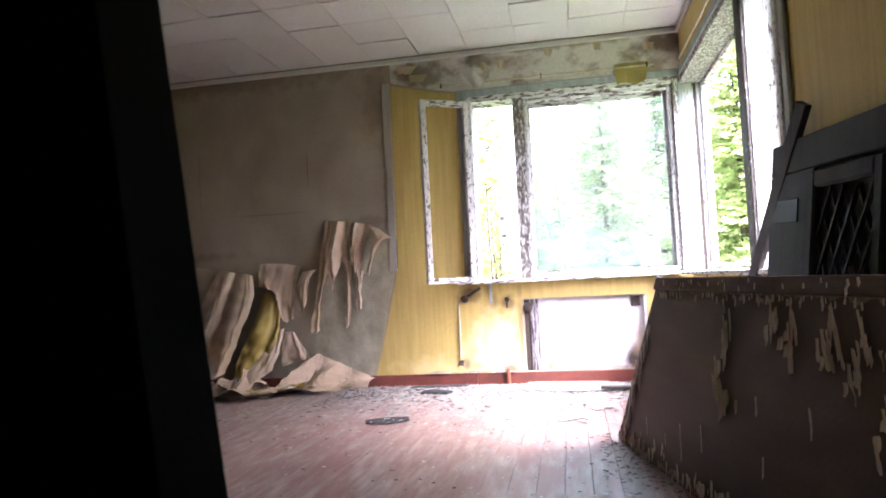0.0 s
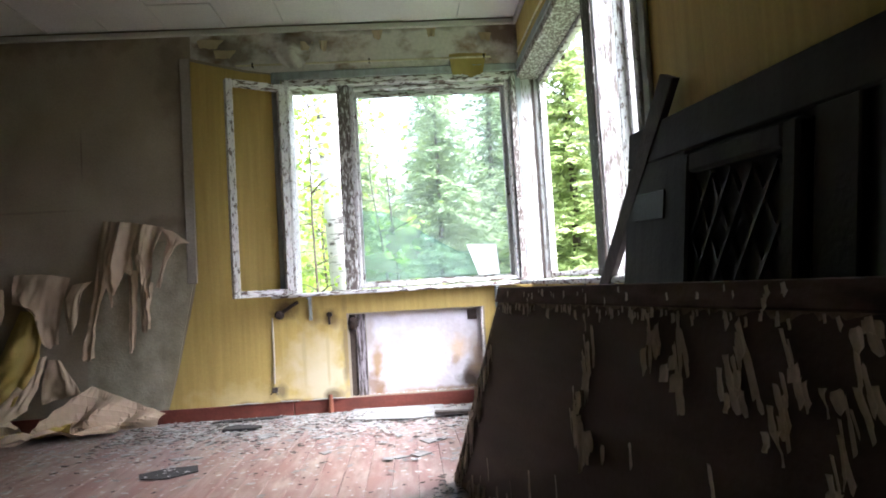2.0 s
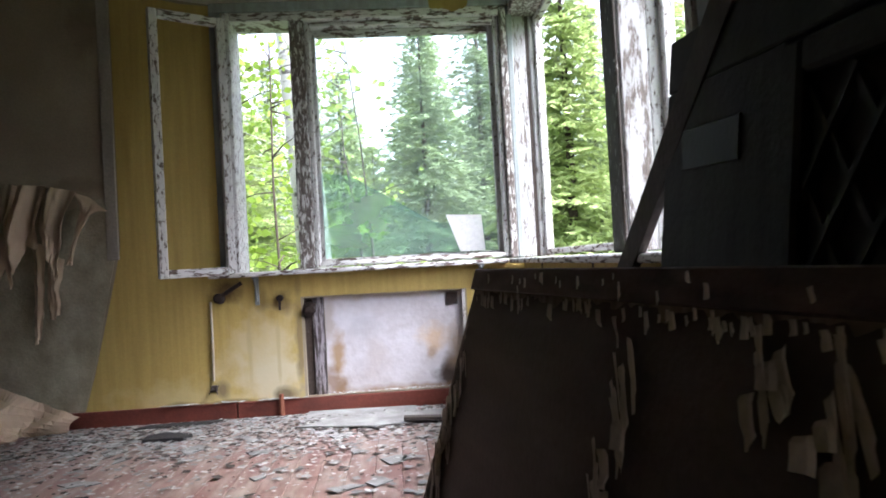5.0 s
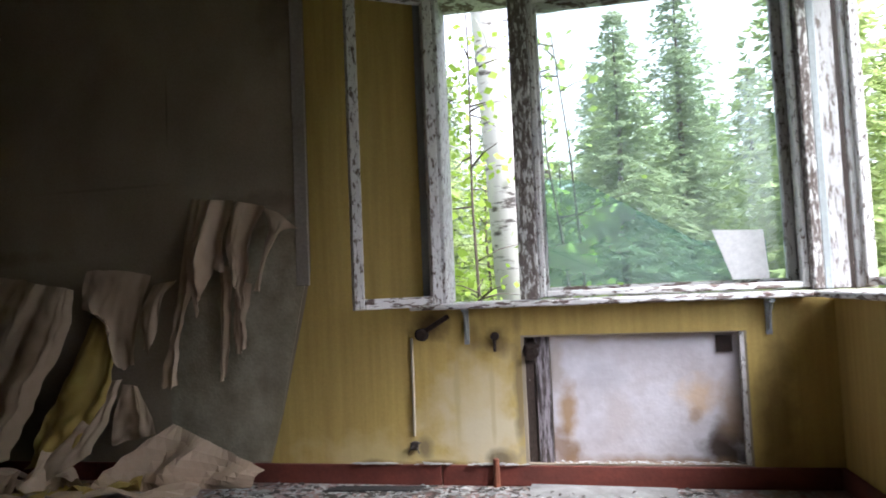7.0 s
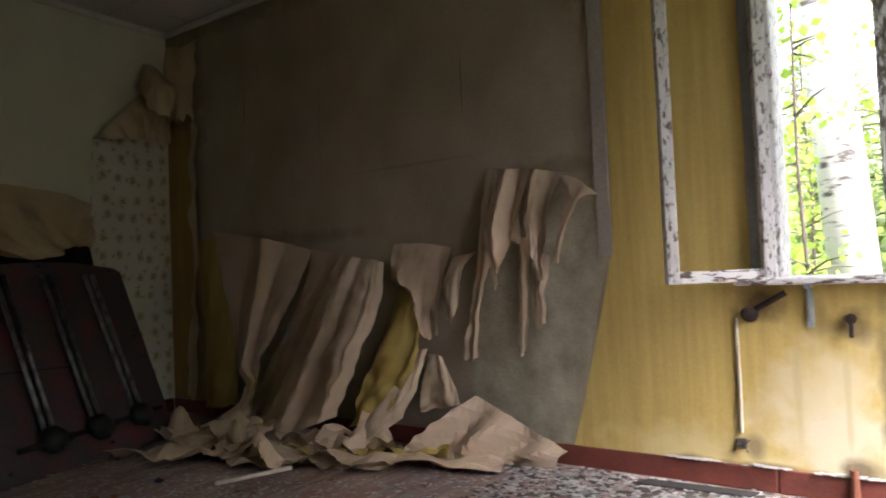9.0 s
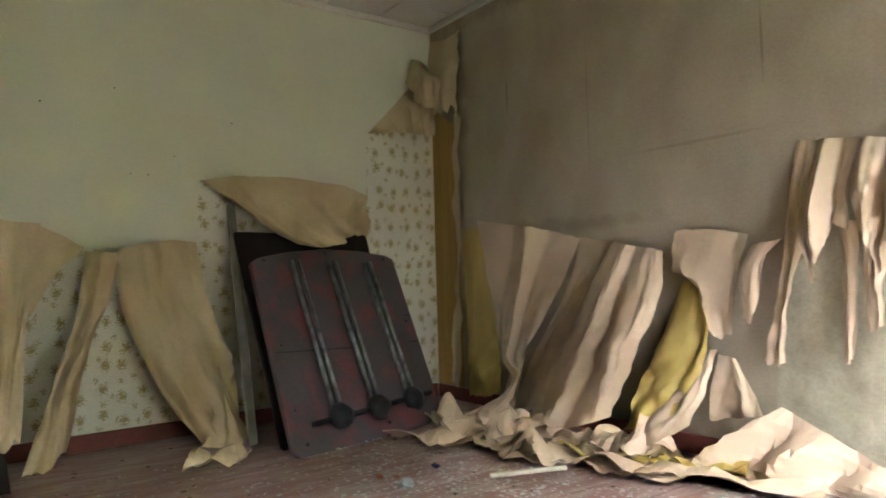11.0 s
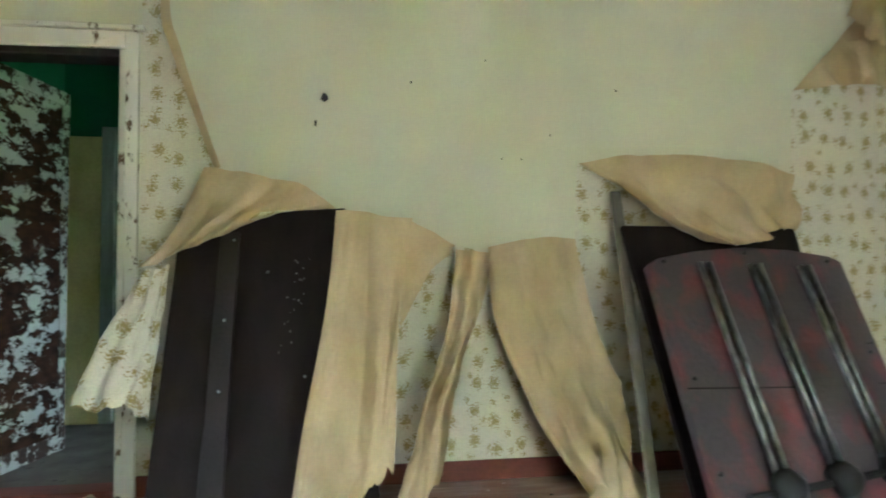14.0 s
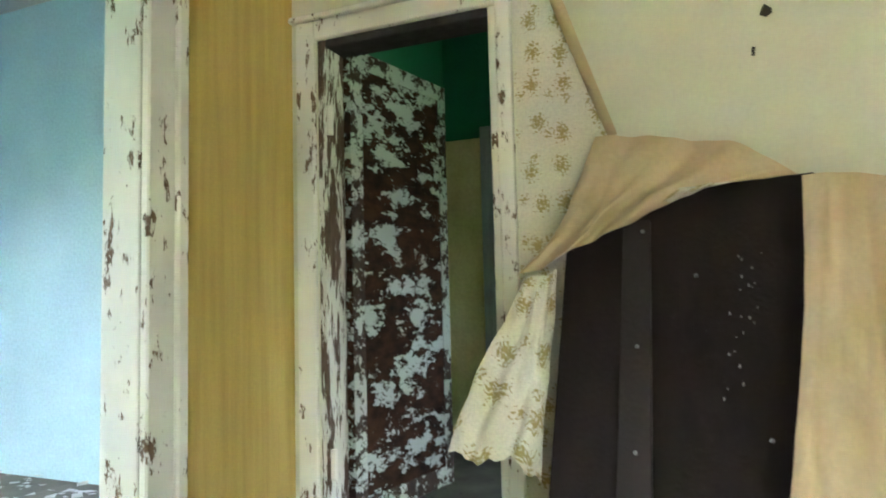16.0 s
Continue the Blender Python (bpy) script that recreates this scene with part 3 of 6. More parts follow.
for nm, a, b in (("baseboard_north_west", (WEST + 0.02, NORTH - 0.022, 0), (-0.12, NORTH - 0.0042, 0.095)), ("baseboard_north", (-0.115, NORTH - 0.022, 0), (EAST - 0.022, NORTH - 0.0042, 0.095)),
                 ("baseboard_east", (EAST - 0.02, SOUTH, 0), (EAST, NORTH - 0.002, 0.095)), ("baseboard_west", (WEST + 0.005, 2.0, 0), (WEST + 0.022, NORTH - 0.025, 0.095)),
                 ("baseboard_south", (WEST, SOUTH, 0), (C_A - 0.19, SOUTH + 0.018, 0.09)), ("baseboard_south_east", (C_B + 0.12, SOUTH, 0), (E_A - 0.12, SOUTH + 0.018, 0.09))):
    structure(slab(nm, a, b, RED_BASE, bevel=0.004), "chipped red-brown painted skirting board", "baseboard")
structure(slab("trim_batten", (-0.83, NORTH - 0.018, 0.98), (-0.762, NORTH - 0.0005, 2.62), mat("grey_batten", (0.40, 0.37, 0.33), 0.9, (0.30, 0.27, 0.235), (8, 8, 2), 0.8), bevel=0.003), "grey bare wooden batten", "trim")


def room(prefix, x0, x1, y0, y1, material, sides, floor_material, top=2.8):
    """Plain walls, floor and ceiling of a side room; sides names the walls to build."""
    spans = {"n": ((x0, y1, -0.02), (x1, y1 + 0.1, top)), "s": ((x0, y0 - 0.1, -0.02), (x1, y0, top)),
             "w": ((x0 - 0.1, y0 - 0.1, -0.02), (x0, y1 + 0.1, top)), "e": ((x1, y0 - 0.1, -0.02), (x1 + 0.1, y1 + 0.1, top))}
    for k in sides:
        structure(slab("wall_" + prefix + "_" + {"n": "north", "s": "south", "w": "west", "e": "east"}[k], *spans[k], material), "plain painted wall of the next room", "wall")
    structure(slab("floor_" + prefix, (x0, y0, -0.12), (x1, y1, -0.02), floor_material), "dusty littered floor of the next room", "floor")
    structure(slab("ceiling_" + prefix, (x0 - 0.1, y0 - 0.1, top), (x1 + 0.1, y1 + 0.1, top + 0.1), CEIL), "plain ceiling of the next room", "ceiling")


room("green", -6.0, WEST - 0.14, 0.95, 4.6, GREEN, "ws", DIRTY)
wall_pieces("wall_green_north", [((-6.1, 4.6, -0.02), (-5.5, 4.7, 2.83)), ((-4.9, 4.6, -0.02), (WEST - 0.14, 4.7, 2.83)), ((-5.5, 4.6, -0.02), (-4.9, 4.7, 0.95)), ((-5.5, 4.6, 1.7), (-4.9, 4.7, 2.83))], GREEN, "dark green painted wall with a window opening")
# the pale blue room has a window in its east and south
bx0, bx1, by0, by1 = -4.55, -1.4, -2.2, SOUTH - 0.14
room("blue", bx0, bx1, by0, by1, CYAN, "w", DIRTY)
for nm, spans in (("wall_blue_south", [((bx0, by0 - 0.1, -0.02), (-2.4, by0, 2.8)), ((-1.8, by0 - 0.1, -0.02), (bx1, by0, 2.8)), ((-2.4, by0 - 0.1, -0.02), (-1.8, by0, 1.0)), ((-2.4, by0 - 0.1, 1.95), (-1.8, by0, 2.8))]),
                  ("wall_blue_east", [((bx1, by0, -0.02), (bx1 + 0.1, by1, 2.8))])):
    wall_pieces(nm, spans, CYAN, "pale blue painted wall with a window opening")
wall_pieces("wall_blue_north", [((bx0, by1 - 0.02, -0.02), (C_A - 0.03, by1, 2.8)), ((C_B + 0.03, by1 - 0.02, -0.02), (bx1, by1, 2.8)), ((C_A - 0.03, by1 - 0.02, 2.03), (C_B + 0.03, by1, 2.8))], CYAN, "pale blue painted wall")
room("hall", -0.5, EAST + 0.1, -1.6, SOUTH - 0.14, PLASTER, "wse", DIRTY)


# ---- windows ----
def stick(parent, name, a, b, material, bevel=0.006, label=""):
    return slab(name, a, b, material, parent, label, bevel)


def frame_light(parent, axis, plane, a, b, z0, z1, depth, width, material):
    """A rectangular frame in a wall's plane as four bars; a and b along the wall. The bars are parts."""
    def at(p, q, lo, hi):
        return ((p, plane, lo), (q, plane + depth, hi)) if axis == "y" else ((plane, p, lo), (plane + depth, q, hi))
    stick(parent, "stile", *at(a, a + width, z0, z1), WHITE_WOOD)
    stick(parent, "stile", *at(b - width, b, z0, z1), WHITE_WOOD)
    stick(parent, "rail", *at(a + width, b - width, z0, z0 + width), material)
    stick(parent, "rail", *at(a + width, b - width, z1 - width, z1), material)


def sash(name, hinge, length, z0, z1, angle, width, label, depth=0.045):
    """A casement that has swung open, from its hinge along angle (degrees in plan). It has lost its glass."""
    t = thing(name, (hinge[0], hinge[1], 0), label, "window sash", turn=angle)
    for nm, a, b, m in (("stile", (0, -depth / 2, z0), (width, depth / 2, z1), WHITE_WOOD), ("stile", (length - width, -depth / 2, z0), (length, depth / 2, z1), WHITE_WOOD),
                        ("rail", (width, -depth / 2, z0), (length - width, depth / 2, z0 + width), WHITE_WOOD_X), ("rail", (width, -depth / 2, z1 - width), (length - width, depth / 2, z1), WHITE_WOOD_X)):
        stick(t, nm, a, b, m, 0.005)
    for z in (z0 + 0.2, z1 - 0.2):
        bm = bmesh.new()
        tube(bm, [(0, 0, z - 0.04), (0, 0, z + 0.04)], 0.008, 8)
        part("hinge", bm, RUST, t, "rusty iron hinge")
    return t


def pane(parent, axis, plane, a, b, z0, z1, material=PANE, name="pane"):
    o = slab(name, *(((a, plane, z0), (b, plane + 0.004, z1)) if axis == "y" else ((plane, a, z0), (plane + 0.004, b, z1))), material, parent)
    o.visible_shadow = False
    return o


OUT = NORTH + 0.17
w1 = structure(thing("window_1", (0.7, NORTH, SILL), "corner window with peeling white paint and a cracked pane", "window"), "")
w1.matrix_world = Matrix.Identity(4)
# inner casing and outer frame
stick(w1, "casing", (NW_L - 0.075, NORTH - 0.022, SILL), (NW_L - 0.005, NORTH - 0.005, HEAD + 0.05), GREYBLUE)
stick(w1, "casing", (NW_L - 0.075, NORTH - 0.024, HEAD + 0.0), (EAST - 0.024, NORTH - 0.005, HEAD + 0.06), GREYBLUE)
stick(w1, "jamb", (NW_L - 0.0, NORTH - 0.03, SILL), (NW_L + 0.045, NORTH + 0.22, HEAD - 0.002), WHITE_WOOD)
stick(w1, "head", (NW_L + 0.045, NORTH - 0.02, HEAD - 0.055), (NW_R + 0.0, NORTH + 0.21, HEAD - 0.002), WHITE_WOOD_X)
stick(w1, "mullion", (0.295, NORTH - 0.01, SILL + 0.002), (0.385, NORTH + 0.2, HEAD - 0.055), WORN_WOOD)
frame_light(w1, "y", OUT, 0.385, NW_R - 0.002, SILL + 0.01, HEAD - 0.056, 0.045, 0.045, WHITE_WOOD_X)
frame_light(w1, "y", NORTH + 0.02, 0.386, NW_R - 0.001, SILL + 0.01, HEAD - 0.056, 0.05, 0.03, WHITE_WOOD_X)
pane(w1, "y", OUT + 0.02, 0.43, NW_R - 0.047, SILL + 0.055, HEAD - 0.1)
# broken inner pane: what is left of it is jagged
bm = bmesh.new()
outline = [(0.43, 0.925), (1.44, 0.925), (1.44, 1.10), (1.33, 1.10), (1.10, 1.12), (0.92, 1.20), (0.75, 1.34), (0.60, 1.44), (0.43, 1.46)]
f = bm.faces.new([bm.verts.new((x, OUT - 0.03, z)) for x, z in outline])
bmesh.ops.triangulate(bm, faces=[f])
o = part("broken_pane", bm, SHARD, w1, "jagged remains of a greenish pane")
o.visible_shadow = False
bm = bmesh.new()
for a, b in (((0.43, 1.10), (1.2, 0.98)), ((0.43, 1.11), (0.80, 0.93)), ((0.55, 0.93), (0.9, 1.20)), ((1.0, 1.36), (1.25, 1.62))):
    tube(bm, [(a[0], OUT - 0.031, a[1]), (b[0], OUT - 0.031, b[1])], 0.0016, 4)
part("crack", bm, SHARD, w1)
bm = bmesh.new()
quad_panel(bm, (1.28, OUT - 0.045, 0.922), (1.44, OUT - 0.045, 0.922), (1.425, OUT - 0.04, 1.15), (1.20, OUT - 0.04, 1.16), 0.004)
tagged(part("paper_note", finish(bm), CARD), "blank white card leaning on the window glass", "card")
# corner post, shared by both windows
cp = thing("corner_post", (0, 0, 0), "thick corner post of the windows with flaking white paint", "window post", kind="structure")
stick(cp, "post", (NW_R, NORTH - 0.02, SILL), (NW_R + 0.045, NORTH + 0.2, HEAD), WORN_WOOD)
stick(cp, "post", (NW_R + 0.047, NORTH - 0.005, SILL), (EAST + 0.005, NORTH + 0.19, HEAD), GREYBLUE)
stick(cp, "reveal", (EAST + 0.007, NORTH + 0.045, SILL), (EAST + 0.093, NORTH + 0.185, HEAD), CHALK, label="chalky white reveal board")
stick(cp, "rotten_joint", (EAST + 0.0935, NORTH + 0.052, SILL), (EAST + 0.1165, NORTH + 0.185, HEAD), ROTTEN, 0.001, "dark rotten joint")
stick(cp, "reveal", (EAST + 0.117, NORTH + 0.05, SILL), (EAST + 0.205, NORTH + 0.185, HEAD), CHALK, label="chalky white outer frame")

w2 = thing("window_2", (0, 0, 0), "side window with flaking white paint and thick reveals", "window", kind="structure")
OUTE = EAST + 0.15
M_S, M_N = 3.97, 4.10
stick(w2, "casing", (EAST - 0.024, EW_S - 0.07, HEAD), (EAST - 0.003, NORTH - 0.026, HEAD + 0.06), GREYBLUE)
stick(w2, "casing", (EAST - 0.022, EW_S - 0.07, SILL), (EAST - 0.003, EW_S - 0.002, HEAD - 0.001), GREYBLUE)
stick(w2, "head", (EAST - 0.02, EW_S + 0.05, HEAD - 0.055), (EAST + 0.21, NORTH + 0.044, HEAD - 0.002), WORN_WOOD)
stick(w2, "jamb", (EAST - 0.03, EW_S, SILL), (EAST + 0.21, EW_S + 0.05, HEAD - 0.001), WHITE_WOOD)
# thin dark facing: the backlit shade of the mullion's room side, put into colour
stick(w2, "mullion", (EAST - 0.012, M_S + 0.003, SILL + 0.002), (EAST + 0.004, M_N, HEAD - 0.056), DARK_SASH, label="worn mullion face darkened as if backlit")
stick(w2, "mullion_side", (EAST + 0.005, M_S, SILL + 0.002), (EAST + 0.105, M_N - 0.01, HEAD - 0.056), CHALK, label="chalky white side of the mullion")
stick(w2, "mullion_side", (EAST + 0.108, M_S + 0.012, SILL + 0.002), (EAST + 0.20, M_N - 0.01, HEAD - 0.056), WHITE_WOOD)
frame_light(w2, "x", OUTE, M_N - 0.008, NORTH + 0.058, SILL + 0.01, HEAD - 0.057, 0.045, 0.035, WHITE_WOOD_X)
frame_light(w2, "x", OUTE, EW_S + 0.052, M_S + 0.010, SILL + 0.01, HEAD - 0.057, 0.045, 0.035, WHITE_WOOD_X)
# sills
for nm, a, b, lab in (("window_sill_north", (NW_L - 0.13, NORTH - 0.10, SILL - 0.028), (EAST - 0.11, NORTH + 0.2, SILL), "white flaking wooden window sill"),
                      ("window_sill_east", (EAST - 0.10, EW_S - 0.05, SILL - 0.03), (EAST + 0.2, NORTH - 0.02, SILL - 0.002), "white flaking wooden window sill")):
    structure(slab(nm, a, b, WHITE_WOOD_X, bevel=0.006), lab, "window sill")
sash("window_sash", (NW_L + 0.02, NORTH - 0.045), 0.43, SILL - 0.012, HEAD - 0.05, 211, 0.05, "open inner casement with flaking white paint and no glass")

# ---- things by the north wall ----
def hung(name, wall, top, low, out, folds, depth, label, front, back, nu=48, nv=26, rag=0.0, seed=0, slant=0.0, power=1.5, crease=0.012, parent=None, base=0.0):
    """Paper that has come off a wall and hangs from a torn line. top, low: (along, height) pairs at the upper and lower edge, matched by share;
    out: how far the lower edge stands off; folds: number of folds; depth: their depth; slant: how much folds run aside."""
    n1, n2 = len(top) - 1, len(low) - 1
    ts = [(i / n1, p) for i, p in enumerate(top)]
    ls = [(i / n2, p) for i, p in enumerate(low)]
    ph = seed * 1.7

    def place(u, v):
        a = (lerp([(k, p[0]) for k, p in ts], u), lerp([(k, p[1]) for k, p in ts], u))
        b = (lerp([(k, p[0]) for k, p in ls], u), lerp([(k, p[1]) for k, p in ls], u))
        s, z = a[0] + (b[0] - a[0]) * v, a[1] + (b[1] - a[1]) * v
        q = u + 0.10 * noise.noise(Vector((u * 3.1, v * 0.9, seed * 2.3))) + slant * v
        w = 2 * math.pi * folds * q + ph
        size = 0.55 + 0.9 * abs(noise.noise(Vector((q * folds * 0.7, 0.3 * v, seed + 4.0))))
        ridge = 1 - abs(math.sin(0.5 * w)) ** 0.7
        wave = 1.5 * ridge + 0.25 * math.sin(2.3 * w + ph) * v
        o = 0.008 + base + out * v ** power + depth * 1.5 * size * (0.10 + 0.90 * min(1.0, 1.8 * v)) * wave
        o += wrinkle((s, z, seed), 4, crease * 3.0) + crease * 1.6 * (1 - abs(noise.noise(Vector((s * 7 + z * 3, z * 5, seed + 9.0)))) * 3)
        s += 0.25 * depth * math.cos(w) * v
        o = max(o, 0.008)
        return (WEST + o, s, max(z, 0.006)) if wall == "w" else (s, NORTH - o, max(z, 0.006))
    return sheet(name, lambda u, v: place(1 - u, v), nu, nv, front, back, label, rag=rag, seed=seed, parent=parent)


TORN = "torn wallpaper"
def glide(table, q):
    """A smooth line through evenly spaced values."""
    n = len(table) - 1
    i = min(int(q * n), n - 1)
    f = q * n - i
    p0, p1, p2, p3 = (table[max(0, min(n, i + d))] for d in (-1, 0, 1, 2))
    return p1 + 0.5 * f * (p2 - p0 + f * (2 * p0 - 5 * p1 + 4 * p2 - p3 + f * (3 * (p1 - p2) + p3 - p0)))


def creased(wall, lines, label, front, back, nu=12, nv=26, rag=0.0, seed=0, sharp=0.45, deep=0.03, group=""):
    """Paper that hangs from a torn edge in folds. lines: the folds from one side to the other, each a run from top to foot of
    (along the wall, height, distance from the wall); sharp: how hard the folds are creased; deep: depth of the small folds between them."""
    m = len(lines) - 1
    runs = [[Vector(p) for p in ln] for ln in lines]
    rng = random.Random(seed + 500)
    kinks = [(rng.uniform(0, math.pi), rng.uniform(0.10, 0.26), rng.random(), rng.uniform(0, 30)) for _ in range(5)]

    def place(u, v):
        u = 1 - u
        cols = [glide(r, v) for r in runs]
        i = min(int(u * m), m - 1)
        f = u * m - i
        p = (cols[i] * (1 - f) + cols[i + 1] * f) * sharp + glide(cols, u) * (1 - sharp)
        g = u * m
        w = g * 0.85 + 0.30 * noise.noise(Vector((g * 0.6, v * 1.7, seed * 2.9))) + 0.17 * seed
        ridge = abs(2 * (w % 1) - 1)
        ridge = 1 - ridge ** 1.4
        grow = min(1.0, 0.30 + 1.6 * v) * (0.45 + 1.3 * abs(noise.noise(Vector((g * 0.7 + 3, v * 1.3, seed * 1.3)))))
        o = p.z + deep * (1.7 * ridge - 0.5) * grow
        d = noise.voronoi(Vector((g * 0.85 + 0.4 * v, p.y * 3.1, seed * 5.3)))[0]
        o += deep * 0.85 * (min(1.0, 1.5 * (d[1] - d[0])) - 0.3) * min(1.0, 0.4 + 1.5 * v)
        e = noise.voronoi(Vector((g * 1.7 + 0.6 * v, p.y * 7.0, seed * 2.1)))[0]
        o += (0.36 * deep + 0.012) * (min(1.0, 1.6 * (e[1] - e[0])) - 0.3) * min(1.0, 0.3 + 1.5 * v)
        # straight, sharp creases here and there
        for turn, span, shift, at in kinks:
            w = (p.x * math.cos(turn) + p.y * math.sin(turn)) / span + shift
            here = max(0.0, min(1.0, 0.35 + 2.2 * noise.noise(Vector((p.x * 2.6, p.y * 2.6, at)))))
            o += (0.013 + 0.20 * deep) * here * (1 - abs(2 * (w % 1) - 1)) * min(1.0, 0.25 + 1.5 * v)
        s = p.x + deep * 0.35 * noise.noise(Vector((g * 1.1, v * 4.0, seed + 7.0))) * v
        z = max(p.y + 0.006 * noise.noise(Vector((p.x * 16, 0, seed))), 0.006)
        o = max(o, 0.009)
        return (WEST + o, s, z) if wall == "w" else (s, NORTH - o, z)
    ob = sheet("hanging_wallpaper", place, nu * m, nv, front, back, label, rag=rag, seed=seed)
    if group:
        ob["group"] = group
    return ob


creased("n", [
    [(-3.63, 1.29, 0.02), (-3.48, 0.86, 0.04), (-3.33, 0.44, 0.07), (-3.21, 0.19, 0.12), (-3.44, 0.01, 0.28)],
    [(-3.24, 1.23, 0.02), (-3.29, 0.85, 0.05), (-3.29, 0.41, 0.10), (-3.13, 0.24, 0.16), (-3.33, 0.01, 0.32)],
    [(-3.08, 1.21, 0.07), (-3.03, 0.85, 0.17), (-3.13, 0.42, 0.20), (-3.04, 0.27, 0.20), (-3.16, 0.01, 0.36)],
    [(-2.91, 1.17, 0.02), (-3.02, 0.85, 0.06), (-3.13, 0.43, 0.12), (-3.05, 0.26, 0.17), (-3.09, 0.01, 0.34)],
    [(-2.64, 1.11, 0.05), (-2.74, 0.84, 0.12), (-2.98, 0.47, 0.17), (-3.02, 0.28, 0.18), (-3.03, 0.03, 0.30)]], "gathered sheet of pale brown paper pinched into a knot of folds",
        KRAFT_PALE, PAPER_YELLOW, 14, 45, 0, 3, 0.55, 0.022)
creased("n", [
    [(-2.67, 1.12, 0.02), (-2.77, 0.84, 0.02), (-3.07, 0.39, 0.03), (-3.27, 0.01, 0.08)],
    [(-2.52, 1.09, 0.03), (-2.67, 0.83, 0.03), (-2.95, 0.40, 0.04), (-3.10, 0.01, 0.10)],
    [(-2.40, 1.08, 0.02), (-2.55, 0.83, 0.02), (-2.84, 0.41, 0.03), (-2.95, 0.03, 0.08)]], "flat sheet of brown paper behind the folds",
        KRAFT_PALE, PAPER_YELLOW, 12, 30, 0, 4, 0.55, 0.012)
creased("n", [
    [(-2.41, 1.08, 0.03), (-2.54, 0.78, 0.10), (-2.73, 0.37, 0.18), (-2.85, 0.03, 0.30)],
    [(-2.31, 1.06, 0.08), (-2.37, 0.78, 0.20), (-2.52, 0.40, 0.30), (-2.64, 0.05, 0.42)],
    [(-2.24, 1.04, 0.05), (-2.29, 0.78, 0.15), (-2.39, 0.41, 0.26), (-2.51, 0.08, 0.38)],
    [(-2.14, 1.03, 0.08), (-2.11, 0.78, 0.21), (-2.17, 0.44, 0.33), (-2.29, 0.16, 0.42)],
    [(-2.09, 1.01, 0.04), (-2.05, 0.82, 0.12), (-2.15, 0.45, 0.20), (-2.24, 0.18, 0.30)]], "broad folds of pale brown paper sweeping down to one side",
        KRAFT_PALE, PAPER_YELLOW, 14, 45, 0, 8, 0.5, 0.026)
creased("n", [
    [(-1.98, 0.86, 0.03), (-2.08, 0.59, 0.08), (-2.17, 0.31, 0.14), (-2.23, 0.11, 0.2)],
    [(-1.89, 0.84, 0.04), (-1.91, 0.56, 0.12), (-2, 0.33, 0.16), (-2.08, 0.13, 0.22)],
    [(-1.85, 0.83, 0.02), (-1.82, 0.55, 0.05), (-1.89, 0.29, 0.12), (-1.98, 0.12, 0.2)]], "strip of paper with its yellow face turned out",
        PAPER_YELLOW, KRAFT_PALE, 10, 30, 0.04, 6, 0.75, 0.045)
creased("n", [
    [(-1.88, 0.53, 0.05), (-1.98, 0.32, 0.13), (-2.20, 0.05, 0.3)],
    [(-1.84, 0.53, 0.07), (-1.88, 0.32, 0.18), (-2.00, 0.09, 0.32)],
    [(-1.80, 0.53, 0.05), (-1.82, 0.36, 0.12), (-1.84, 0.19, 0.22)]], "pointed scrap of pale brown paper",
        KRAFT_PALE, PAPER_YELLOW, 10, 24, 0.05, 7, 0.6, 0.03)
creased("n", [
    [(-1.8, 0.51, 0.04), (-1.81, 0.33, 0.08), (-1.79, 0.21, 0.12)],
    [(-1.73, 0.5, 0.06), (-1.65, 0.35, 0.12), (-1.62, 0.25, 0.16)],
    [(-1.71, 0.49, 0.05), (-1.6, 0.36, 0.1), (-1.51, 0.28, 0.18)]], "small pointed scrap of pale brown paper",
        KRAFT_PALE, PAPER_YELLOW, 10, 21, 0.05, 9, 0.6, 0.02)
creased("n", [
    [(-2.02, 1.11, 0.02), (-2.02, 0.9, 0.05)],
    [(-1.92, 1.11, 0.03), (-1.92, 0.92, 0.08), (-1.85, 0.86, 0.1)],
    [(-1.78, 1.1, 0.02), (-1.81, 0.82, 0.05), (-1.78, 0.58, 0.08)],
    [(-1.64, 1.07, 0.02), (-1.68, 0.86, 0.04), (-1.69, 0.6, 0.06)]], "short torn strip of pale brown paper",
        KRAFT_PALE, KRAFT_PALE, 10, 21, 0.08, 5, 0.5, 0.02)
creased("n", [
    [(-1.62, 1.02, 0.03), (-1.66, 0.89, 0.06), (-1.62, 0.66, 0.1)],
    [(-1.54, 1.03, 0.05), (-1.58, 0.89, 0.1), (-1.57, 0.68, 0.12)],
    [(-1.49, 1.04, 0.01), (-1.52, 1.01, 0.03), (-1.54, 1, 0.05)]], "narrow curled strip of pale brown paper",
        KRAFT_PALE, KRAFT_PALE, 10, 21, 0.1, 11, 0.6, 0.015)
creased("n", [
    [(-1.4, 1.46, 0.02), (-1.46, 1.05, 0.04), (-1.5, 0.74, 0.06), (-1.55, 0.49, 0.07)],
    [(-1.33, 1.45, 0.05), (-1.41, 1.05, 0.06), (-1.45, 0.74, 0.08), (-1.49, 0.46, 0.08)],
    [(-1.31, 1.44, 0.02), (-1.38, 1.04, 0.03), (-1.45, 0.78, 0.06), (-1.46, 0.48, 0.07)]], "long ribbon of pale brown paper hanging from its torn top",
        KRAFT_PALE, KRAFT_PALE, 8, 39, 0.05, 20, 0.7, 0.018)
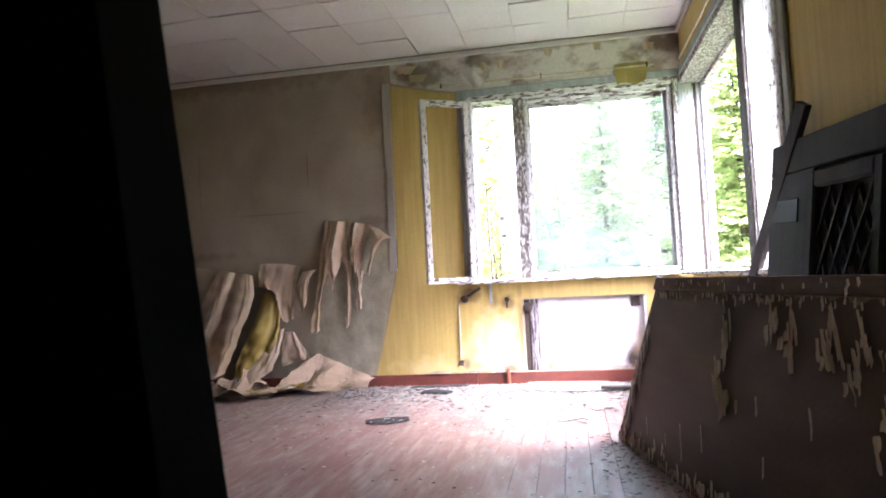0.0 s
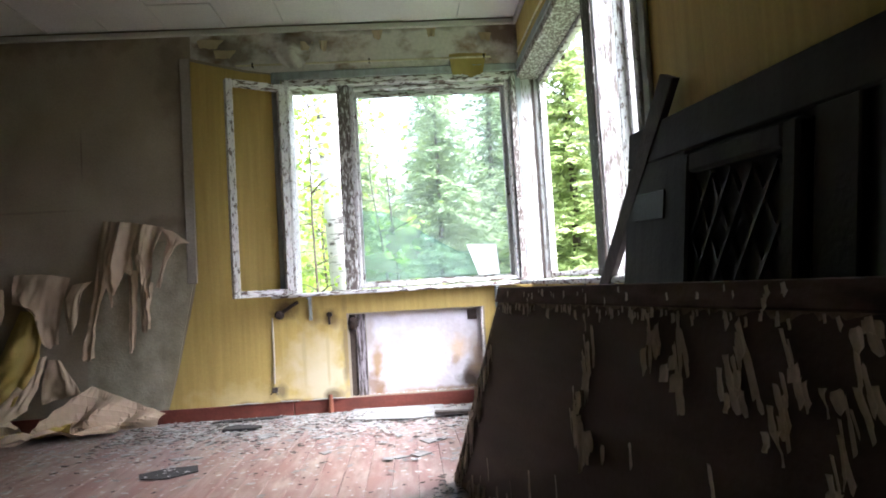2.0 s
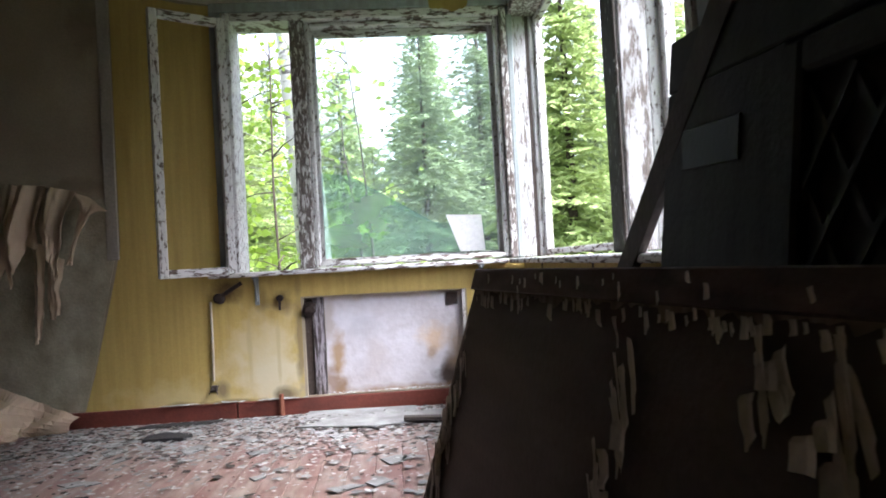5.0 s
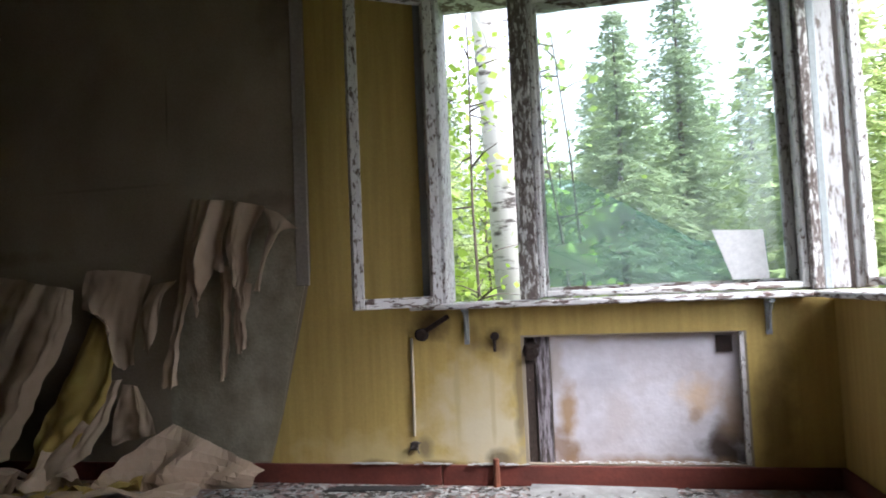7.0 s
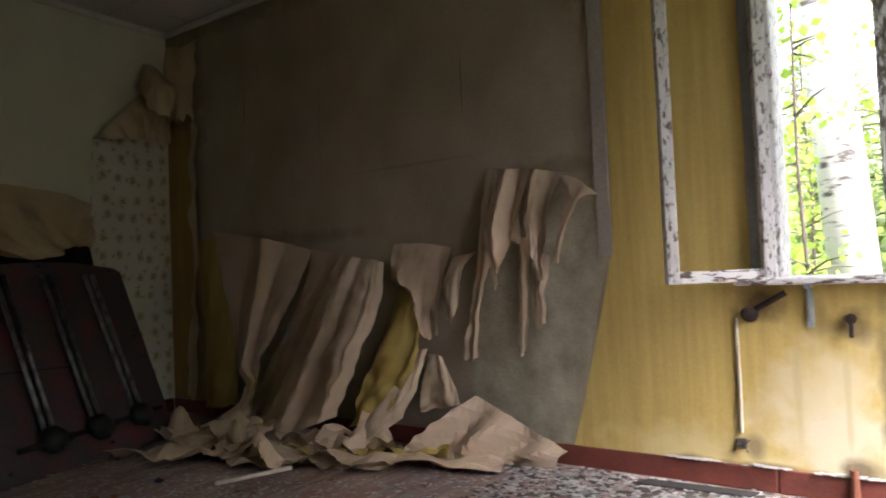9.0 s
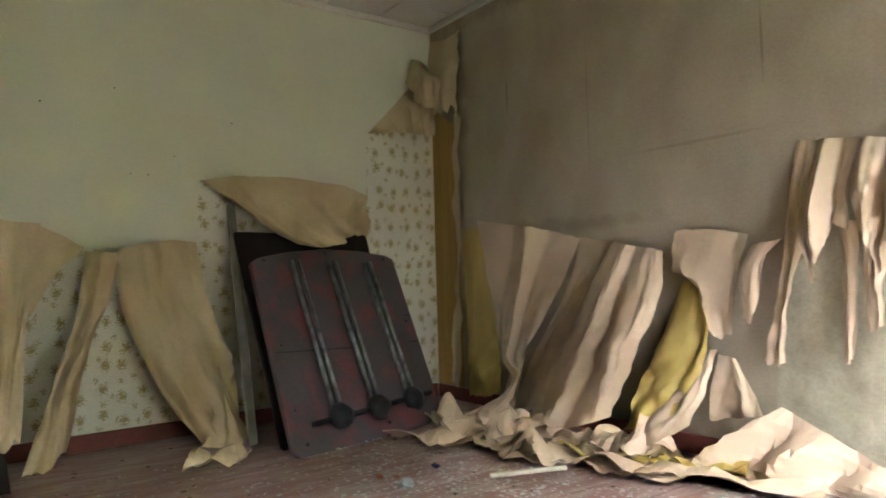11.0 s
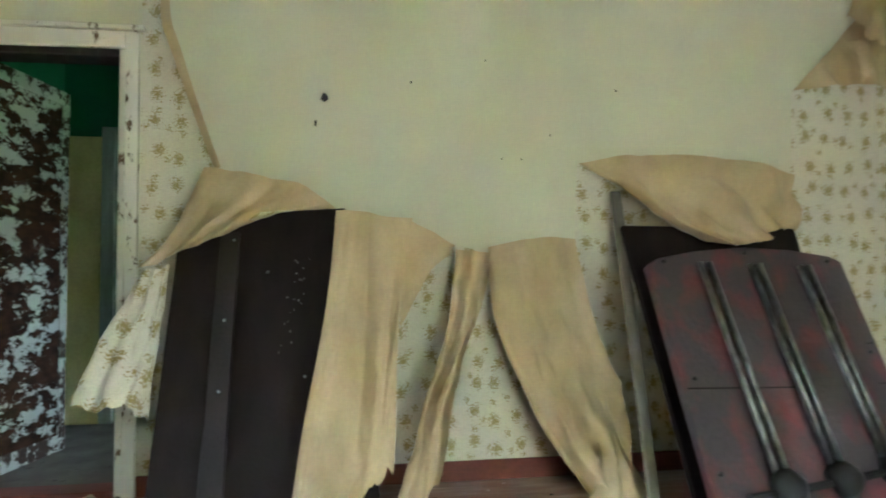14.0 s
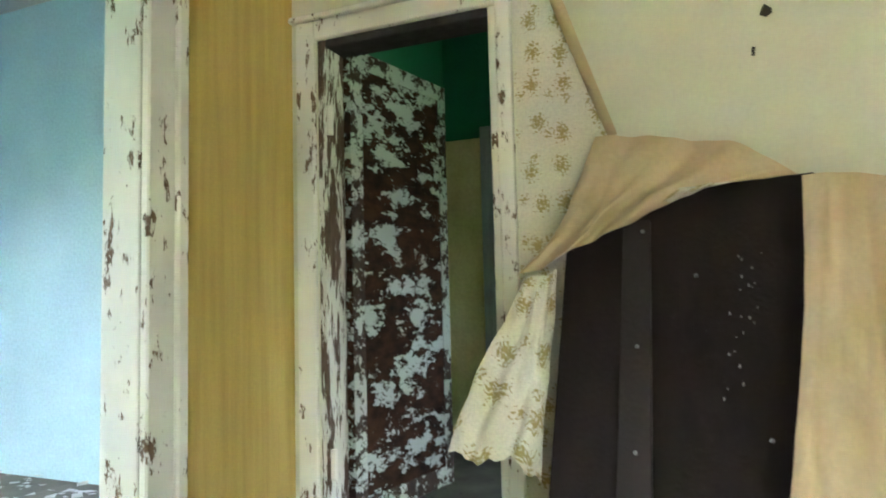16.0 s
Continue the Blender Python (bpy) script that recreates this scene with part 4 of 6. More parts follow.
creased("n", [
    [(-1.31, 1.45, 0.02), (-1.33, 1.25, 0.07), (-1.34, 1.06, 0.11), (-1.31, 0.83, 0.13)],
    [(-1.26, 1.44, 0.06), (-1.28, 1.22, 0.15), (-1.28, 1.06, 0.16), (-1.28, 0.93, 0.13)],
    [(-1.21, 1.44, 0.02), (-1.22, 1.22, 0.06), (-1.24, 1.08, 0.09)],
    [(-1.14, 1.43, 0.05), (-1.16, 1.22, 0.12), (-1.17, 1.05, 0.13)]], "wide flap of pale brown paper with a torn pointed end",
        KRAFT_PALE, KRAFT_PALE, 9, 33, 0.06, 21, 0.6, 0.022)
creased("n", [
    [(-1.23, 1.10, 0.04), (-1.22, 0.88, 0.05), (-1.23, 0.66, 0.05), (-1.22, 0.50, 0.06)],
    [(-1.20, 1.10, 0.06), (-1.19, 0.88, 0.08), (-1.19, 0.66, 0.08), (-1.20, 0.52, 0.07)],
    [(-1.16, 1.09, 0.03), (-1.165, 0.88, 0.05), (-1.17, 0.68, 0.06), (-1.18, 0.55, 0.06)]], "thin twisted ribbon of pale brown paper",
        KRAFT_PALE, KRAFT_PALE, 6, 36, 0.08, 22, 0.7, 0.014)
creased("n", [
    [(-1.16, 1.42, 0.02), (-1.17, 1.25, 0.06), (-1.15, 1.10, 0.09), (-1.12, 1.04, 0.10)],
    [(-1.10, 1.42, 0.07), (-1.11, 1.25, 0.14), (-1.10, 1.08, 0.15), (-1.08, 0.98, 0.14)],
    [(-1.05, 1.41, 0.02), (-1.05, 1.25, 0.06), (-1.06, 1.05, 0.10), (-1.06, 0.87, 0.12)],
    [(-0.97, 1.39, 0.05), (-1.00, 1.25, 0.11), (-1.03, 1.05, 0.13), (-1.05, 0.88, 0.12)]], "wide flap of pale brown paper split at its foot",
        KRAFT_PALE, KRAFT_PALE, 9, 33, 0.06, 23, 0.6, 0.022)
creased("n", [
    [(-1.14, 1.02, 0.05), (-1.14, 0.85, 0.06), (-1.13, 0.66, 0.07)],
    [(-1.10, 1.02, 0.07), (-1.10, 0.85, 0.09), (-1.09, 0.65, 0.09)],
    [(-1.06, 1.00, 0.04), (-1.07, 0.85, 0.06), (-1.06, 0.68, 0.08)]], "short brown tongue of paper",
        KRAFT_PALE, KRAFT_PALE, 7, 24, 0.05, 25, 0.7, 0.014)
creased("n", [
    [(-1, 1.39, 0.03), (-0.94, 1.3, 0.08), (-0.96, 1.19, 0.08), (-1.04, 0.95, 0.06)],
    [(-0.89, 1.35, 0.07), (-0.88, 1.26, 0.13), (-0.94, 1.15, 0.1), (-1, 0.95, 0.08)],
    [(-0.77, 1.26, 0.12), (-0.85, 1.25, 0.14), (-0.93, 1.14, 0.11), (-0.98, 0.97, 0.09)]], "curled ribbon of pale brown paper bent over at its top",
        KRAFT_PALE, KRAFT_PALE, 10, 33, 0.05, 24, 0.4, 0.018)
creased("n", [
    [(-3.82, 1.24, 0.01), (-3.74, 0.5, 0.03), (-3.68, 0.06, 0.08)],
    [(-3.70, 1.24, 0.02), (-3.58, 0.5, 0.05), (-3.50, 0.08, 0.10)],
    [(-3.58, 1.24, 0.01), (-3.42, 0.5, 0.02), (-3.34, 0.12, 0.05)]], "limp strip of yellow wallpaper beside the gathered sheet",
        PAPER_YELLOW, KRAFT_PALE, 8, 26, 0.05, 27, 0.5, 0.010)
bpy.data.objects["hanging_wallpaper"]["group"] = "paper on the north wall"


def scrap(name, path, width, height, label, front, back, seed, nu=26, nv=6):
    """Crumpled paper lying on the floor along a path of (x, y)."""
    n1 = len(path) - 1
    px, py = [(i / n1, p[0]) for i, p in enumerate(path)], [(i / n1, p[1]) for i, p in enumerate(path)]

    def place(u, v):
        x, y = lerp(px, u), lerp(py, u)
        dx, dy = lerp(px, min(1, u + 0.02)) - lerp(px, max(0, u - 0.02)), lerp(py, min(1, u + 0.02)) - lerp(py, max(0, u - 0.02))
        k = math.hypot(dx, dy) or 1
        w = width * (v - 0.5) * (1 + 0.5 * noise.noise(Vector((u * 7, seed, 0))))
        q = Vector((x - dy / k * w, y + dx / k * w, seed * 3.1))
        h = 0.01 + height * abs(noise.noise(q * 4.2)) * 2.3 + height * 0.55 * abs(noise.noise(q * 10))
        return (q.x + 0.05 * noise.noise(q * 5 + Vector((5, 0, 0))), q.y + 0.05 * noise.noise(q * 5 + Vector((0, 7, 0))), h)
    return sheet(name, place, nu, nv, front, back, label, "torn wallpaper", 0.0, seed, smooth=False)


for i, (path, w, h, fr, lab) in enumerate((
        ([(-3.18, 4.80), (-2.85, 5.15), (-2.60, 5.35)], 0.20, 0.05, KRAFT_PALE, "flat torn tongue of kraft paper on the floor"),
        ([(-2.75, 5.28), (-2.3, 5.26), (-1.8, 5.38), (-1.25, 5.62)], 0.20, 0.045, KRAFT_PALE, "crumpled strip of pale paper on the floor"),
        ([(-2.95, 5.35), (-2.55, 5.45), (-2.1, 5.44)], 0.26, 0.10, KRAFT_PALE, "heap of crumpled torn paper on the floor"),
        ([(-2.4, 5.42), (-2.0, 5.52), (-1.55, 5.60)], 0.16, 0.07, PAPER_YELLOW, "crumpled yellow wallpaper strip on the floor"),
        ([(-2.65, 5.20), (-2.45, 5.12), (-2.2, 5.2)], 0.15, 0.07, KRAFT_PALE, "small crumpled paper scrap on the floor"),
        ([(-3.3, 5.45), (-3.0, 5.5), (-2.7, 5.55)], 0.25, 0.08, KRAFT_PALE, "crumpled torn paper in the corner"),
        ([(-2.5, 5.38), (-2.2, 5.36), (-1.95, 5.46)], 0.10, 0.06, PAPER_YELLOW, "small crumpled yellow paper scrap"),
        ([(-3.05, 5.10), (-2.8, 5.28), (-2.62, 5.22)], 0.17, 0.09, KRAFT_PALE, "crumpled torn paper on the floor"),
        ([(-2.72, 5.05), (-2.55, 5.22), (-2.38, 5.30)], 0.14, 0.08, KRAFT_PALE, "crumpled torn paper on the floor"),
        ([(-2.2, 5.30), (-2.0, 5.26), (-1.7, 5.36)], 0.13, 0.05, KRAFT_PALE, "crumpled torn paper on the floor"),
        ([(-3.35, 5.25), (-3.1, 5.32), (-2.9, 5.45)], 0.2, 0.10, KRAFT_PALE, "crumpled torn paper on the floor"))):
    scrap("paper_scrap", path, w, h, lab, fr, fr, 31 + i)
rng = random.Random(41)
for i in range(14):
    x, a = rng.uniform(-3.05, -1.75), rng.uniform(-0.6, 0.9)
    y, ln = 5.30 + 0.10 * rng.gauss(0, 1) + 0.08 * (x + 2.4), rng.uniform(0.14, 0.30)
    c = rng.random() < 0.2
    scrap("paper_scrap", [(x, y), (x + 0.5 * ln * math.cos(a), y + 0.5 * ln * math.sin(a) + 0.02), (x + ln * math.cos(a), y + ln * math.sin(a))], rng.uniform(0.10, 0.17), rng.uniform(0.06, 0.13),
          "crumpled yellow wallpaper scrap on the heap" if c else "crumpled pale paper scrap on the heap", PAPER_YELLOW if c else KRAFT_PALE, KRAFT_PALE, 80 + i, 12, 6)
# a peaked fold of paper near the end of the heap
def peaked_fold():
    """Stiff paper propped on the skirting: a ridge that climbs fast and falls slowly, with sharp pleats running down from it."""
    def place(u, v):
        ridge = Vector((lerp([(0, -1.66), (0.22, -1.50), (1, -0.98)], u), 5.80 - 0.05 * u, lerp([(0, 0.06), (0.22, 0.31), (1, 0.09)], u)))
        foot = Vector((-1.84 + 0.80 * u, 5.58 + 0.14 * u, 0.012))
        p = ridge.lerp(foot, v)
        q = 2.6 * u + 0.35 * v
        pleat = 1 - abs(2 * (q % 1) - 1)
        bulge = 4 * v * (1 - v) * (1 - 0.6 * u)
        return (p.x - 0.08 * pleat * bulge, p.y - 0.19 * (pleat - 0.25) * bulge, max(0.012, p.z + 0.05 * (pleat - 0.5) * bulge + wrinkle((u * 2, v * 2, 3), 6, 0.008)))
    return sheet("paper_scrap", place, 26, 6, KRAFT_PALE, KRAFT_PALE, "peaked fold of pale paper fallen against the skirting", "torn wallpaper", 0.0, 3, smooth=False)


peaked_fold()
bm = bmesh.new()
tube(bm, [(-2.33, 4.83, 0.012), (-2.19, 5.17, 0.014)], 0.011, 6)
tagged(part("wooden_stick", bm, mat("pale_stick", (0.6, 0.57, 0.5))), "thin pale wooden stick on the floor", "stick")

# radiator niche, pipes, brackets, under the window
t = thing("radiator_niche", (0, 0, 0), "shallow niche with stained and peeling white plaster", "wall niche", kind="structure")
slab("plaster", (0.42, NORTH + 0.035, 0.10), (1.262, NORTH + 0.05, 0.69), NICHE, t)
slab("side_board", (0.30, NORTH + 0.03, 0.10), (0.345, NORTH + 0.05, 0.69), ROTTEN, t, "dark rotten board")
slab("side_board", (0.35, NORTH + 0.022, 0.10), (0.415, NORTH + 0.05, 0.69), worn("mouldy_grey_paint", (0.42, 0.38, 0.40), (0.03, 0.024, 0.022), (34, 34, 4), 0.52, 0.05, (0.10, 0.08, 0.07), fray=0.7), t, "mouldy grey board")
slab("side_board", (1.262, NORTH + 0.0, 0.10), (1.28, NORTH + 0.05, 0.69), WHITE_WOOD, t)
slab("hook_hole", (1.165, NORTH + 0.026, 0.60), (1.235, NORTH + 0.0345, 0.675), RUST, t, "dark rusty bracket hole")
bm = bmesh.new()
bmesh.ops.create_icosphere(bm, subdivisions=2, radius=0.045, matrix=pose(0.325, NORTH + 0.01, 0.625))
for v in bm.verts:
    v.co += Vector((wrinkle(v.co, 30, 0.02), 0, wrinkle(v.co, 25, 0.02)))
part("rusty_lump", bm, RUST, t, "rusty pipe stub")


def bracket(x, y, z, h, d, material, along="y"):
    """A small iron shelf bracket below the sill."""
    t = thing("sill_bracket", (x, y, z), "small painted iron bracket under the sill", "bracket", "brackets under the sills", turn=0 if along == "y" else 90)
    bm = bmesh.new()
    box(bm, (-0.012, -0.012, -h), (0.012, 0, 0))
    box(bm, (-0.012, -d, -0.012), (0.012, -0.012, 0))
    finish(bm)
    part("arm", bm, material, t)
    bm = bmesh.new()
    tube(bm, [(0, -0.012, -h * 0.85), (0, -d * 0.45, -h * 0.35), (0, -d * 0.9, -0.012)], 0.007, 6)
    part("brace", bm, material, t)


for x, h, m in ((0.03, 0.17, GREYBLUE), (1.385, 0.16, GREYBLUE)):
    bracket(x, NORTH - 0.005, SILL - 0.03, h, 0.085, m)
bracket(EAST - 0.002, 5.35, SILL - 0.032, 0.24, 0.095, RUST, "x")
bracket(EAST - 0.002, 4.4, SILL - 0.032, 0.24, 0.095, RUST, "x")
t = thing("pipe_stub", (-0.19, NORTH, 0.715), "rusty pipe end sticking out of a hole in the wall", "pipe")
bm = bmesh.new()
tube(bm, [(0, 0.0, 0), (0, -0.05, 0.005), (0, -0.06, 0.004)], [0.032, 0.03, 0.02], 12)
part("pipe", bm, RUST, t)
bm = bmesh.new()
tube(bm, [(0.02, -0.03, 0.02), (0.09, -0.06, 0.06), (0.14, -0.05, 0.09)], 0.012, 8)
part("wire_bundle", bm, RUST, t)
t = thing("pipe_stub", (0.165, NORTH, 0.70), "small rusty pipe end in the wall", "pipe")
bm = bmesh.new()
tube(bm, [(0, 0, 0), (0, -0.04, 0)], 0.02, 10)
part("pipe", bm, RUST, t)
bm = bmesh.new()
tube(bm, [(0, -0.038, -0.01), (0.0, -0.045, -0.07)], 0.008, 6)
part("rod", bm, RUST, t)
t = thing("cable_duct", (-0.245, NORTH - 0.004, 0), "thin pale cable strip running down to a broken socket", "cable")
bm = bmesh.new()
tube(bm, [(0.0, -0.006, 0.70), (0.002, -0.008, 0.45), (-0.002, -0.007, 0.23)], 0.008, 6)
part("cable", bm, mat("old_white_cable", (0.6, 0.55, 0.42)), t)
bm = bmesh.new()
box(bm, (-0.022, -0.02, 0.165), (0.02, 0, 0.205))
for v in bm.verts:
    v.co.x += wrinkle(v.co, 40, 0.015)
part("socket", finish(bm, 0.005), DARK_SASH, t, "broken grey wall socket")
for dx, dz in ((-0.03, -0.03), (0.022, -0.035), (0.03, 0.02)):
    bm = bmesh.new()
    tube(bm, [(0, -0.018, 0.185), (0.6 * dx, -0.03, 0.185 + 0.3 * dz), (dx, -0.022, 0.185 + dz)], 0.0035, 5)
    part("loose_wire", bm, DARK_SASH, t)
bm = bmesh.new()
tube(bm, [(0.145, NORTH - 0.03, 0.0), (0.147, NORTH - 0.035, 0.13)], [0.018, 0.014], 8)
tagged(part("pipe_end", bm, mat("orange_rust", (0.25, 0.09, 0.05))), "short orange-red pipe end rising by the skirting", "pipe")
# curtain wire over the windows, and a torn yellow scrap
t = thing("curtain_rail", (0, 0, 0), "thin cream curtain rail above the windows", "curtain rail")
bm = bmesh.new()
tube(bm, [(-0.42, NORTH - 0.03, 2.545), (0.5, NORTH - 0.035, 2.54), (1.45, NORTH - 0.03, 2.54)], 0.008, 8)
part("rod", bm, mat("cream_rail", (0.62, 0.56, 0.38)), t)
bm = bmesh.new()
tube(bm, [(EAST - 0.02, NORTH - 0.1, 2.545), (EAST - 0.022, 4.6, 2.54), (EAST - 0.02, 3.45, 2.54)], 0.008, 8)
part("rod", bm, bpy.data.materials["cream_rail"], t)
for x in (-0.3, 0.55, 1.4):
    slab("hook", (x - 0.006, NORTH - 0.04, 2.53), (x + 0.006, NORTH - 0.001, 2.56), RUST, t)
hung("yellow_scrap", "n", [(1.14, 2.57), (1.25, 2.58), (1.42, 2.57)], [(1.15, 2.40), (1.27, 2.37), (1.38, 2.40)], 0.05, 1.2, 0.02, "scrap of yellow paper hanging over the rail", PAPER_YELLOW, PAPER_YELLOW, 14, 10, 0.2, 4)
hung("damp_flap", "n", [(-0.32, 2.78), (-0.15, 2.79), (0.15, 2.78)], [(-0.05, 2.50), (0.02, 2.46), (0.12, 2.53)], 0.07, 1.0, 0.02, "brown damp flap of loose wall paper", DAMP, KRAFT, 16, 12, 0.15, 9)
for i, (x, z, w) in enumerate(((0.08, 2.66, 0.13), (0.22, 2.66, 0.06), (0.62, 2.72, 0.08), (1.02, 2.73, 0.07), (1.42, 2.68, 0.10), (-0.6, 2.70, 0.2), (-0.5, 2.62, 0.16))):
    hung("damp_flake", "n", [(x - w / 2, z + 0.05), (x + w / 2, z + 0.05)], [(x - w / 3, z - 0.03), (x + w / 4, z - 0.04)], 0.03, 1.0, 0.012, "curled brown flake of damp paper", KRAFT, DAMP, 8, 6, 0.2, 50 + i)

# ---- things by the east wall ----
def veneer_board():
    """The large flaking board on its edge, leaning on the cabinet."""
    t = thing("veneered_board", (0.9, 3.9, 0), "large dark brown board with flaking veneer, leaning on its long edge", "wooden board")
    t.matrix_world = Matrix.Identity(4)
    bl, br, tr, tl = Vector((0.895, 3.97, 0.0)), Vector((1.355, 2.02, 0.0)), Vector((1.560, 1.59, 0.845)), Vector((1.10, 3.54, 0.845))
    bm = bmesh.new()
    n = quad_panel(bm, bl, br, tr, tl, 0.045)
    if n.x > 0:
        n = -n
    finish(bm, 0.004)
    part("panel", bm, BROWN_BOARD, t)
    up, along = tl - bl, br - bl
    bm = bmesh.new()
    quad_panel(bm, bl + up * 0.935 + n * 0.012, br + up * 0.935 + n * 0.012, tr + n * 0.012, tl + n * 0.012, 0.0115)
    part("edge_rail", finish(bm, 0.003), mat("reddish_edge_wood", (0.15, 0.10, 0.085), 0.7, (0.07, 0.045, 0.04), (9, 9, 30), 0.6), t, "reddish brown edge strip")
    rng = random.Random(12)

    def flake(w, h, steps, fray):
        """A strip of lifted veneer: stepped, torn sides, split or pointed at its foot, bent away from the board."""
        bm = bmesh.new()
        rows = []
        left, right = -w, w
        for j in range(steps + 1):
            v = j / steps
            if j and rng.random() < 0.55:
                left = max(-1.5 * w, min(0.1 * w, left + rng.uniform(-fray, fray) * w))
            if j and rng.random() < 0.55:
                right = min(1.5 * w, max(0.25 * w + left, right + rng.uniform(-fray, fray) * w))
            if j == steps and rng.random() < 0.45:
                left, right = (right - 0.25 * w, right) if rng.random() < 0.5 else (left, left + 0.3 * w)
            y0, y1 = -h * v + rng.uniform(-0.06, 0.06) * h, -h * v + rng.uniform(-0.06, 0.06) * h
            lift = 0.002 + 0.3 * w * v * v
            mid = 0.5 * (left + right)
            rows.append([bm.verts.new((left, y0, lift + 0.25 * w)), bm.verts.new((mid, 0.5 * (y0 + y1), lift)), bm.verts.new((right, y1, lift + 0.35 * w))])
        for a, b in zip(rows, rows[1:]):
            for c in range(2):
                bm.faces.new((a[c], b[c], b[c + 1], a[c + 1]))
        return mesh_of("flake", bm, FLAKE)
    slim = [flake(rng.uniform(0.006, 0.010), rng.uniform(0.07, 0.13), 6, 0.6) for _ in range(5)]
    broad = [flake(rng.uniform(0.010, 0.017), rng.uniform(0.04, 0.075), 5, 0.9) for _ in range(6)]
    small = [flake(rng.uniform(0.005, 0.009), rng.uniform(0.018, 0.035), 3, 0.8) for _ in range(5)]
    ex = along.normalized()
    ey = (up - ex * up.dot(ex)).normalized()
    basis = Matrix((ex, ey, n)).transposed().to_4x4()
    spots = []
    # streaks of lifted veneer: where each begins and ends (along, up), how many slim and broad pieces
    for a0, b0, a1, b1, thin, wide in ((0.385, 0.92, 0.405, 0.60, 9, 2), (0.41, 0.58, 0.50, 0.50, 8, 6), (0.53, 0.92, 0.545, 0.82, 3, 3), (0.585, 0.92, 0.615, 0.74, 5, 4), (0.675, 0.91, 0.70, 0.76, 5, 4),
                                       (0.705, 0.77, 0.735, 0.73, 2, 4), (0.745, 0.90, 0.785, 0.65, 8, 4), (0.82, 0.87, 0.87, 0.50, 10, 6), (0.795, 0.80, 0.815, 0.78, 1, 3), (0.90, 0.92, 0.95, 0.4, 8, 6), (0.805, 0.925, 0.81, 0.90, 0, 2)):
        for k in range(thin + wide):
            q = (k + rng.random()) / (thin + wide)
            kind, jit = (slim, 0.005) if k % (thin + wide) < thin and rng.random() < 0.8 else (broad, 0.014)
            spots.append((a0 + (a1 - a0) * q + rng.gauss(0, jit), b0 + (b1 - b0) * q, rng.uniform(0.75, 1.25) * (0.72 if a0 > 0.7 else 1.0), kind))
    for a, b in ((0.575, 0.54), (0.72, 0.56), (0.425, 0.33), (0.335, 0.29), (0.155, 0.23), (0.36, 0.22), (0.655, 0.33), (0.28, 0.20)):
        spots.append((a, b, rng.uniform(0.6, 0.9), slim))
    for _ in range(60):
        spots.append((rng.uniform(0.0, 0.035), rng.uniform(0.05, 0.75), rng.uniform(0.7, 1.2), rng.choice((slim, small, broad))))
    for _ in range(110):
        a = rng.uniform(0.0, 0.98)
        spots.append((a, rng.uniform(0.02, 0.10) + (0.06 if rng.random() < 0.2 else 0), rng.uniform(0.8, 1.3), rng.choice((small, broad, small))))
    for _ in range(90):
        spots.append((rng.uniform(0.02, 0.98), rng.uniform(0.915, 0.935), rng.uniform(0.5, 1.2), small))
    for _ in range(30):
        spots.append((rng.uniform(0.05, 0.98), rng.uniform(0.955, 0.998), rng.uniform(0.5, 0.9), small))
    def worn_band(at, count, width, label):
        """A strip along an edge where the top layer is gone, with a jagged inner line. at(q, d): share along the edge, metres inward."""
        bm = bmesh.new()
        outer, inner = [], []
        w = width
        for k in range(count + 1):
            w = max(0.15 * width, min(2.2 * width, w + rng.uniform(-0.7, 0.7) * width)) if rng.random() < 0.7 else width * rng.uniform(0.2, 1.6)
            outer.append(bm.verts.new(at(k / count, 0)))
            inner.append(bm.verts.new(at((k + rng.uniform(-0.3, 0.3)) / count, w)))
        for k in range(count):
            bm.faces.new((outer[k], outer[k + 1], inner[k + 1], inner[k]))
        part("worn_band", bm, FLAKE_WORN, t, label)
    hi = up.length
    worn_band(lambda q, d: bl + up * (0.02 + 0.86 * q) + ex * (0.004 + d) + n * 0.0015, 60, 0.020, "pale worn edge strip")
    worn_band(lambda q, d: bl + along * (0.01 + 0.97 * q) + up * (0.012 + d / hi) + n * 0.0018, 110, 0.026, "pale worn bottom edge")
    worn_band(lambda q, d: bl + along * (0.01 + 0.97 * q) + up * (0.933 - d / hi) + n * 0.0016, 170, 0.014, "pale frayed line under the rail")
    for a, b, sc, kind in spots:
        o = new("flake", rng.choice(kind))
        o.parent = t
        p = bl + along * a + up * b + n * (0.0125 if b > 0.935 else 0.002)
        o.matrix_basis = Matrix.Translation(p) @ basis @ pose(0, 0, 0, 0, rng.uniform(-10, 6), rng.uniform(8, 24)) @ Matrix.Diagonal((sc, sc, sc, 1))


veneer_board()


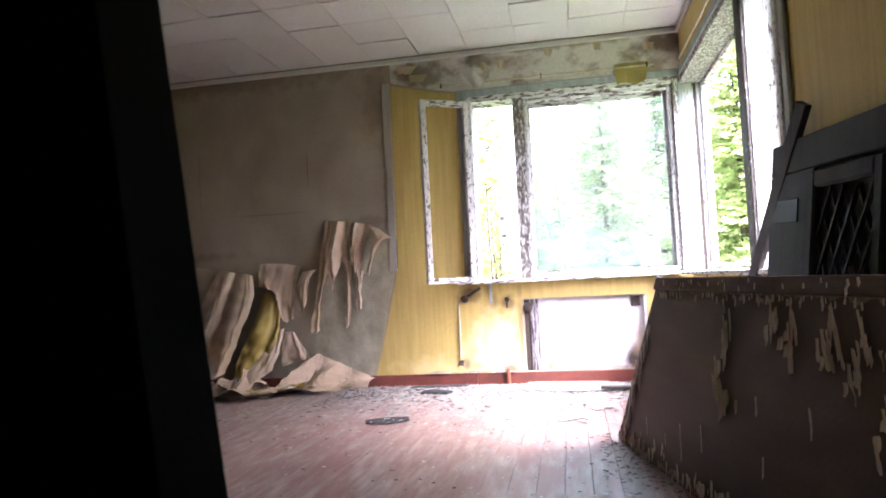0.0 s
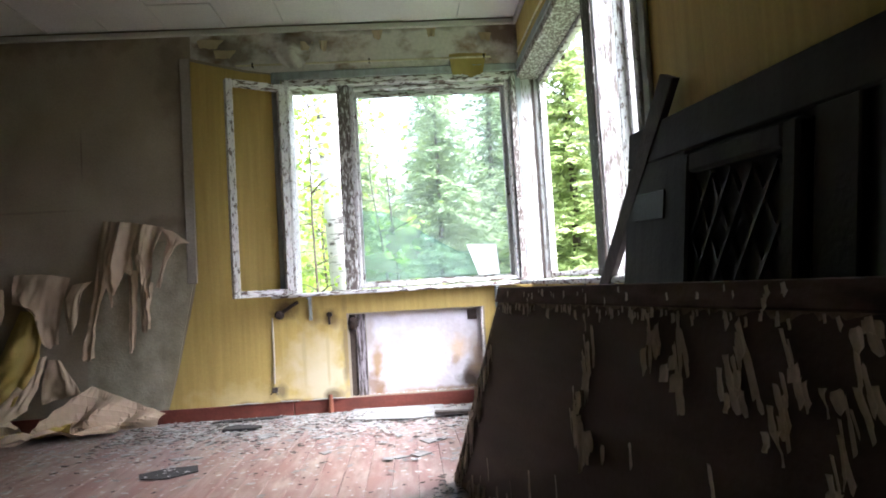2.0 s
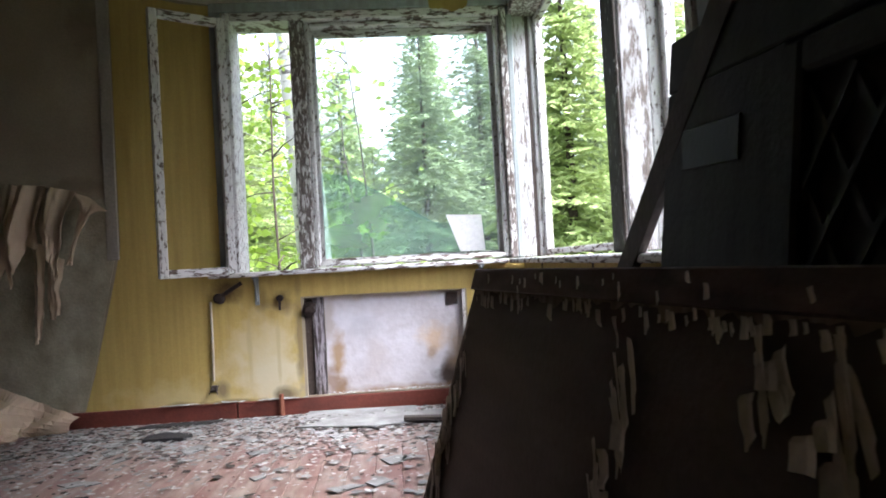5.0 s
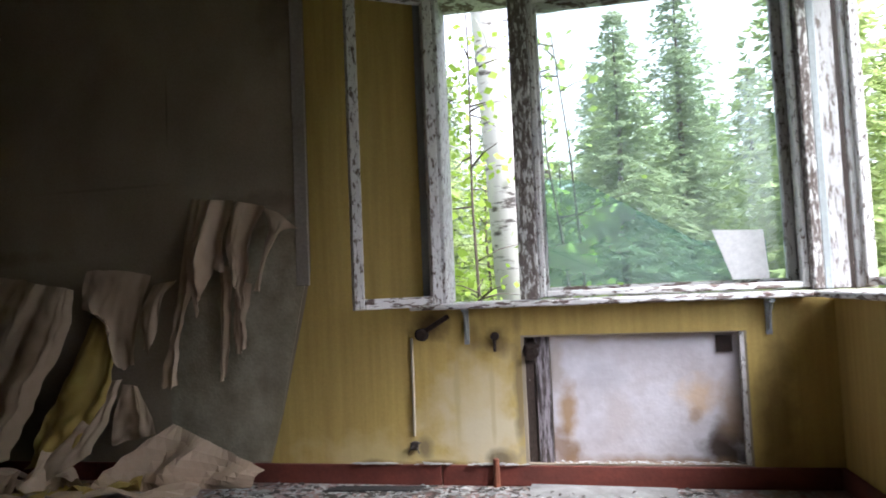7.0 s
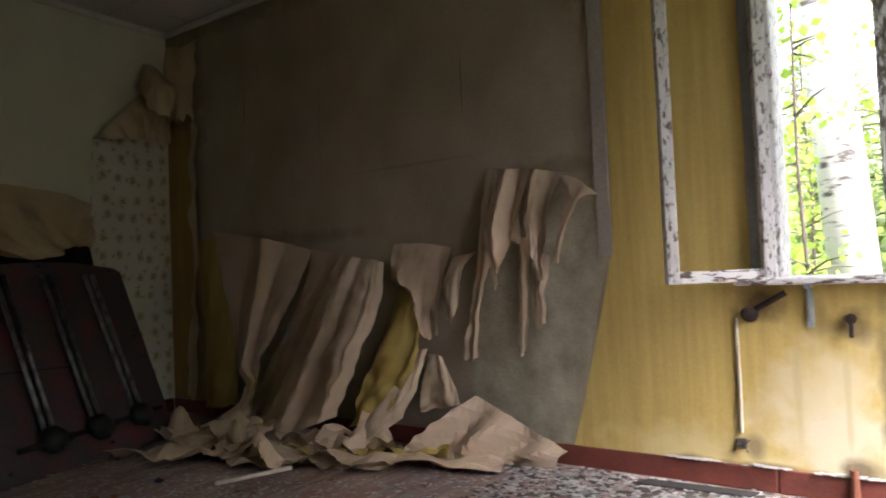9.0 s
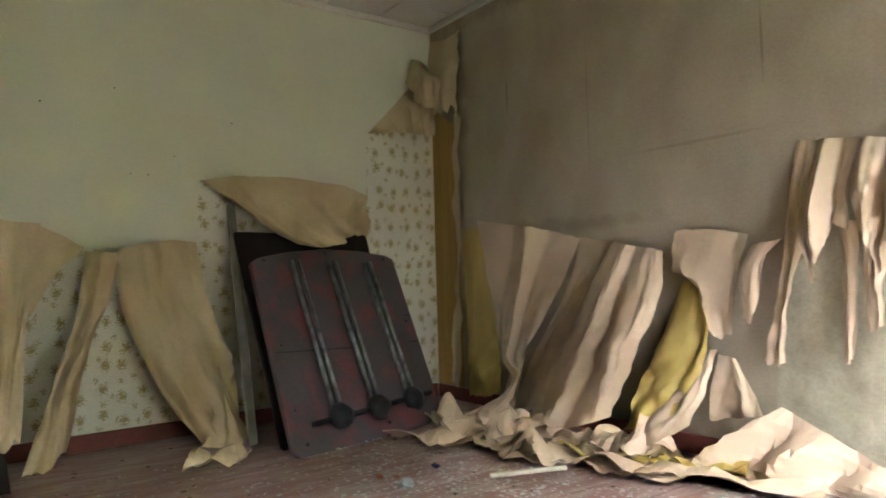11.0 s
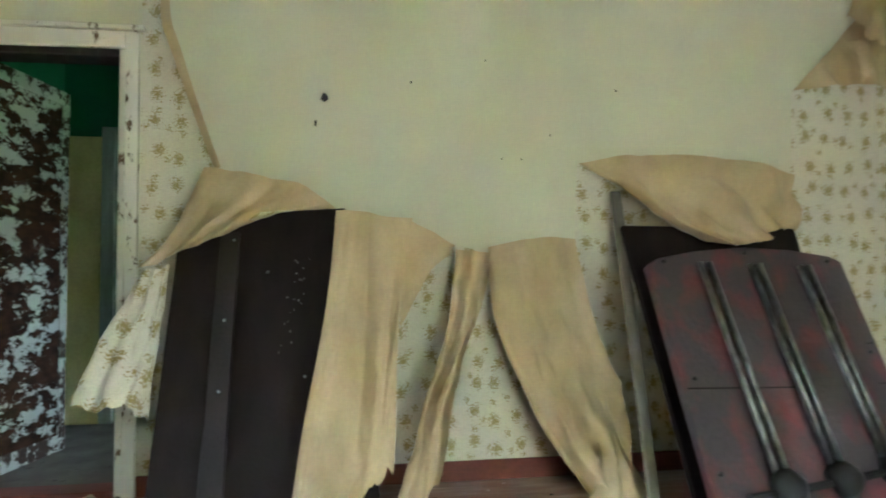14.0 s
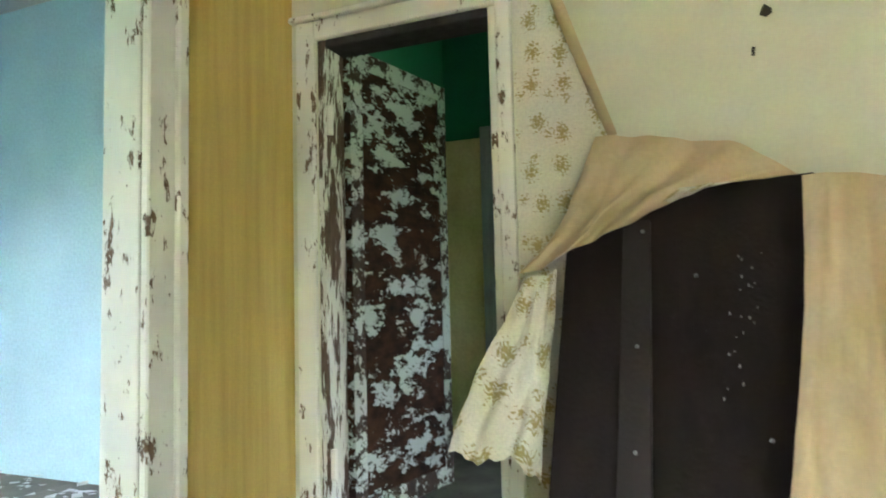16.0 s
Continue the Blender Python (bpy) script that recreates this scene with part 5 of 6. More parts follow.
def cabinet_front():
    """The dark carved furniture front with a lattice door, leaning on the wall."""
    t = thing("cabinet_front", (1.55, 2.6, 0), "black-brown carved cabinet front with a lattice door, leaning on the wall", "cabinet")
    ys, yn, h = 1.75, 3.42, 1.36
    lean = math.degrees(math.atan2(0.15, h))
    # local: x along the wall towards the south, y out of the room into the wall, z up the face
    t.matrix_world = Matrix.Translation((1.475, yn, 0)) @ Matrix(((0, math.cos(radians(lean)), math.sin(radians(lean)), 0), (-1, 0, 0, 0), (0, -math.sin(radians(lean)), math.cos(radians(lean)), 0), (0, 0, 0, 1)))
    L = yn - ys
    H = h / math.cos(radians(lean))
    slab("side_panel", (0, 0, 0), (L, 0.03, H), DARK_WOOD, t, bevel=0.004)
    slab("top_rail", (0, -0.022, H - 0.13), (L, -0.001, H), DARK_WOOD, t, bevel=0.004)
    slab("stile", (0.0, -0.022, 0.03), (0.52, -0.001, H - 0.132), DARK_WOOD, t, bevel=0.004)
    slab("stile", (1.16, -0.022, 0.03), (1.30, -0.001, H - 0.132), DARK_WOOD, t, bevel=0.004)
    slab("stile", (1.36, -0.03, 0.03), (1.64, -0.001, H - 0.132), BLACK_BOARD, t, bevel=0.004)
    slab("label_plate", (0.11, -0.028, H - 0.33), (0.38, -0.0225, H - 0.235), BLACK_BOARD, t, "small dark recessed plate", bevel=0.003)
    d = slab("lattice_door", (0.54, -0.012, 0.25), (1.14, -0.001, H - 0.15), DARK_WOOD, t)
    for a, b in (((0.54, -0.045, 0.25), (0.60, -0.013, H - 0.15)), ((1.08, -0.045, 0.25), (1.14, -0.013, H - 0.15)), ((0.60, -0.045, H - 0.21), (1.08, -0.013, H - 0.15)), ((0.60, -0.045, 0.25), (1.08, -0.013, 0.31))):
        slab("moulding", a, b, DARK_WOOD, d, bevel=0.008)
    x0, x1, z0, z1 = 0.60, 1.08, 0.31, H - 0.21
    step = 0.165
    for sgn in (1, -1):
        c = -2.0
        while c < 3.2:
            # the line z = c + sgn * 1.5 * (x - x0), clipped to the field
            pts = []
            for k in range(41):
                x = x0 + (x1 - x0) * k / 40
                z = c + sgn * 1.5 * (x - x0)
                if z0 <= z <= z1:
                    pts.append((x, z))
            if len(pts) > 2:
                bm = bmesh.new()
                tube(bm, [(pts[0][0], -0.022 - 0.003 * sgn, pts[0][1]), (pts[-1][0], -0.022 - 0.003 * sgn, pts[-1][1])], 0.010, 4)
                part("lattice_bar", bm, DARK_WOOD, d)
            c += step
    # the top falls away towards one end
    for o in t.children_recursive:
        for v in o.data.vertices:
            v.co.z *= 1.021 - 0.078 * v.co.x / L


cabinet_front()
bm = bmesh.new()
quad_panel(bm, (1.478, 4.58, 0.0), (1.482, 4.48, 0.0), (1.605, 2.985, 1.475), (1.601, 3.075, 1.515), 0.026)
tagged(part("leaning_plank", finish(bm, 0.002), DARK_PLANK), "narrow dark brown plank leaning on the wall", "plank")

# ---- things by the west wall ----
def tilted_board(name, label, category, bl, br, tr, tl, thick, material, part_name="panel", bevel=0.004):
    t = thing(name, (0, 0, 0), label, category)
    bm = bmesh.new()
    n = quad_panel(bm, bl, br, tr, tl, thick)
    part(part_name, finish(bm, bevel), material, t)
    bl, br, tr, tl = (Vector(p) for p in (bl, br, tr, tl))

    def on(a, b, lift=0.0):
        return bl * (1 - a) * (1 - b) + br * a * (1 - b) + tr * a * b + tl * (1 - a) * b + n * lift
    return t, on, n


bb, on, n = tilted_board("black_board", "large black-stained board with a nailed batten, leaning on the wall", "wooden board",
                         (-3.62, 2.17, 0.0), (-3.56, 3.08, 0.0), (-4.08, 2.93, 1.30), (-4.10, 2.20, 1.27), 0.03, BLACK_BOARD)
bm = bmesh.new()
quad_panel(bm, on(0.22, 0.04, 0.02), on(0.33, 0.04, 0.02), on(0.36, 0.92, 0.02), on(0.25, 0.92, 0.02), 0.0195)
part("batten", finish(bm, 0.003), mat("charcoal_batten", (0.028, 0.0215, 0.019), 0.75, (0.015, 0.0115, 0.0105), (10, 10, 2), 0.9), bb, "charcoal wooden batten")
for a, b in ((0.27, 0.07), (0.29, 0.4), (0.30, 0.62), (0.33, 0.89), (0.52, 0.78), (0.70, 0.44), (0.72, 0.30)):
    bm = bmesh.new()
    bmesh.ops.create_icosphere(bm, subdivisions=1, radius=0.007, matrix=Matrix.Translation(on(a, b, 0.022 if a < 0.35 else 0.002)))
    part("nail", bm, STEEL, bb)
rng = random.Random(5)
for k in range(22):
    a, b = 0.60 + 0.12 * k / 22 + rng.gauss(0, 0.022), 0.55 + 0.28 * k / 22 + rng.gauss(0, 0.03)
    bm = bmesh.new()
    bmesh.ops.create_icosphere(bm, subdivisions=1, radius=rng.uniform(0.0015, 0.0035), matrix=Matrix.Translation(on(a, b, 0.001)) @ Matrix.Diagonal((1, 1, 2, 1)))
    part("paint_speck", bm, SLATE, bb)

corners = [Vector(p) for p in ((-3.19, 4.27, 0.0), (-3.39, 5.345, 0.03), (-3.88, 5.27, 1.11), (-3.84, 4.275, 1.10))]
mb = thing("maroon_panel", (0, 0, 0), "maroon vinyl-covered panel with three metal tubes, leaning on the wall", "upholstered panel")
n = (corners[1] - corners[0]).cross(corners[3] - corners[0]).normalized()


def on(a, b, lift=0.0):
    return corners[0] * (1 - a) * (1 - b) + corners[1] * a * (1 - b) + corners[2] * a * b + corners[3] * (1 - a) * b + n * lift


bm = bmesh.new()
rim = [(0.04, 0.0), (0.5, -0.012), (0.92, 0.0), (0.99, 0.03), (1.0, 0.2), (1.0, 0.93), (0.95, 0.955), (0.75, 0.985), (0.5, 1.0), (0.25, 0.985), (0.05, 0.955), (0.0, 0.93), (0.0, 0.04)]
f = [bm.verts.new(on(*p)) for p in rim]
k = [bm.verts.new(on(*p, -0.045)) for p in rim]
bm.faces.new(f)
bm.faces.new(k[::-1])
for i in range(len(rim)):
    j = (i + 1) % len(rim)
    bm.faces.new((f[j], f[i], k[i], k[j]))
part("panel", finish(bm, 0.006), MAROON, mb)
bm = bmesh.new()
for p, q in (((0.02, 0.47), (0.99, 0.43)), ((0.62, 0.60), (0.98, 0.585))):
    tube(bm, [on(*p, 0.001), on((p[0] + q[0]) / 2, (p[1] + q[1]) / 2 - 0.006, 0.002), on(*q, 0.001)], 0.0035, 5)
part("seam", bm, BLACK_BOARD, mb)
for k, a in enumerate((0.27, 0.52, 0.77)):
    for off in (-0.022, 0.022):
        bm = bmesh.new()
        tube(bm, [on(a + off + 0.015, 0.14, 0.028), on(a + off - 0.01, 0.92 - 0.01 * k, 0.028)], 0.0145, 8)
        part("metal_tube", bm, STEEL, mb, smooth=True)
    bm = bmesh.new()
    bmesh.ops.create_icosphere(bm, subdivisions=2, radius=0.076, matrix=Matrix.Translation(on(a + 0.02, 0.13, 0.035)))
    for v in bm.verts:
        v.co += n * -0.35 * (v.co - on(a + 0.02, 0.13, 0.035)).dot(n) + Vector((0, wrinkle(v.co, 18, 0.02), wrinkle(v.co, 21, 0.02)))
    part("iron_knob", bm, IRON, mb, "lumpy dark iron boss", True)
bm = bmesh.new()
tube(bm, [on(0.12, 0.12, 0.03), on(0.5, 0.125, 0.03), on(0.93, 0.14, 0.03)], 0.016, 8)
part("cross_bar", bm, IRON, mb)
for a, b in ((0.5, 0.97), (0.08, 0.94), (0.92, 0.93), (0.06, 0.5), (0.94, 0.55), (0.05, 0.2), (0.6, 0.05), (0.08, 0.05)):
    bm = bmesh.new()
    bmesh.ops.create_icosphere(bm, subdivisions=1, radius=0.012, matrix=Matrix.Translation(on(a, b, 0.004)))
    part("stud", bm, IRON, mb)
bd, on, n = tilted_board("dark_board", "dark bare board standing behind the maroon panel", "wooden board",
                         (-3.42, 4.30, 0.0), (-3.62, 5.22, 0.0), (-4.07, 5.20, 1.21), (-4.03, 4.26, 1.22), 0.03, BLACK_BOARD)
tilted_board("grey_plank", "narrow pale grey plank standing behind the boards", "plank",
             (-3.66, 4.20, 0.0), (-3.67, 4.255, 0.0), (-4.13, 4.30, 1.40), (-4.13, 4.25, 1.40), 0.02, mat("pale_plank_wood", (0.24, 0.23, 0.19), 0.8, (0.16, 0.15, 0.12), (20, 20, 3), 0.9))

creased("w", [
    [(2.29, 1.49, 0.04), (2.22, 1.28, 0.09), (2.15, 1.13, 0.15), (2.06, 1.02, 0.19)],
    [(2.44, 1.47, 0.05), (2.34, 1.29, 0.13), (2.25, 1.16, 0.17), (2.14, 1.04, 0.21)],
    [(2.6, 1.44, 0.05), (2.48, 1.3, 0.11), (2.36, 1.2, 0.17), (2.23, 1.09, 0.21)],
    [(2.74, 1.41, 0.06), (2.64, 1.31, 0.12), (2.51, 1.23, 0.17), (2.42, 1.17, 0.18)],
    [(2.89, 1.3, 0.05), (2.8, 1.29, 0.07), (2.68, 1.28, 0.11), (2.57, 1.27, 0.13)]], "rolled flap of kraft paper sagging over the black board",
        KRAFT, FLORAL, 12, 24, 0, 1, 0.35, 0.04)
creased("w", [
    [(2.06, 1.02, 0.16), (2.02, 0.9, 0.22), (1.93, 0.7, 0.28), (1.85, 0.47, 0.33)],
    [(2.11, 1.02, 0.18), (2.08, 0.86, 0.25), (2.01, 0.66, 0.31), (1.96, 0.44, 0.35)],
    [(2.13, 1.02, 0.15), (2.12, 0.86, 0.22), (2.09, 0.62, 0.29), (2.06, 0.47, 0.33)],
    [(2.16, 1.04, 0.12), (2.16, 0.86, 0.18), (2.14, 0.62, 0.24), (2.13, 0.38, 0.3)]], "torn floral tongue hanging beside the doorway",
        FLORAL, KRAFT, 10, 33, 0.06, 2, 0.5, 0.025)
creased("w", [
    [(2.89, 1.28, 0.165), (2.85, 0.84, 0.365), (2.77, 0.4, 0.565), (2.72, 0.03, 0.705)],
    [(2.96, 1.28, 0.185), (2.92, 0.79, 0.425), (2.85, 0.35, 0.625), (2.82, 0.14, 0.725)],
    [(3.04, 1.27, 0.165), (3, 0.73, 0.375), (2.95, 0.24, 0.595), (2.91, 0.05, 0.705)],
    [(3.12, 1.25, 0.195), (3.09, 0.73, 0.385), (3.05, 0.33, 0.545), (3.01, 0.17, 0.645)],
    [(3.24, 1.25, 0.145), (3.18, 0.95, 0.245), (3.14, 0.56, 0.385), (3.12, 0.19, 0.545)]], "long strip of kraft paper hanging over the board's edge",
        KRAFT, KRAFT, 12, 48, 0.1, 13, 0.5, 0.030)
creased("w", [
    [(3.24, 1.24, 0.08), (3.18, 0.95, 0.15), (3.17, 0.75, 0.2)],
    [(3.35, 1.19, 0.05), (3.3, 1.04, 0.12), (3.31, 0.99, 0.14)],
    [(3.45, 1.13, 0.03), (3.42, 1.09, 0.06), (3.4, 1.07, 0.07)]], "short folded corner of kraft paper",
        KRAFT, KRAFT, 10, 15, 0, 14, 0.6, 0.015)
creased("w", [
    [(3.46, 1.11, 0.02), (3.4, 0.74, 0.08), (3.28, 0.42, 0.16), (3.21, 0.22, 0.26), (3.13, 0.01, 0.34)],
    [(3.54, 1.1, 0.05), (3.47, 0.74, 0.12), (3.36, 0.48, 0.2), (3.28, 0.22, 0.3), (3.23, 0.01, 0.36)],
    [(3.64, 1.09, 0.02), (3.57, 0.82, 0.04), (3.47, 0.62, 0.12), (3.38, 0.31, 0.22), (3.32, 0.08, 0.32)]], "twisted strip of kraft paper hanging to the floor",
        KRAFT, KRAFT, 10, 42, 0.03, 15, 0.6, 0.06)
creased("w", [
    [(3.62, 1.12, 0.03), (3.63, 0.79, 0.06), (3.79, 0.36, 0.14), (3.99, 0.02, 0.3), (4, 0.01, 0.34)],
    [(3.76, 1.15, 0.05), (3.8, 0.76, 0.09), (3.91, 0.36, 0.16), (4.06, 0.05, 0.34), (4.06, 0.01, 0.36)],
    [(3.91, 1.17, 0.03), (3.95, 0.76, 0.07), (4.01, 0.45, 0.2), (4.1, 0.22, 0.3), (4.13, 0.01, 0.36)],
    [(4.06, 1.16, 0.02), (4.11, 0.82, 0.05), (4.2, 0.47, 0.12), (4.22, 0.32, 0.22), (4.19, 0.01, 0.32)]], "tapering sheet of kraft paper hanging to the floor",
        KRAFT, FLORAL, 12, 48, 0.03, 16, 0.5, 0.06)
creased("w", [
    [(4.09, 1.54, 0.01), (4.25, 1.42, 0.06), (4.42, 1.27, 0.14), (4.66, 1.13, 0.2)],
    [(4.33, 1.58, 0.03), (4.43, 1.37, 0.12), (4.57, 1.22, 0.2), (4.77, 1.11, 0.24)],
    [(4.72, 1.59, 0.02), (4.73, 1.42, 0.1), (4.75, 1.27, 0.2), (4.9, 1.13, 0.24)],
    [(5.05, 1.56, 0.02), (5.01, 1.39, 0.08), (5.01, 1.25, 0.14), (5.05, 1.2, 0.15)],
    [(5.27, 1.5, 0.01), (5.23, 1.37, 0.04), (5.21, 1.24, 0.06), (5.21, 1.19, 0.06)]], "broad flap of kraft paper folded down over the panels",
        KRAFT, FLORAL, 12, 27, 0.03, 17, 0.4, 0.065)
creased("w", [
    [(3.98, 0.40, 0.17), (4.05, 0.24, 0.26), (4.03, 0.10, 0.33), (3.95, 0.012, 0.40)],
    [(4.05, 0.42, 0.20), (4.09, 0.24, 0.30), (4.09, 0.10, 0.38), (4.04, 0.012, 0.46)],
    [(4.12, 0.42, 0.18), (4.13, 0.24, 0.29), (4.15, 0.10, 0.37), (4.15, 0.012, 0.45)],
    [(4.20, 0.40, 0.15), (4.17, 0.24, 0.26), (4.22, 0.10, 0.33), (4.26, 0.012, 0.39)]], "gathered foot of a kraft paper sheet splayed on the floor",
        KRAFT, KRAFT, 9, 22, 0.05, 33, 0.7, 0.035)
hung("hanging_wallpaper", "w", [(5.285, 1.95), (5.60, 2.28), (5.84, 2.52)], [(5.36, 1.95), (5.62, 1.98), (5.84, 1.98)], 0.05, 0.8, 0.03,
     "folded corner flap of kraft paper", KRAFT, KRAFT, 26, 16, 0.0, 18, 0.0, 0.8)
creased("w", [[(5.60, 2.36, 0.03), (5.58, 2.28, 0.12), (5.62, 2.20, 0.10)], [(5.66, 2.54, 0.04), (5.66, 2.36, 0.17), (5.68, 2.16, 0.12)],
              [(5.74, 2.53, 0.06), (5.75, 2.34, 0.19), (5.76, 2.14, 0.14)], [(5.80, 2.50, 0.03), (5.82, 2.32, 0.12), (5.83, 2.15, 0.10)]],
        "crumpled roll of kraft paper in the corner", KRAFT, KRAFT, 10, 20, 0.05, 19, 0.6, 0.04)
creased("w", [[(5.59, 2.22, 0.03), (5.60, 2.08, 0.06), (5.62, 1.99, 0.05)], [(5.68, 2.22, 0.05), (5.68, 2.06, 0.09), (5.70, 1.95, 0.10)], [(5.78, 2.22, 0.04), (5.77, 2.08, 0.07), (5.75, 1.93, 0.08)]],
        "short creased end of kraft paper in the corner", KRAFT, KRAFT, 8, 14, 0.08, 28, 0.6, 0.025)
hung("hanging_wallpaper", "n", [(-4.16, 2.72), (-3.98, 2.68), (-3.78, 2.70)], [(-4.16, 2.0), (-4.0, 2.12), (-3.80, 1.98)], 0.05, 1.0, 0.02,
     "loose brown paper in the corner", KRAFT, KRAFT, 20, 18, 0.2, 23)
hung("hanging_wallpaper", "n", [(-3.88, 2.1), (-3.84, 2.1), (-3.80, 2.05)], [(-3.86, 0.15), (-3.82, 0.12), (-3.76, 0.12)], 0.06, 0.5, 0.03,
     "long curled edge of paper along the corner strip", KRAFT, PAPER_YELLOW, 8, 24, 0.0, 24)
hung("hanging_wallpaper", "w", [(2.055, 2.72), (2.09, 2.15), (2.33, 1.48)][::-1], [(2.10, 2.72), (2.14, 2.15), (2.36, 1.49)][::-1], 0.03, 0.5, 0.01,
     "folded edge of kraft paper beside the flowered strip", KRAFT, KRAFT, 24, 4, 0.0, 26, 0.0, 0.6)
scrap("paper_scrap", [(-3.40, 3.80), (-3.35, 3.95), (-3.38, 4.08)], 0.18, 0.06, "small torn paper scrap on the floor", KRAFT, KRAFT, 60, 12, 8)
scrap("paper_scrap", [(-4.02, 1.72), (-3.98, 1.80), (-3.97, 1.90)], 0.10, 0.05, "small pale scrap of paper by the threshold", KRAFT_PALE, KRAFT_PALE, 61, 10, 6)
for i, (yy, z, r) in enumerate(((2.841, 1.84, 0.02), (2.787, 1.716, 0.015), (3.25, 1.93, 0.008), (3.62, 2.05, 0.006), (4.3, 1.92, 0.007), (3.95, 1.68, 0.006), (3.7, 1.56, 0.005), (3.8, 1.56, 0.005))):
    bm = bmesh.new()
    bmesh.ops.create_icosphere(bm, subdivisions=1, radius=r, matrix=Matrix.Translation((WEST + 0.002, yy, z)) @ Matrix.Diagonal((0.4, 0.7, 1, 1)))
    for v in bm.verts:
        v.co += Vector((0, wrinkle(v.co, 60, r), wrinkle(v.co, 55, r)))
    tagged(part("wall_hole", bm, TAR), "small dark hole in the cream wall", "hole", "holes in the wall")

# ---- doors ----
d1 = thing("door_1", (0, 0, 0), "open door with mint-white paint flaking off dark wood, in a cracked white casing", "door", kind="structure")
for nm, a, b, m in (("casing", (WEST - 0.0, 1.055, 0), (WEST + 0.022, D_A - 0.005, 2.12), WHITE_DOOR), ("casing", (WEST, D_B + 0.005, 0), (WEST + 0.022, D_B + 0.065, 2.12), WHITE_DOOR),
                    ("casing", (WEST + 0.0, D_A - 0.005, 2.04), (WEST + 0.021, D_B + 0.005, 2.12), WHITE_DOOR), ("cap", (WEST, 1.03, 2.12), (WEST + 0.04, D_B + 0.09, 2.145), WHITE_DOOR),
                    ("jamb", (WEST - 0.15, D_A - 0.004, 0), (WEST - 0.001, D_A + 0.035, 2.04), JAMB_PEEL), ("jamb", (WEST - 0.15, D_B - 0.03, 0), (WEST - 0.001, D_B + 0.004, 2.04), WHITE_DOOR),
                    ("head", (WEST - 0.15, D_A + 0.035, 2.005), (WEST - 0.001, D_B - 0.03, 2.04), DARK_WOOD), ("threshold", (WEST - 0.15, D_A + 0.035, -0.02), (WEST - 0.001, D_B - 0.03, 0.03), RED_BASE)):
    slab(nm, a, b, m, d1, bevel=0.005)
m = pose(WEST - 0.147, D_A + 0.03, 0, 0, 0, 169.5)
lf = slab("leaf", (0, -0.04, 0.03), (0.74, 0, 2.05), DOOR_PEEL, d1, "mint-white paint flaking off dark wood", 0.004)
lf.matrix_basis = m
for a, b in (((0.0, -0.047, 0.03), (0.075, -0.0405, 2.05)), ((0.675, -0.047, 0.03), (0.74, -0.0405, 2.05)), ((0.075, -0.047, 1.97), (0.675, -0.0405, 2.05)), ((0.075, -0.047, 0.03), (0.675, -0.0405, 0.12))):
    slab("leaf_frame", a, b, BEAD_PEEL, lf, bevel=0.002)
for z in (0.30, 1.70):
    bm = bmesh.new()
    tube(bm, [(WEST - 0.02, D_A + 0.045, z - 0.06), (WEST - 0.02, D_A + 0.045, z + 0.06)], 0.014, 8)
    part("hinge", bm, WHITE_DOOR, d1)
bm = bmesh.new()
tube(bm, [m @ Vector((0.68, 0.005, 1.0)), m @ Vector((0.68, 0.05, 1.0)), m @ Vector((0.60, 0.055, 1.0))], 0.009, 8)
part("door_handle", bm, RUST, d1)
d2 = thing("door_2", (0, 0, 0), "wide cracked white casing of the doorway to the pale blue room", "door", kind="structure")
for k, (x, w, o) in enumerate(((C_A - 0.18, 0.05, 0.030), (C_A - 0.13, 0.06, 0.020), (C_A - 0.07, 0.068, 0.034))):
    slab("casing", (x, SOUTH, 0), (x + w - 0.002, SOUTH + o, 2.12), WHITE_DOOR, d2, bevel=0.006)
slab("jamb", (C_A - 0.03, SOUTH - 0.16, 0), (C_A - 0.0, SOUTH - 0.001, 2.03), WHITE_DOOR, d2, bevel=0.004)
slab("jamb", (C_B, SOUTH - 0.16, 0), (C_B + 0.03, SOUTH - 0.001, 2.03), WHITE_DOOR, d2, bevel=0.004)
slab("casing", (C_B + 0.001, SOUTH, 0), (C_B + 0.10, SOUTH + 0.026, 2.12), WHITE_DOOR, d2, bevel=0.006)
slab("casing", (C_A - 0.0, SOUTH, 2.03), (C_B, SOUTH + 0.026, 2.12), WHITE_DOOR, d2, bevel=0.006)
slab("head", (C_A, SOUTH - 0.16, 2.0), (C_B, SOUTH - 0.001, 2.03), WHITE_DOOR, d2, bevel=0.004)
# black wood, darkened further: the entry doorway's shade is put into its colour
SHADED_BLACK = mat("shaded_black_wood", (0.005, 0.0045, 0.004), 0.9, (0.003, 0.003, 0.003), (12, 12, 2), 0.9, 0.15, spec=0.05)
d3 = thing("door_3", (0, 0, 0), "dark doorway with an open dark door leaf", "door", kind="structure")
slab("jamb", (E_A - 0.03, SOUTH - 0.16, 0), (E_A - 0.0, SOUTH + 0.0, 2.03), SHADED_BLACK, d3)
slab("jamb", (E_B, SOUTH - 0.16, 0), (E_B + 0.03, SOUTH + 0.0, 2.03), SHADED_BLACK, d3)
slab("head", (E_A, SOUTH - 0.16, 2.0), (E_B, SOUTH - 0.0, 2.03), SHADED_BLACK, d3)
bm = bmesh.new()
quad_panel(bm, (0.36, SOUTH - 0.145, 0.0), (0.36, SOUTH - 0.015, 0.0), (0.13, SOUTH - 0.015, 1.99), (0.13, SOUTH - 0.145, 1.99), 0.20)
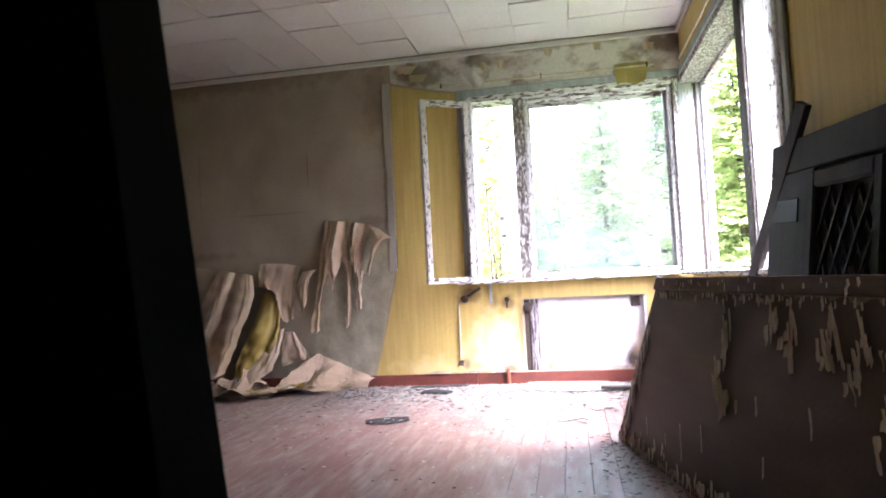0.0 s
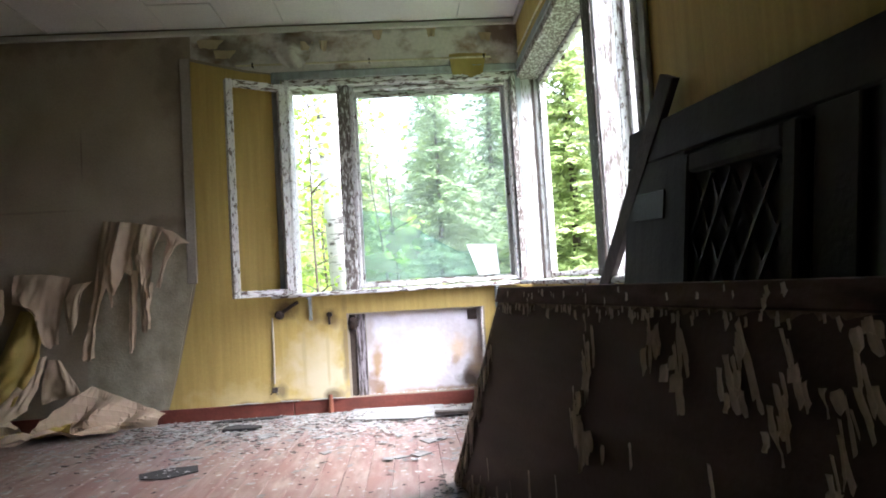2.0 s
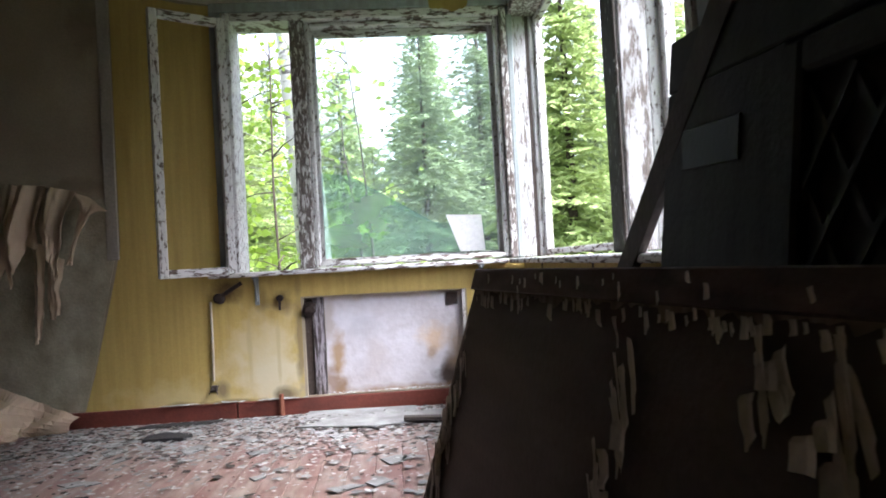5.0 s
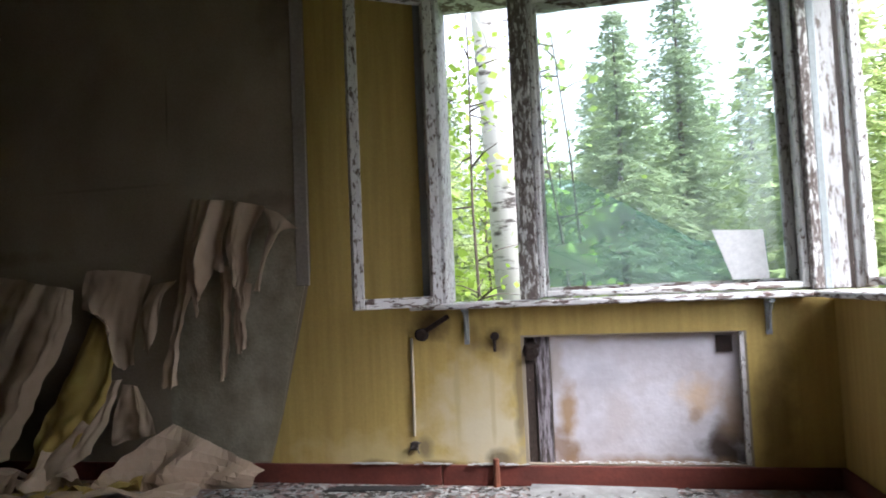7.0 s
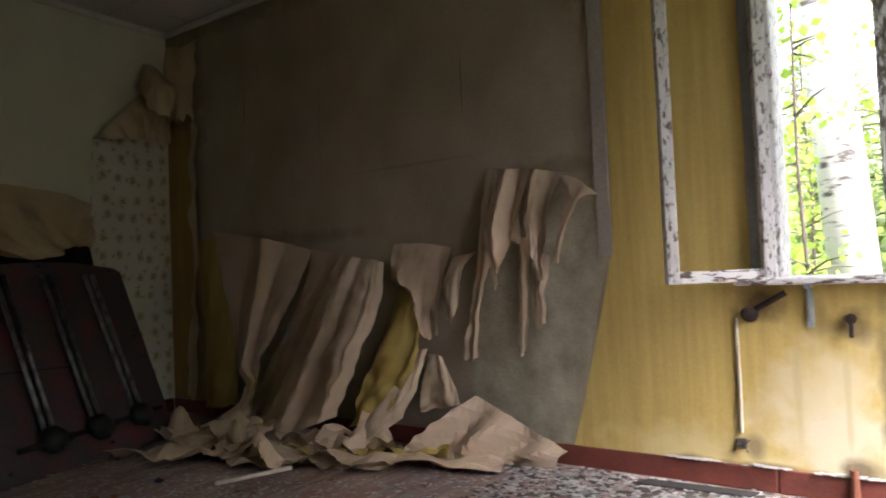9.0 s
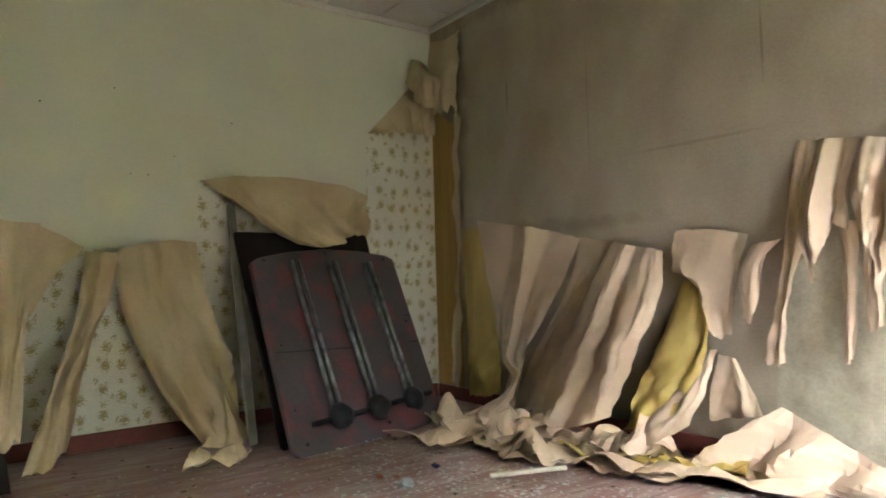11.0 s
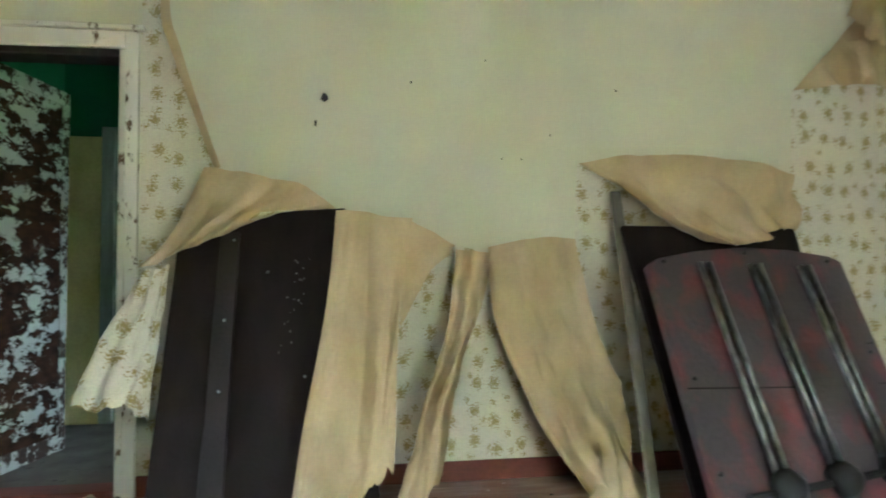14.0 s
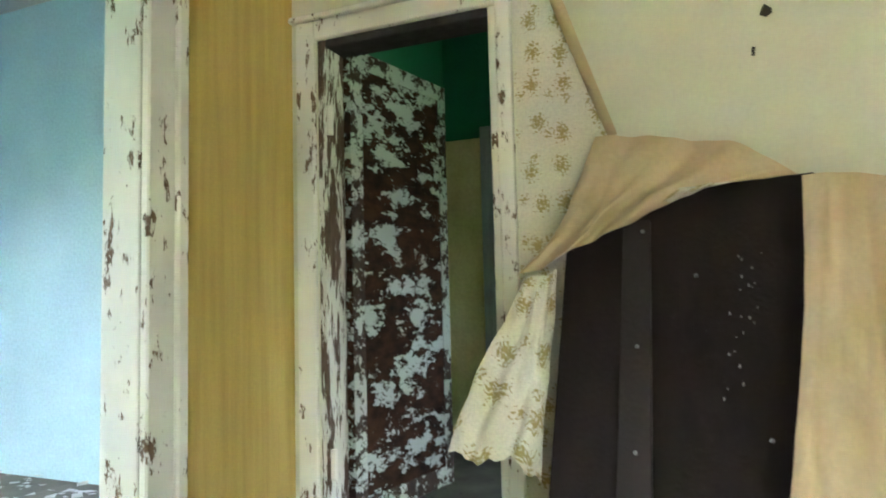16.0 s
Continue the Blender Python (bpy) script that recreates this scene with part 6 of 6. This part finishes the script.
part("leaning_leaf_edge", finish(bm, 0.003), SHADED_BLACK, d3, "edge of a dark door hanging askew")
d4 = thing("door_4", (0, 0, 0), "cream painted door in the green room", "door", kind="structure")
slab("leaf", (-6.0, 0.952, -0.02), (-5.96, 1.22, 2.0), PALE_DOOR, d4, bevel=0.004)
slab("casing", (-6.0, 1.222, -0.02), (-5.95, 1.31, 2.07), GREYBLUE, d4, bevel=0.004)

# ---- litter on the floor ----
tagged(slab("glass_plate", (-0.32, -0.12, 0), (0.32, 0.12, 0.006), SLATE, None, bevel=0.001), "large dusty grey plate of glass on the floor", "glass plate")
bpy.data.objects["glass_plate"].matrix_world = pose(0.62, 5.70, 0.006, 2, 0, -3)
def shard_plate(name, pts, z, material, label, category, thick=0.005):
    bm = bmesh.new()
    f = bm.faces.new([bm.verts.new((x, y, z)) for x, y in pts])
    ex = bmesh.ops.extrude_face_region(bm, geom=[f])
    for v in (g for g in ex["geom"] if isinstance(g, bmesh.types.BMVert)):
        v.co.z += thick
    return tagged(part(name, finish(bm), material), label, category)


shard_plate("glass_plate", [(0.28, 5.45), (0.50, 5.62), (1.15, 5.66), (1.05, 5.40), (0.72, 5.35)], 0.014, SLATE, "broken dusty glass plate lying by the niche", "glass plate")
shard_plate("felt_scrap", [(-0.62, 4.36), (-0.48, 4.34), (-0.36, 4.44), (-0.40, 4.56), (-0.55, 4.54), (-0.66, 4.46)], 0.004, TAR, "flat scrap of dark grey roofing felt", "felt scrap", 0.004)
shard_plate("felt_scrap", [(-0.50, 5.38), (-0.28, 5.36), (-0.26, 5.44), (-0.42, 5.52), (-0.50, 5.47)], 0.004, TAR, "bent black piece of felt on the floor", "felt scrap", 0.02)
shard_plate("felt_scrap", [(-0.66, 5.68), (-0.2, 5.72), (-0.18, 5.78), (-0.60, 5.76)], 0.004, TAR, "black strip of felt by the skirting", "felt scrap", 0.012)
slab("fallen_slat", (-0.25, -0.022, 0), (0.25, 0.022, 0.018), GREY_WOOD).matrix_world = pose(1.12, 5.38, 0.02, 3, 2, -4)
tagged(bpy.data.objects["fallen_slat"], "short grey wooden slat lying on the litter", "slat")
for i in range(40):
    x, y = random.uniform(-1.2, 1.0), NORTH - 0.15 - abs(random.gauss(0.3, 0.75))
    r = random.uniform(0.03, 0.085)
    shard_plate("glass_shard", [(x + r * math.cos(a) * random.uniform(0.5, 1.2), y + r * math.sin(a) * random.uniform(0.5, 1.2)) for a in (0.2, 1.6, 2.9, 4.4)], 0.003, SLATE, "small dusty piece of glass on the floor", "glass shard", 0.004)["group"] = "broken glass"


def chips(name, count, where, size, material, label, seed):
    """Small flat bits strewn about, as one object."""
    rng = random.Random(seed)
    vs, fs = [], []
    for _ in range(count):
        x, y = where(rng)
        r, a, z = size * rng.uniform(0.3, 1.0) ** 1.5 + 0.003, rng.uniform(0, 6.28), rng.uniform(0.001, 0.006)
        k = len(vs)
        nn = rng.choice((3, 4, 4))
        tilt = rng.uniform(-0.3, 0.3)
        for i in range(nn):
            b = a + 6.283 * i / nn + rng.uniform(-0.4, 0.4)
            q = r * rng.uniform(0.5, 1.1)
            vs.append((x + q * math.cos(b), y + q * math.sin(b), z + 0.004 + q * math.cos(b) * tilt * 0.6 + abs(q * tilt) * 0.6))
        fs.append(tuple(range(k, k + nn)))
    me = bpy.data.meshes.new(name)
    me.from_pydata(vs, [], fs)
    me.materials.append(material)
    return tagged(new(name, me), label, "debris", "", "stuff")


def near_window(r):
    return r.uniform(-1.6, 1.5), NORTH - 0.05 - abs(r.gauss(0, 0.75)) - 0.02


def all_over(r):
    return r.uniform(WEST + 0.1, 1.4), r.uniform(1.2, NORTH - 0.05)


chips("paint_chips", 2600, near_window, 0.018, CHIP_WHITE, "pale paint chips strewn below the window", 1)
chips("glass_crumbs", 900, near_window, 0.036, SLATE, "grey bits of plaster and glass below the window", 2)
chips("paint_chips_floor", 800, all_over, 0.012, CHIP_WHITE, "scattered pale paint chips on the floor", 3)
def under_window(r):
    return r.uniform(-1.2, 1.1), NORTH - 0.06 - abs(r.gauss(0, 0.45))


chips("plaster_rubble", 1500, under_window, 0.03, GREY_WOOD, "grey and brown rubble below the window", 9)
chips("pale_rubble", 1200, under_window, 0.026, CHIP_WHITE, "pale plaster crumbs below the window", 10)
chips("ledge_chips", 160, lambda r: (r.uniform(0.43, 1.25), r.uniform(NORTH - 0.018, NORTH + 0.03)), 0.014, CHIP_WHITE, "paint chips on the ledge of the niche", 11).location.z = 0.1
chips("skirting_chips", 150, lambda r: (r.choice((-0.48, -0.42, -0.18, 0.12, 0.18)) + r.gauss(0, 0.05), r.uniform(NORTH - 0.03, NORTH - 0.012)), 0.022, CHIP_WHITE, "crumbled plaster on top of the skirting", 13).location.z = 0.093
chips("sill_chips", 260, lambda r: (r.uniform(NW_L, 1.5), r.uniform(NORTH - 0.09, NORTH + 0.015)), 0.013, CHIP_WHITE, "paint chips on the window sill", 12).location.z = SILL
chips("dark_crumbs", 900, all_over, 0.016, TAR, "scattered dark crumbs on the floor", 4)
chips("board_litter", 500, lambda r: (0.82 + r.uniform(-0.15, 0.35) + 0.12, 3.9 - abs(r.gauss(0, 0.7)) + 0.15), 0.018, GREY_WOOD, "splinters and chips at the foot of the board", 5)
chips("corner_litter", 1500, lambda r: (r.uniform(-3.3, -1.6), r.gauss(4.75, 0.3)), 0.014, CHIP_WHITE, "pale chips in front of the torn paper", 6)
chips("west_litter", 1200, lambda r: (r.uniform(-3.5, -1.2), r.uniform(3.2, 5.2)), 0.010, CHIP_WHITE, "fine pale chips and dust on the boards", 14)
chips("door_litter", 260, lambda r: (r.gauss(-4.0, 0.12), r.uniform(1.15, 2.1)), 0.020, GREY_WOOD, "grey bits by the threshold", 15)
chips("blue_room_litter", 900, lambda r: (r.uniform(-4.5, -1.6), r.uniform(-1.5, 0.8)), 0.05, CHIP_WHITE, "white plaster litter on the floor", 7)
chips("green_room_litter", 500, lambda r: (r.uniform(-5.9, -4.4), r.uniform(1.1, 4.5)), 0.02, GREY_WOOD, "grey litter on the floor of the green room", 8)

def crumb(name, at, size, colour, label, category, seed):
    """A small crumpled bit on the floor."""
    bm = bmesh.new()
    bmesh.ops.create_icosphere(bm, subdivisions=2, radius=1.0)
    for v in bm.verts:
        k = 1 + 0.6 * noise.noise(v.co * 1.7 + Vector((seed, 0, 0)))
        v.co = Vector((v.co.x * size[0] * k, v.co.y * size[1] * k, max(0, (v.co.z + 0.6) * size[2] * k)))
    o = tagged(part(name, bm, mat(name + "_surface", colour, 0.5, None, (30, 30, 30), 0.9, 0.1)), label, category)
    o.location = (*at, 0.003)


crumb("plastic_wrap", (-2.47, 4.47), (0.05, 0.03, 0.02), (0.42, 0.50, 0.52), "crumpled pale bluish plastic wrap on the floor", "plastic wrap", 2)
crumb("blue_scrap", (-2.63, 4.74), (0.025, 0.014, 0.010), (0.03, 0.04, 0.20), "small dark blue plastic scrap on the floor", "plastic scrap", 5)
crumb("brick_crumb", (-2.66, 4.45), (0.022, 0.015, 0.010), (0.38, 0.14, 0.05), "orange crumb of brick on the floor", "brick crumb", 9)
crumb("brick_crumb", (-2.61, 4.51), (0.016, 0.012, 0.008), (0.36, 0.15, 0.06), "orange crumb of brick on the floor", "brick crumb", 11)

# ---- outdoors ----
GZ = -0.7
structure(slab("ground", (-400, -400, GZ - 0.5), (400, 400, GZ), GRASS), "grassy forest ground", "ground")


def spruce_crown(seed, height, spread, needles, fine=1.0):
    """Drooping whorls of branches made of many small needle sprays."""
    rng = random.Random(seed)
    vs, fs = [], []

    def spray(p, d, ln, w):
        side = d.cross(Vector((0, 0, 1))).normalized() * w
        k = len(vs)
        tip = p + d * ln
        mid = p + d * ln * 0.5
        vs.extend((tuple(p), tuple(mid + side + Vector((0, 0, -0.03))), tuple(tip), tuple(mid - side + Vector((0, 0, -0.03)))))
        fs.append((k, k + 1, k + 2, k + 3))
    z = 0.25
    while z < height:
        k = 1 - z / height
        reach = spread * k ** 0.8 + 0.1
        for i in range(int((9 + 7 * k) / fine)):
            a = rng.uniform(0, 6.283)
            r = reach * rng.uniform(0.6, 1.1)
            steps = max(2, int(r / (0.22 * fine)))
            for j in range(steps):
                q = (j + rng.random()) / steps
                p = Vector((math.cos(a) * r * q, math.sin(a) * r * q, z - 0.45 * r * q * q + 0.18 * r * q ** 3 + rng.uniform(-0.06, 0.06)))
                for s in (-1, 0, 1):
                    b = a + s * rng.uniform(0.5, 1.1)
                    spray(p, Vector((math.cos(b), math.sin(b), rng.uniform(-0.55, 0.1))).normalized(), rng.uniform(0.22, 0.42) * (0.6 + 0.6 * k) * fine, rng.uniform(0.03, 0.065) * fine)
        z += rng.uniform(0.16, 0.26) * (0.7 + 0.5 * k) * fine ** 0.5
    me = bpy.data.meshes.new("crown")
    me.from_pydata(vs, [], fs)
    me.materials.append(needles)
    return me


def spruce(seed, height, spread, needles, fine=1.0):
    t = thing("spruce_tree", (0, 0, GZ), "tall green spruce tree with drooping branches", "tree", "spruces outside")
    bm = bmesh.new()
    tube(bm, [(0, 0, -0.1), (0.03, 0, height * 0.5), (0, 0, height)], [height * 0.014, height * 0.009, 0.01], 8)
    part("trunk", bm, BARK, t)
    o = new("crown", spruce_crown(seed, height, spread, needles, fine))
    o.parent = t
    return t


kinds = [spruce(1, 6.8, 2.0, NEEDLES, 0.75), spruce(2, 6.4, 2.3, NEEDLES_FRESH, 0.75), spruce(3, 4.8, 2.0, NEEDLES_FRESH, 0.75), spruce(4, 8.6, 2.2, NEEDLES, 0.75)]
rng = random.Random(77)
spots = [(1.5, 15.0, 0), (3.0, 17.5, 3), (4.3, 15.5, 2), (-0.6, 21, 1), (-2.6, 17, 1), (5.9, 13.6, 1), (6.2, 19.0, 3), (6.6, 10.4, 1), (8.9, 12.4, 1), (9.8, 8.2, 1), (-5.0, 19, 0), (1.6, 26, 3),
         (10.5, 17, 3), (-3.5, 26, 3), (13, 12, 1), (12.5, 7, 1), (4.4, 25, 3), (8.0, 25, 0), (15, 19, 3), (16, 10, 3), (-9, 20, 3), (7.0, 33, 3), (-1, 34, 3), (0.4, 17.5, 2), (2.0, 20.5, 1), (-1.6, 23, 0), (7.4, 15.6, 2), (11.0, 10.4, 2), (8.2, 19.5, 1), (10.2, 13.8, 1), (12, 21, 3), (-4.4, 22, 1), (5.4, 21.5, 0), (3.4, 22.5, 2), (14.5, 15, 0),
         (-3.4, -11, 1), (-11, -6, 3), (-14, 5, 3),
         # unseen eastern row, added to hold low daylight off the west wall
         (9.2, 4.6, 3), (10.6, 6.3, 3), (11.4, 3.4, 0), (12.6, 5.2, 3), (9.0, 2.2, 0), (14.2, 7.6, 3), (13.6, 2.6, 3), (8.4, 6.5, 1), (15.5, 4.5, 3), (10.5, 0.5, 3)]
for i, (x, y, k) in enumerate(spots):
    m = pose(x, y, GZ, 0, 0, rng.uniform(0, 360)) @ Matrix.Scale(1.1 if y > 20 else 0.96, 4)
    if i < 4:
        kinds[(0, 3, 2, 1)[i]].matrix_world = m
    else:
        copy_thing(kinds[k], m)


def leafy_tree(name, at, stems, height, reach, leaves, leaf, bark, thick, label, seed, tilt=None):
    """A slender tree: tapered stem, thin limbs and many single leaves."""
    rng = random.Random(seed)
    t = thing(name, at, label, "tree")
    bm = bmesh.new()
    vs, fs = [], []
    for s in range(stems):
        lean = Vector((rng.uniform(-0.12, 0.12), rng.uniform(-0.12, 0.12), 1))
        if tilt:
            lean = Vector((*tilt, 1))
        foot = Vector((rng.uniform(-0.2, 0.2), rng.uniform(-0.2, 0.2), 0)) * (stems > 1)
        pts = [foot + lean * (height * q) + Vector((rng.gauss(0, 0.03), rng.gauss(0, 0.03), 0)) for q in (-0.02, 0.25, 0.5, 0.75, 1.0)]
        tube(bm, pts, [thick, thick * 0.85, thick * 0.65, thick * 0.4, 0.006], 10)
        for b in range(int(height * 5)):
            q = rng.uniform(0.22, 1.0)
            p = pts[int(min(3, q * 4))].lerp(pts[int(min(3, q * 4)) + 1], (q * 4) % 1)
            a = rng.uniform(0, 6.283)
            d = Vector((math.cos(a), math.sin(a), rng.uniform(0.0, 0.6))).normalized()
            ln = reach * rng.uniform(0.4, 1.0) * (1.15 - 0.6 * q)
            tube(bm, [p, p + d * ln * 0.5, p + d * ln + Vector((0, 0, -0.12 * ln))], [0.010, 0.006, 0.003], 4)
            for _ in range(int(leaves)):
                c = p + d * ln * rng.uniform(0.25, 1.05) + Vector((rng.gauss(0, 0.09), rng.gauss(0, 0.09), rng.gauss(-0.03, 0.09)))
                sz = leaf * rng.uniform(0.6, 1.2)
                e = Vector((rng.gauss(0, 1), rng.gauss(0, 1), rng.gauss(-0.3, 0.6))).normalized()
                w = e.orthogonal().normalized()
                w = Matrix.Rotation(rng.uniform(0, 6.28), 3, e) @ w * sz * 0.36
                k = len(vs)
                vs.extend((tuple(c), tuple(c + e * sz * 0.45 + w), tuple(c + e * sz), tuple(c + e * sz * 0.45 - w)))
                fs.append((k, k + 1, k + 2, k + 3))
    part("trunk", bm, bark, t, smooth=True)
    me = bpy.data.meshes.new("crown")
    me.from_pydata(vs, [], fs)
    me.materials.append(LEAF)
    o = new("crown", me)
    o.parent = t
    return t


near_spruce = spruce(5, 5.4, 1.45, NEEDLES_FRESH, 0.55)
near_spruce.matrix_world = pose(2.85, 9.2, GZ)
tagged(near_spruce, "young bright green spruce close to the window")
leafy_tree("birch_tree", (0.14, 8.6, GZ), 1, 11.0, 1.3, 9, 0.075, BARK_BIRCH, 0.19, "old birch with white peeling bark", 5, (-0.07, 0.02))
leafy_tree("sapling", (-0.95, 8.8, GZ), 2, 3.9, 0.9, 22, 0.10, BARK, 0.022, "young broad-leaved sapling with bright leaves", 6)
leafy_tree("sapling", (0.62, 8.7, GZ), 2, 3.7, 0.8, 7, 0.10, BARK, 0.02, "young broad-leaved sapling with bright leaves", 7)
leafy_tree("sapling", (-0.12, 7.75, GZ), 1, 4.6, 0.55, 6, 0.085, BARK, 0.016, "thin sapling with bright yellow-green leaves", 10, (-0.02, 0.03))
leafy_tree("sapling", (-1.3, 9.4, GZ), 2, 4.4, 1.0, 20, 0.10, BARK, 0.025, "young broad-leaved sapling with bright leaves", 8)
leafy_tree("sapling", (-0.6, 13.5, GZ), 2, 5.0, 1.1, 20, 0.10, BARK, 0.03, "young broad-leaved sapling with bright leaves", 9)

# ---- floor boards, last ----
bw = 0.117
shared = []
for k in range(4):
    bm = bmesh.new()
    box(bm, (0.0006, 0, -0.03), (bw - 0.0006, NORTH - SOUTH + 0.02, 0))
    finish(bm, 0.001)
    shared.append(mesh_of("floor_board", bm, FLOOR))
x, i = WEST, 0
while x < EAST:
    o = new("floor_board", shared[i % 4])
    o.parent = bpy.data.objects["floor"]
    o.matrix_world = pose(x, SOUTH - 0.01, random.uniform(-0.0015, 0.0))
    x += bw
    i += 1
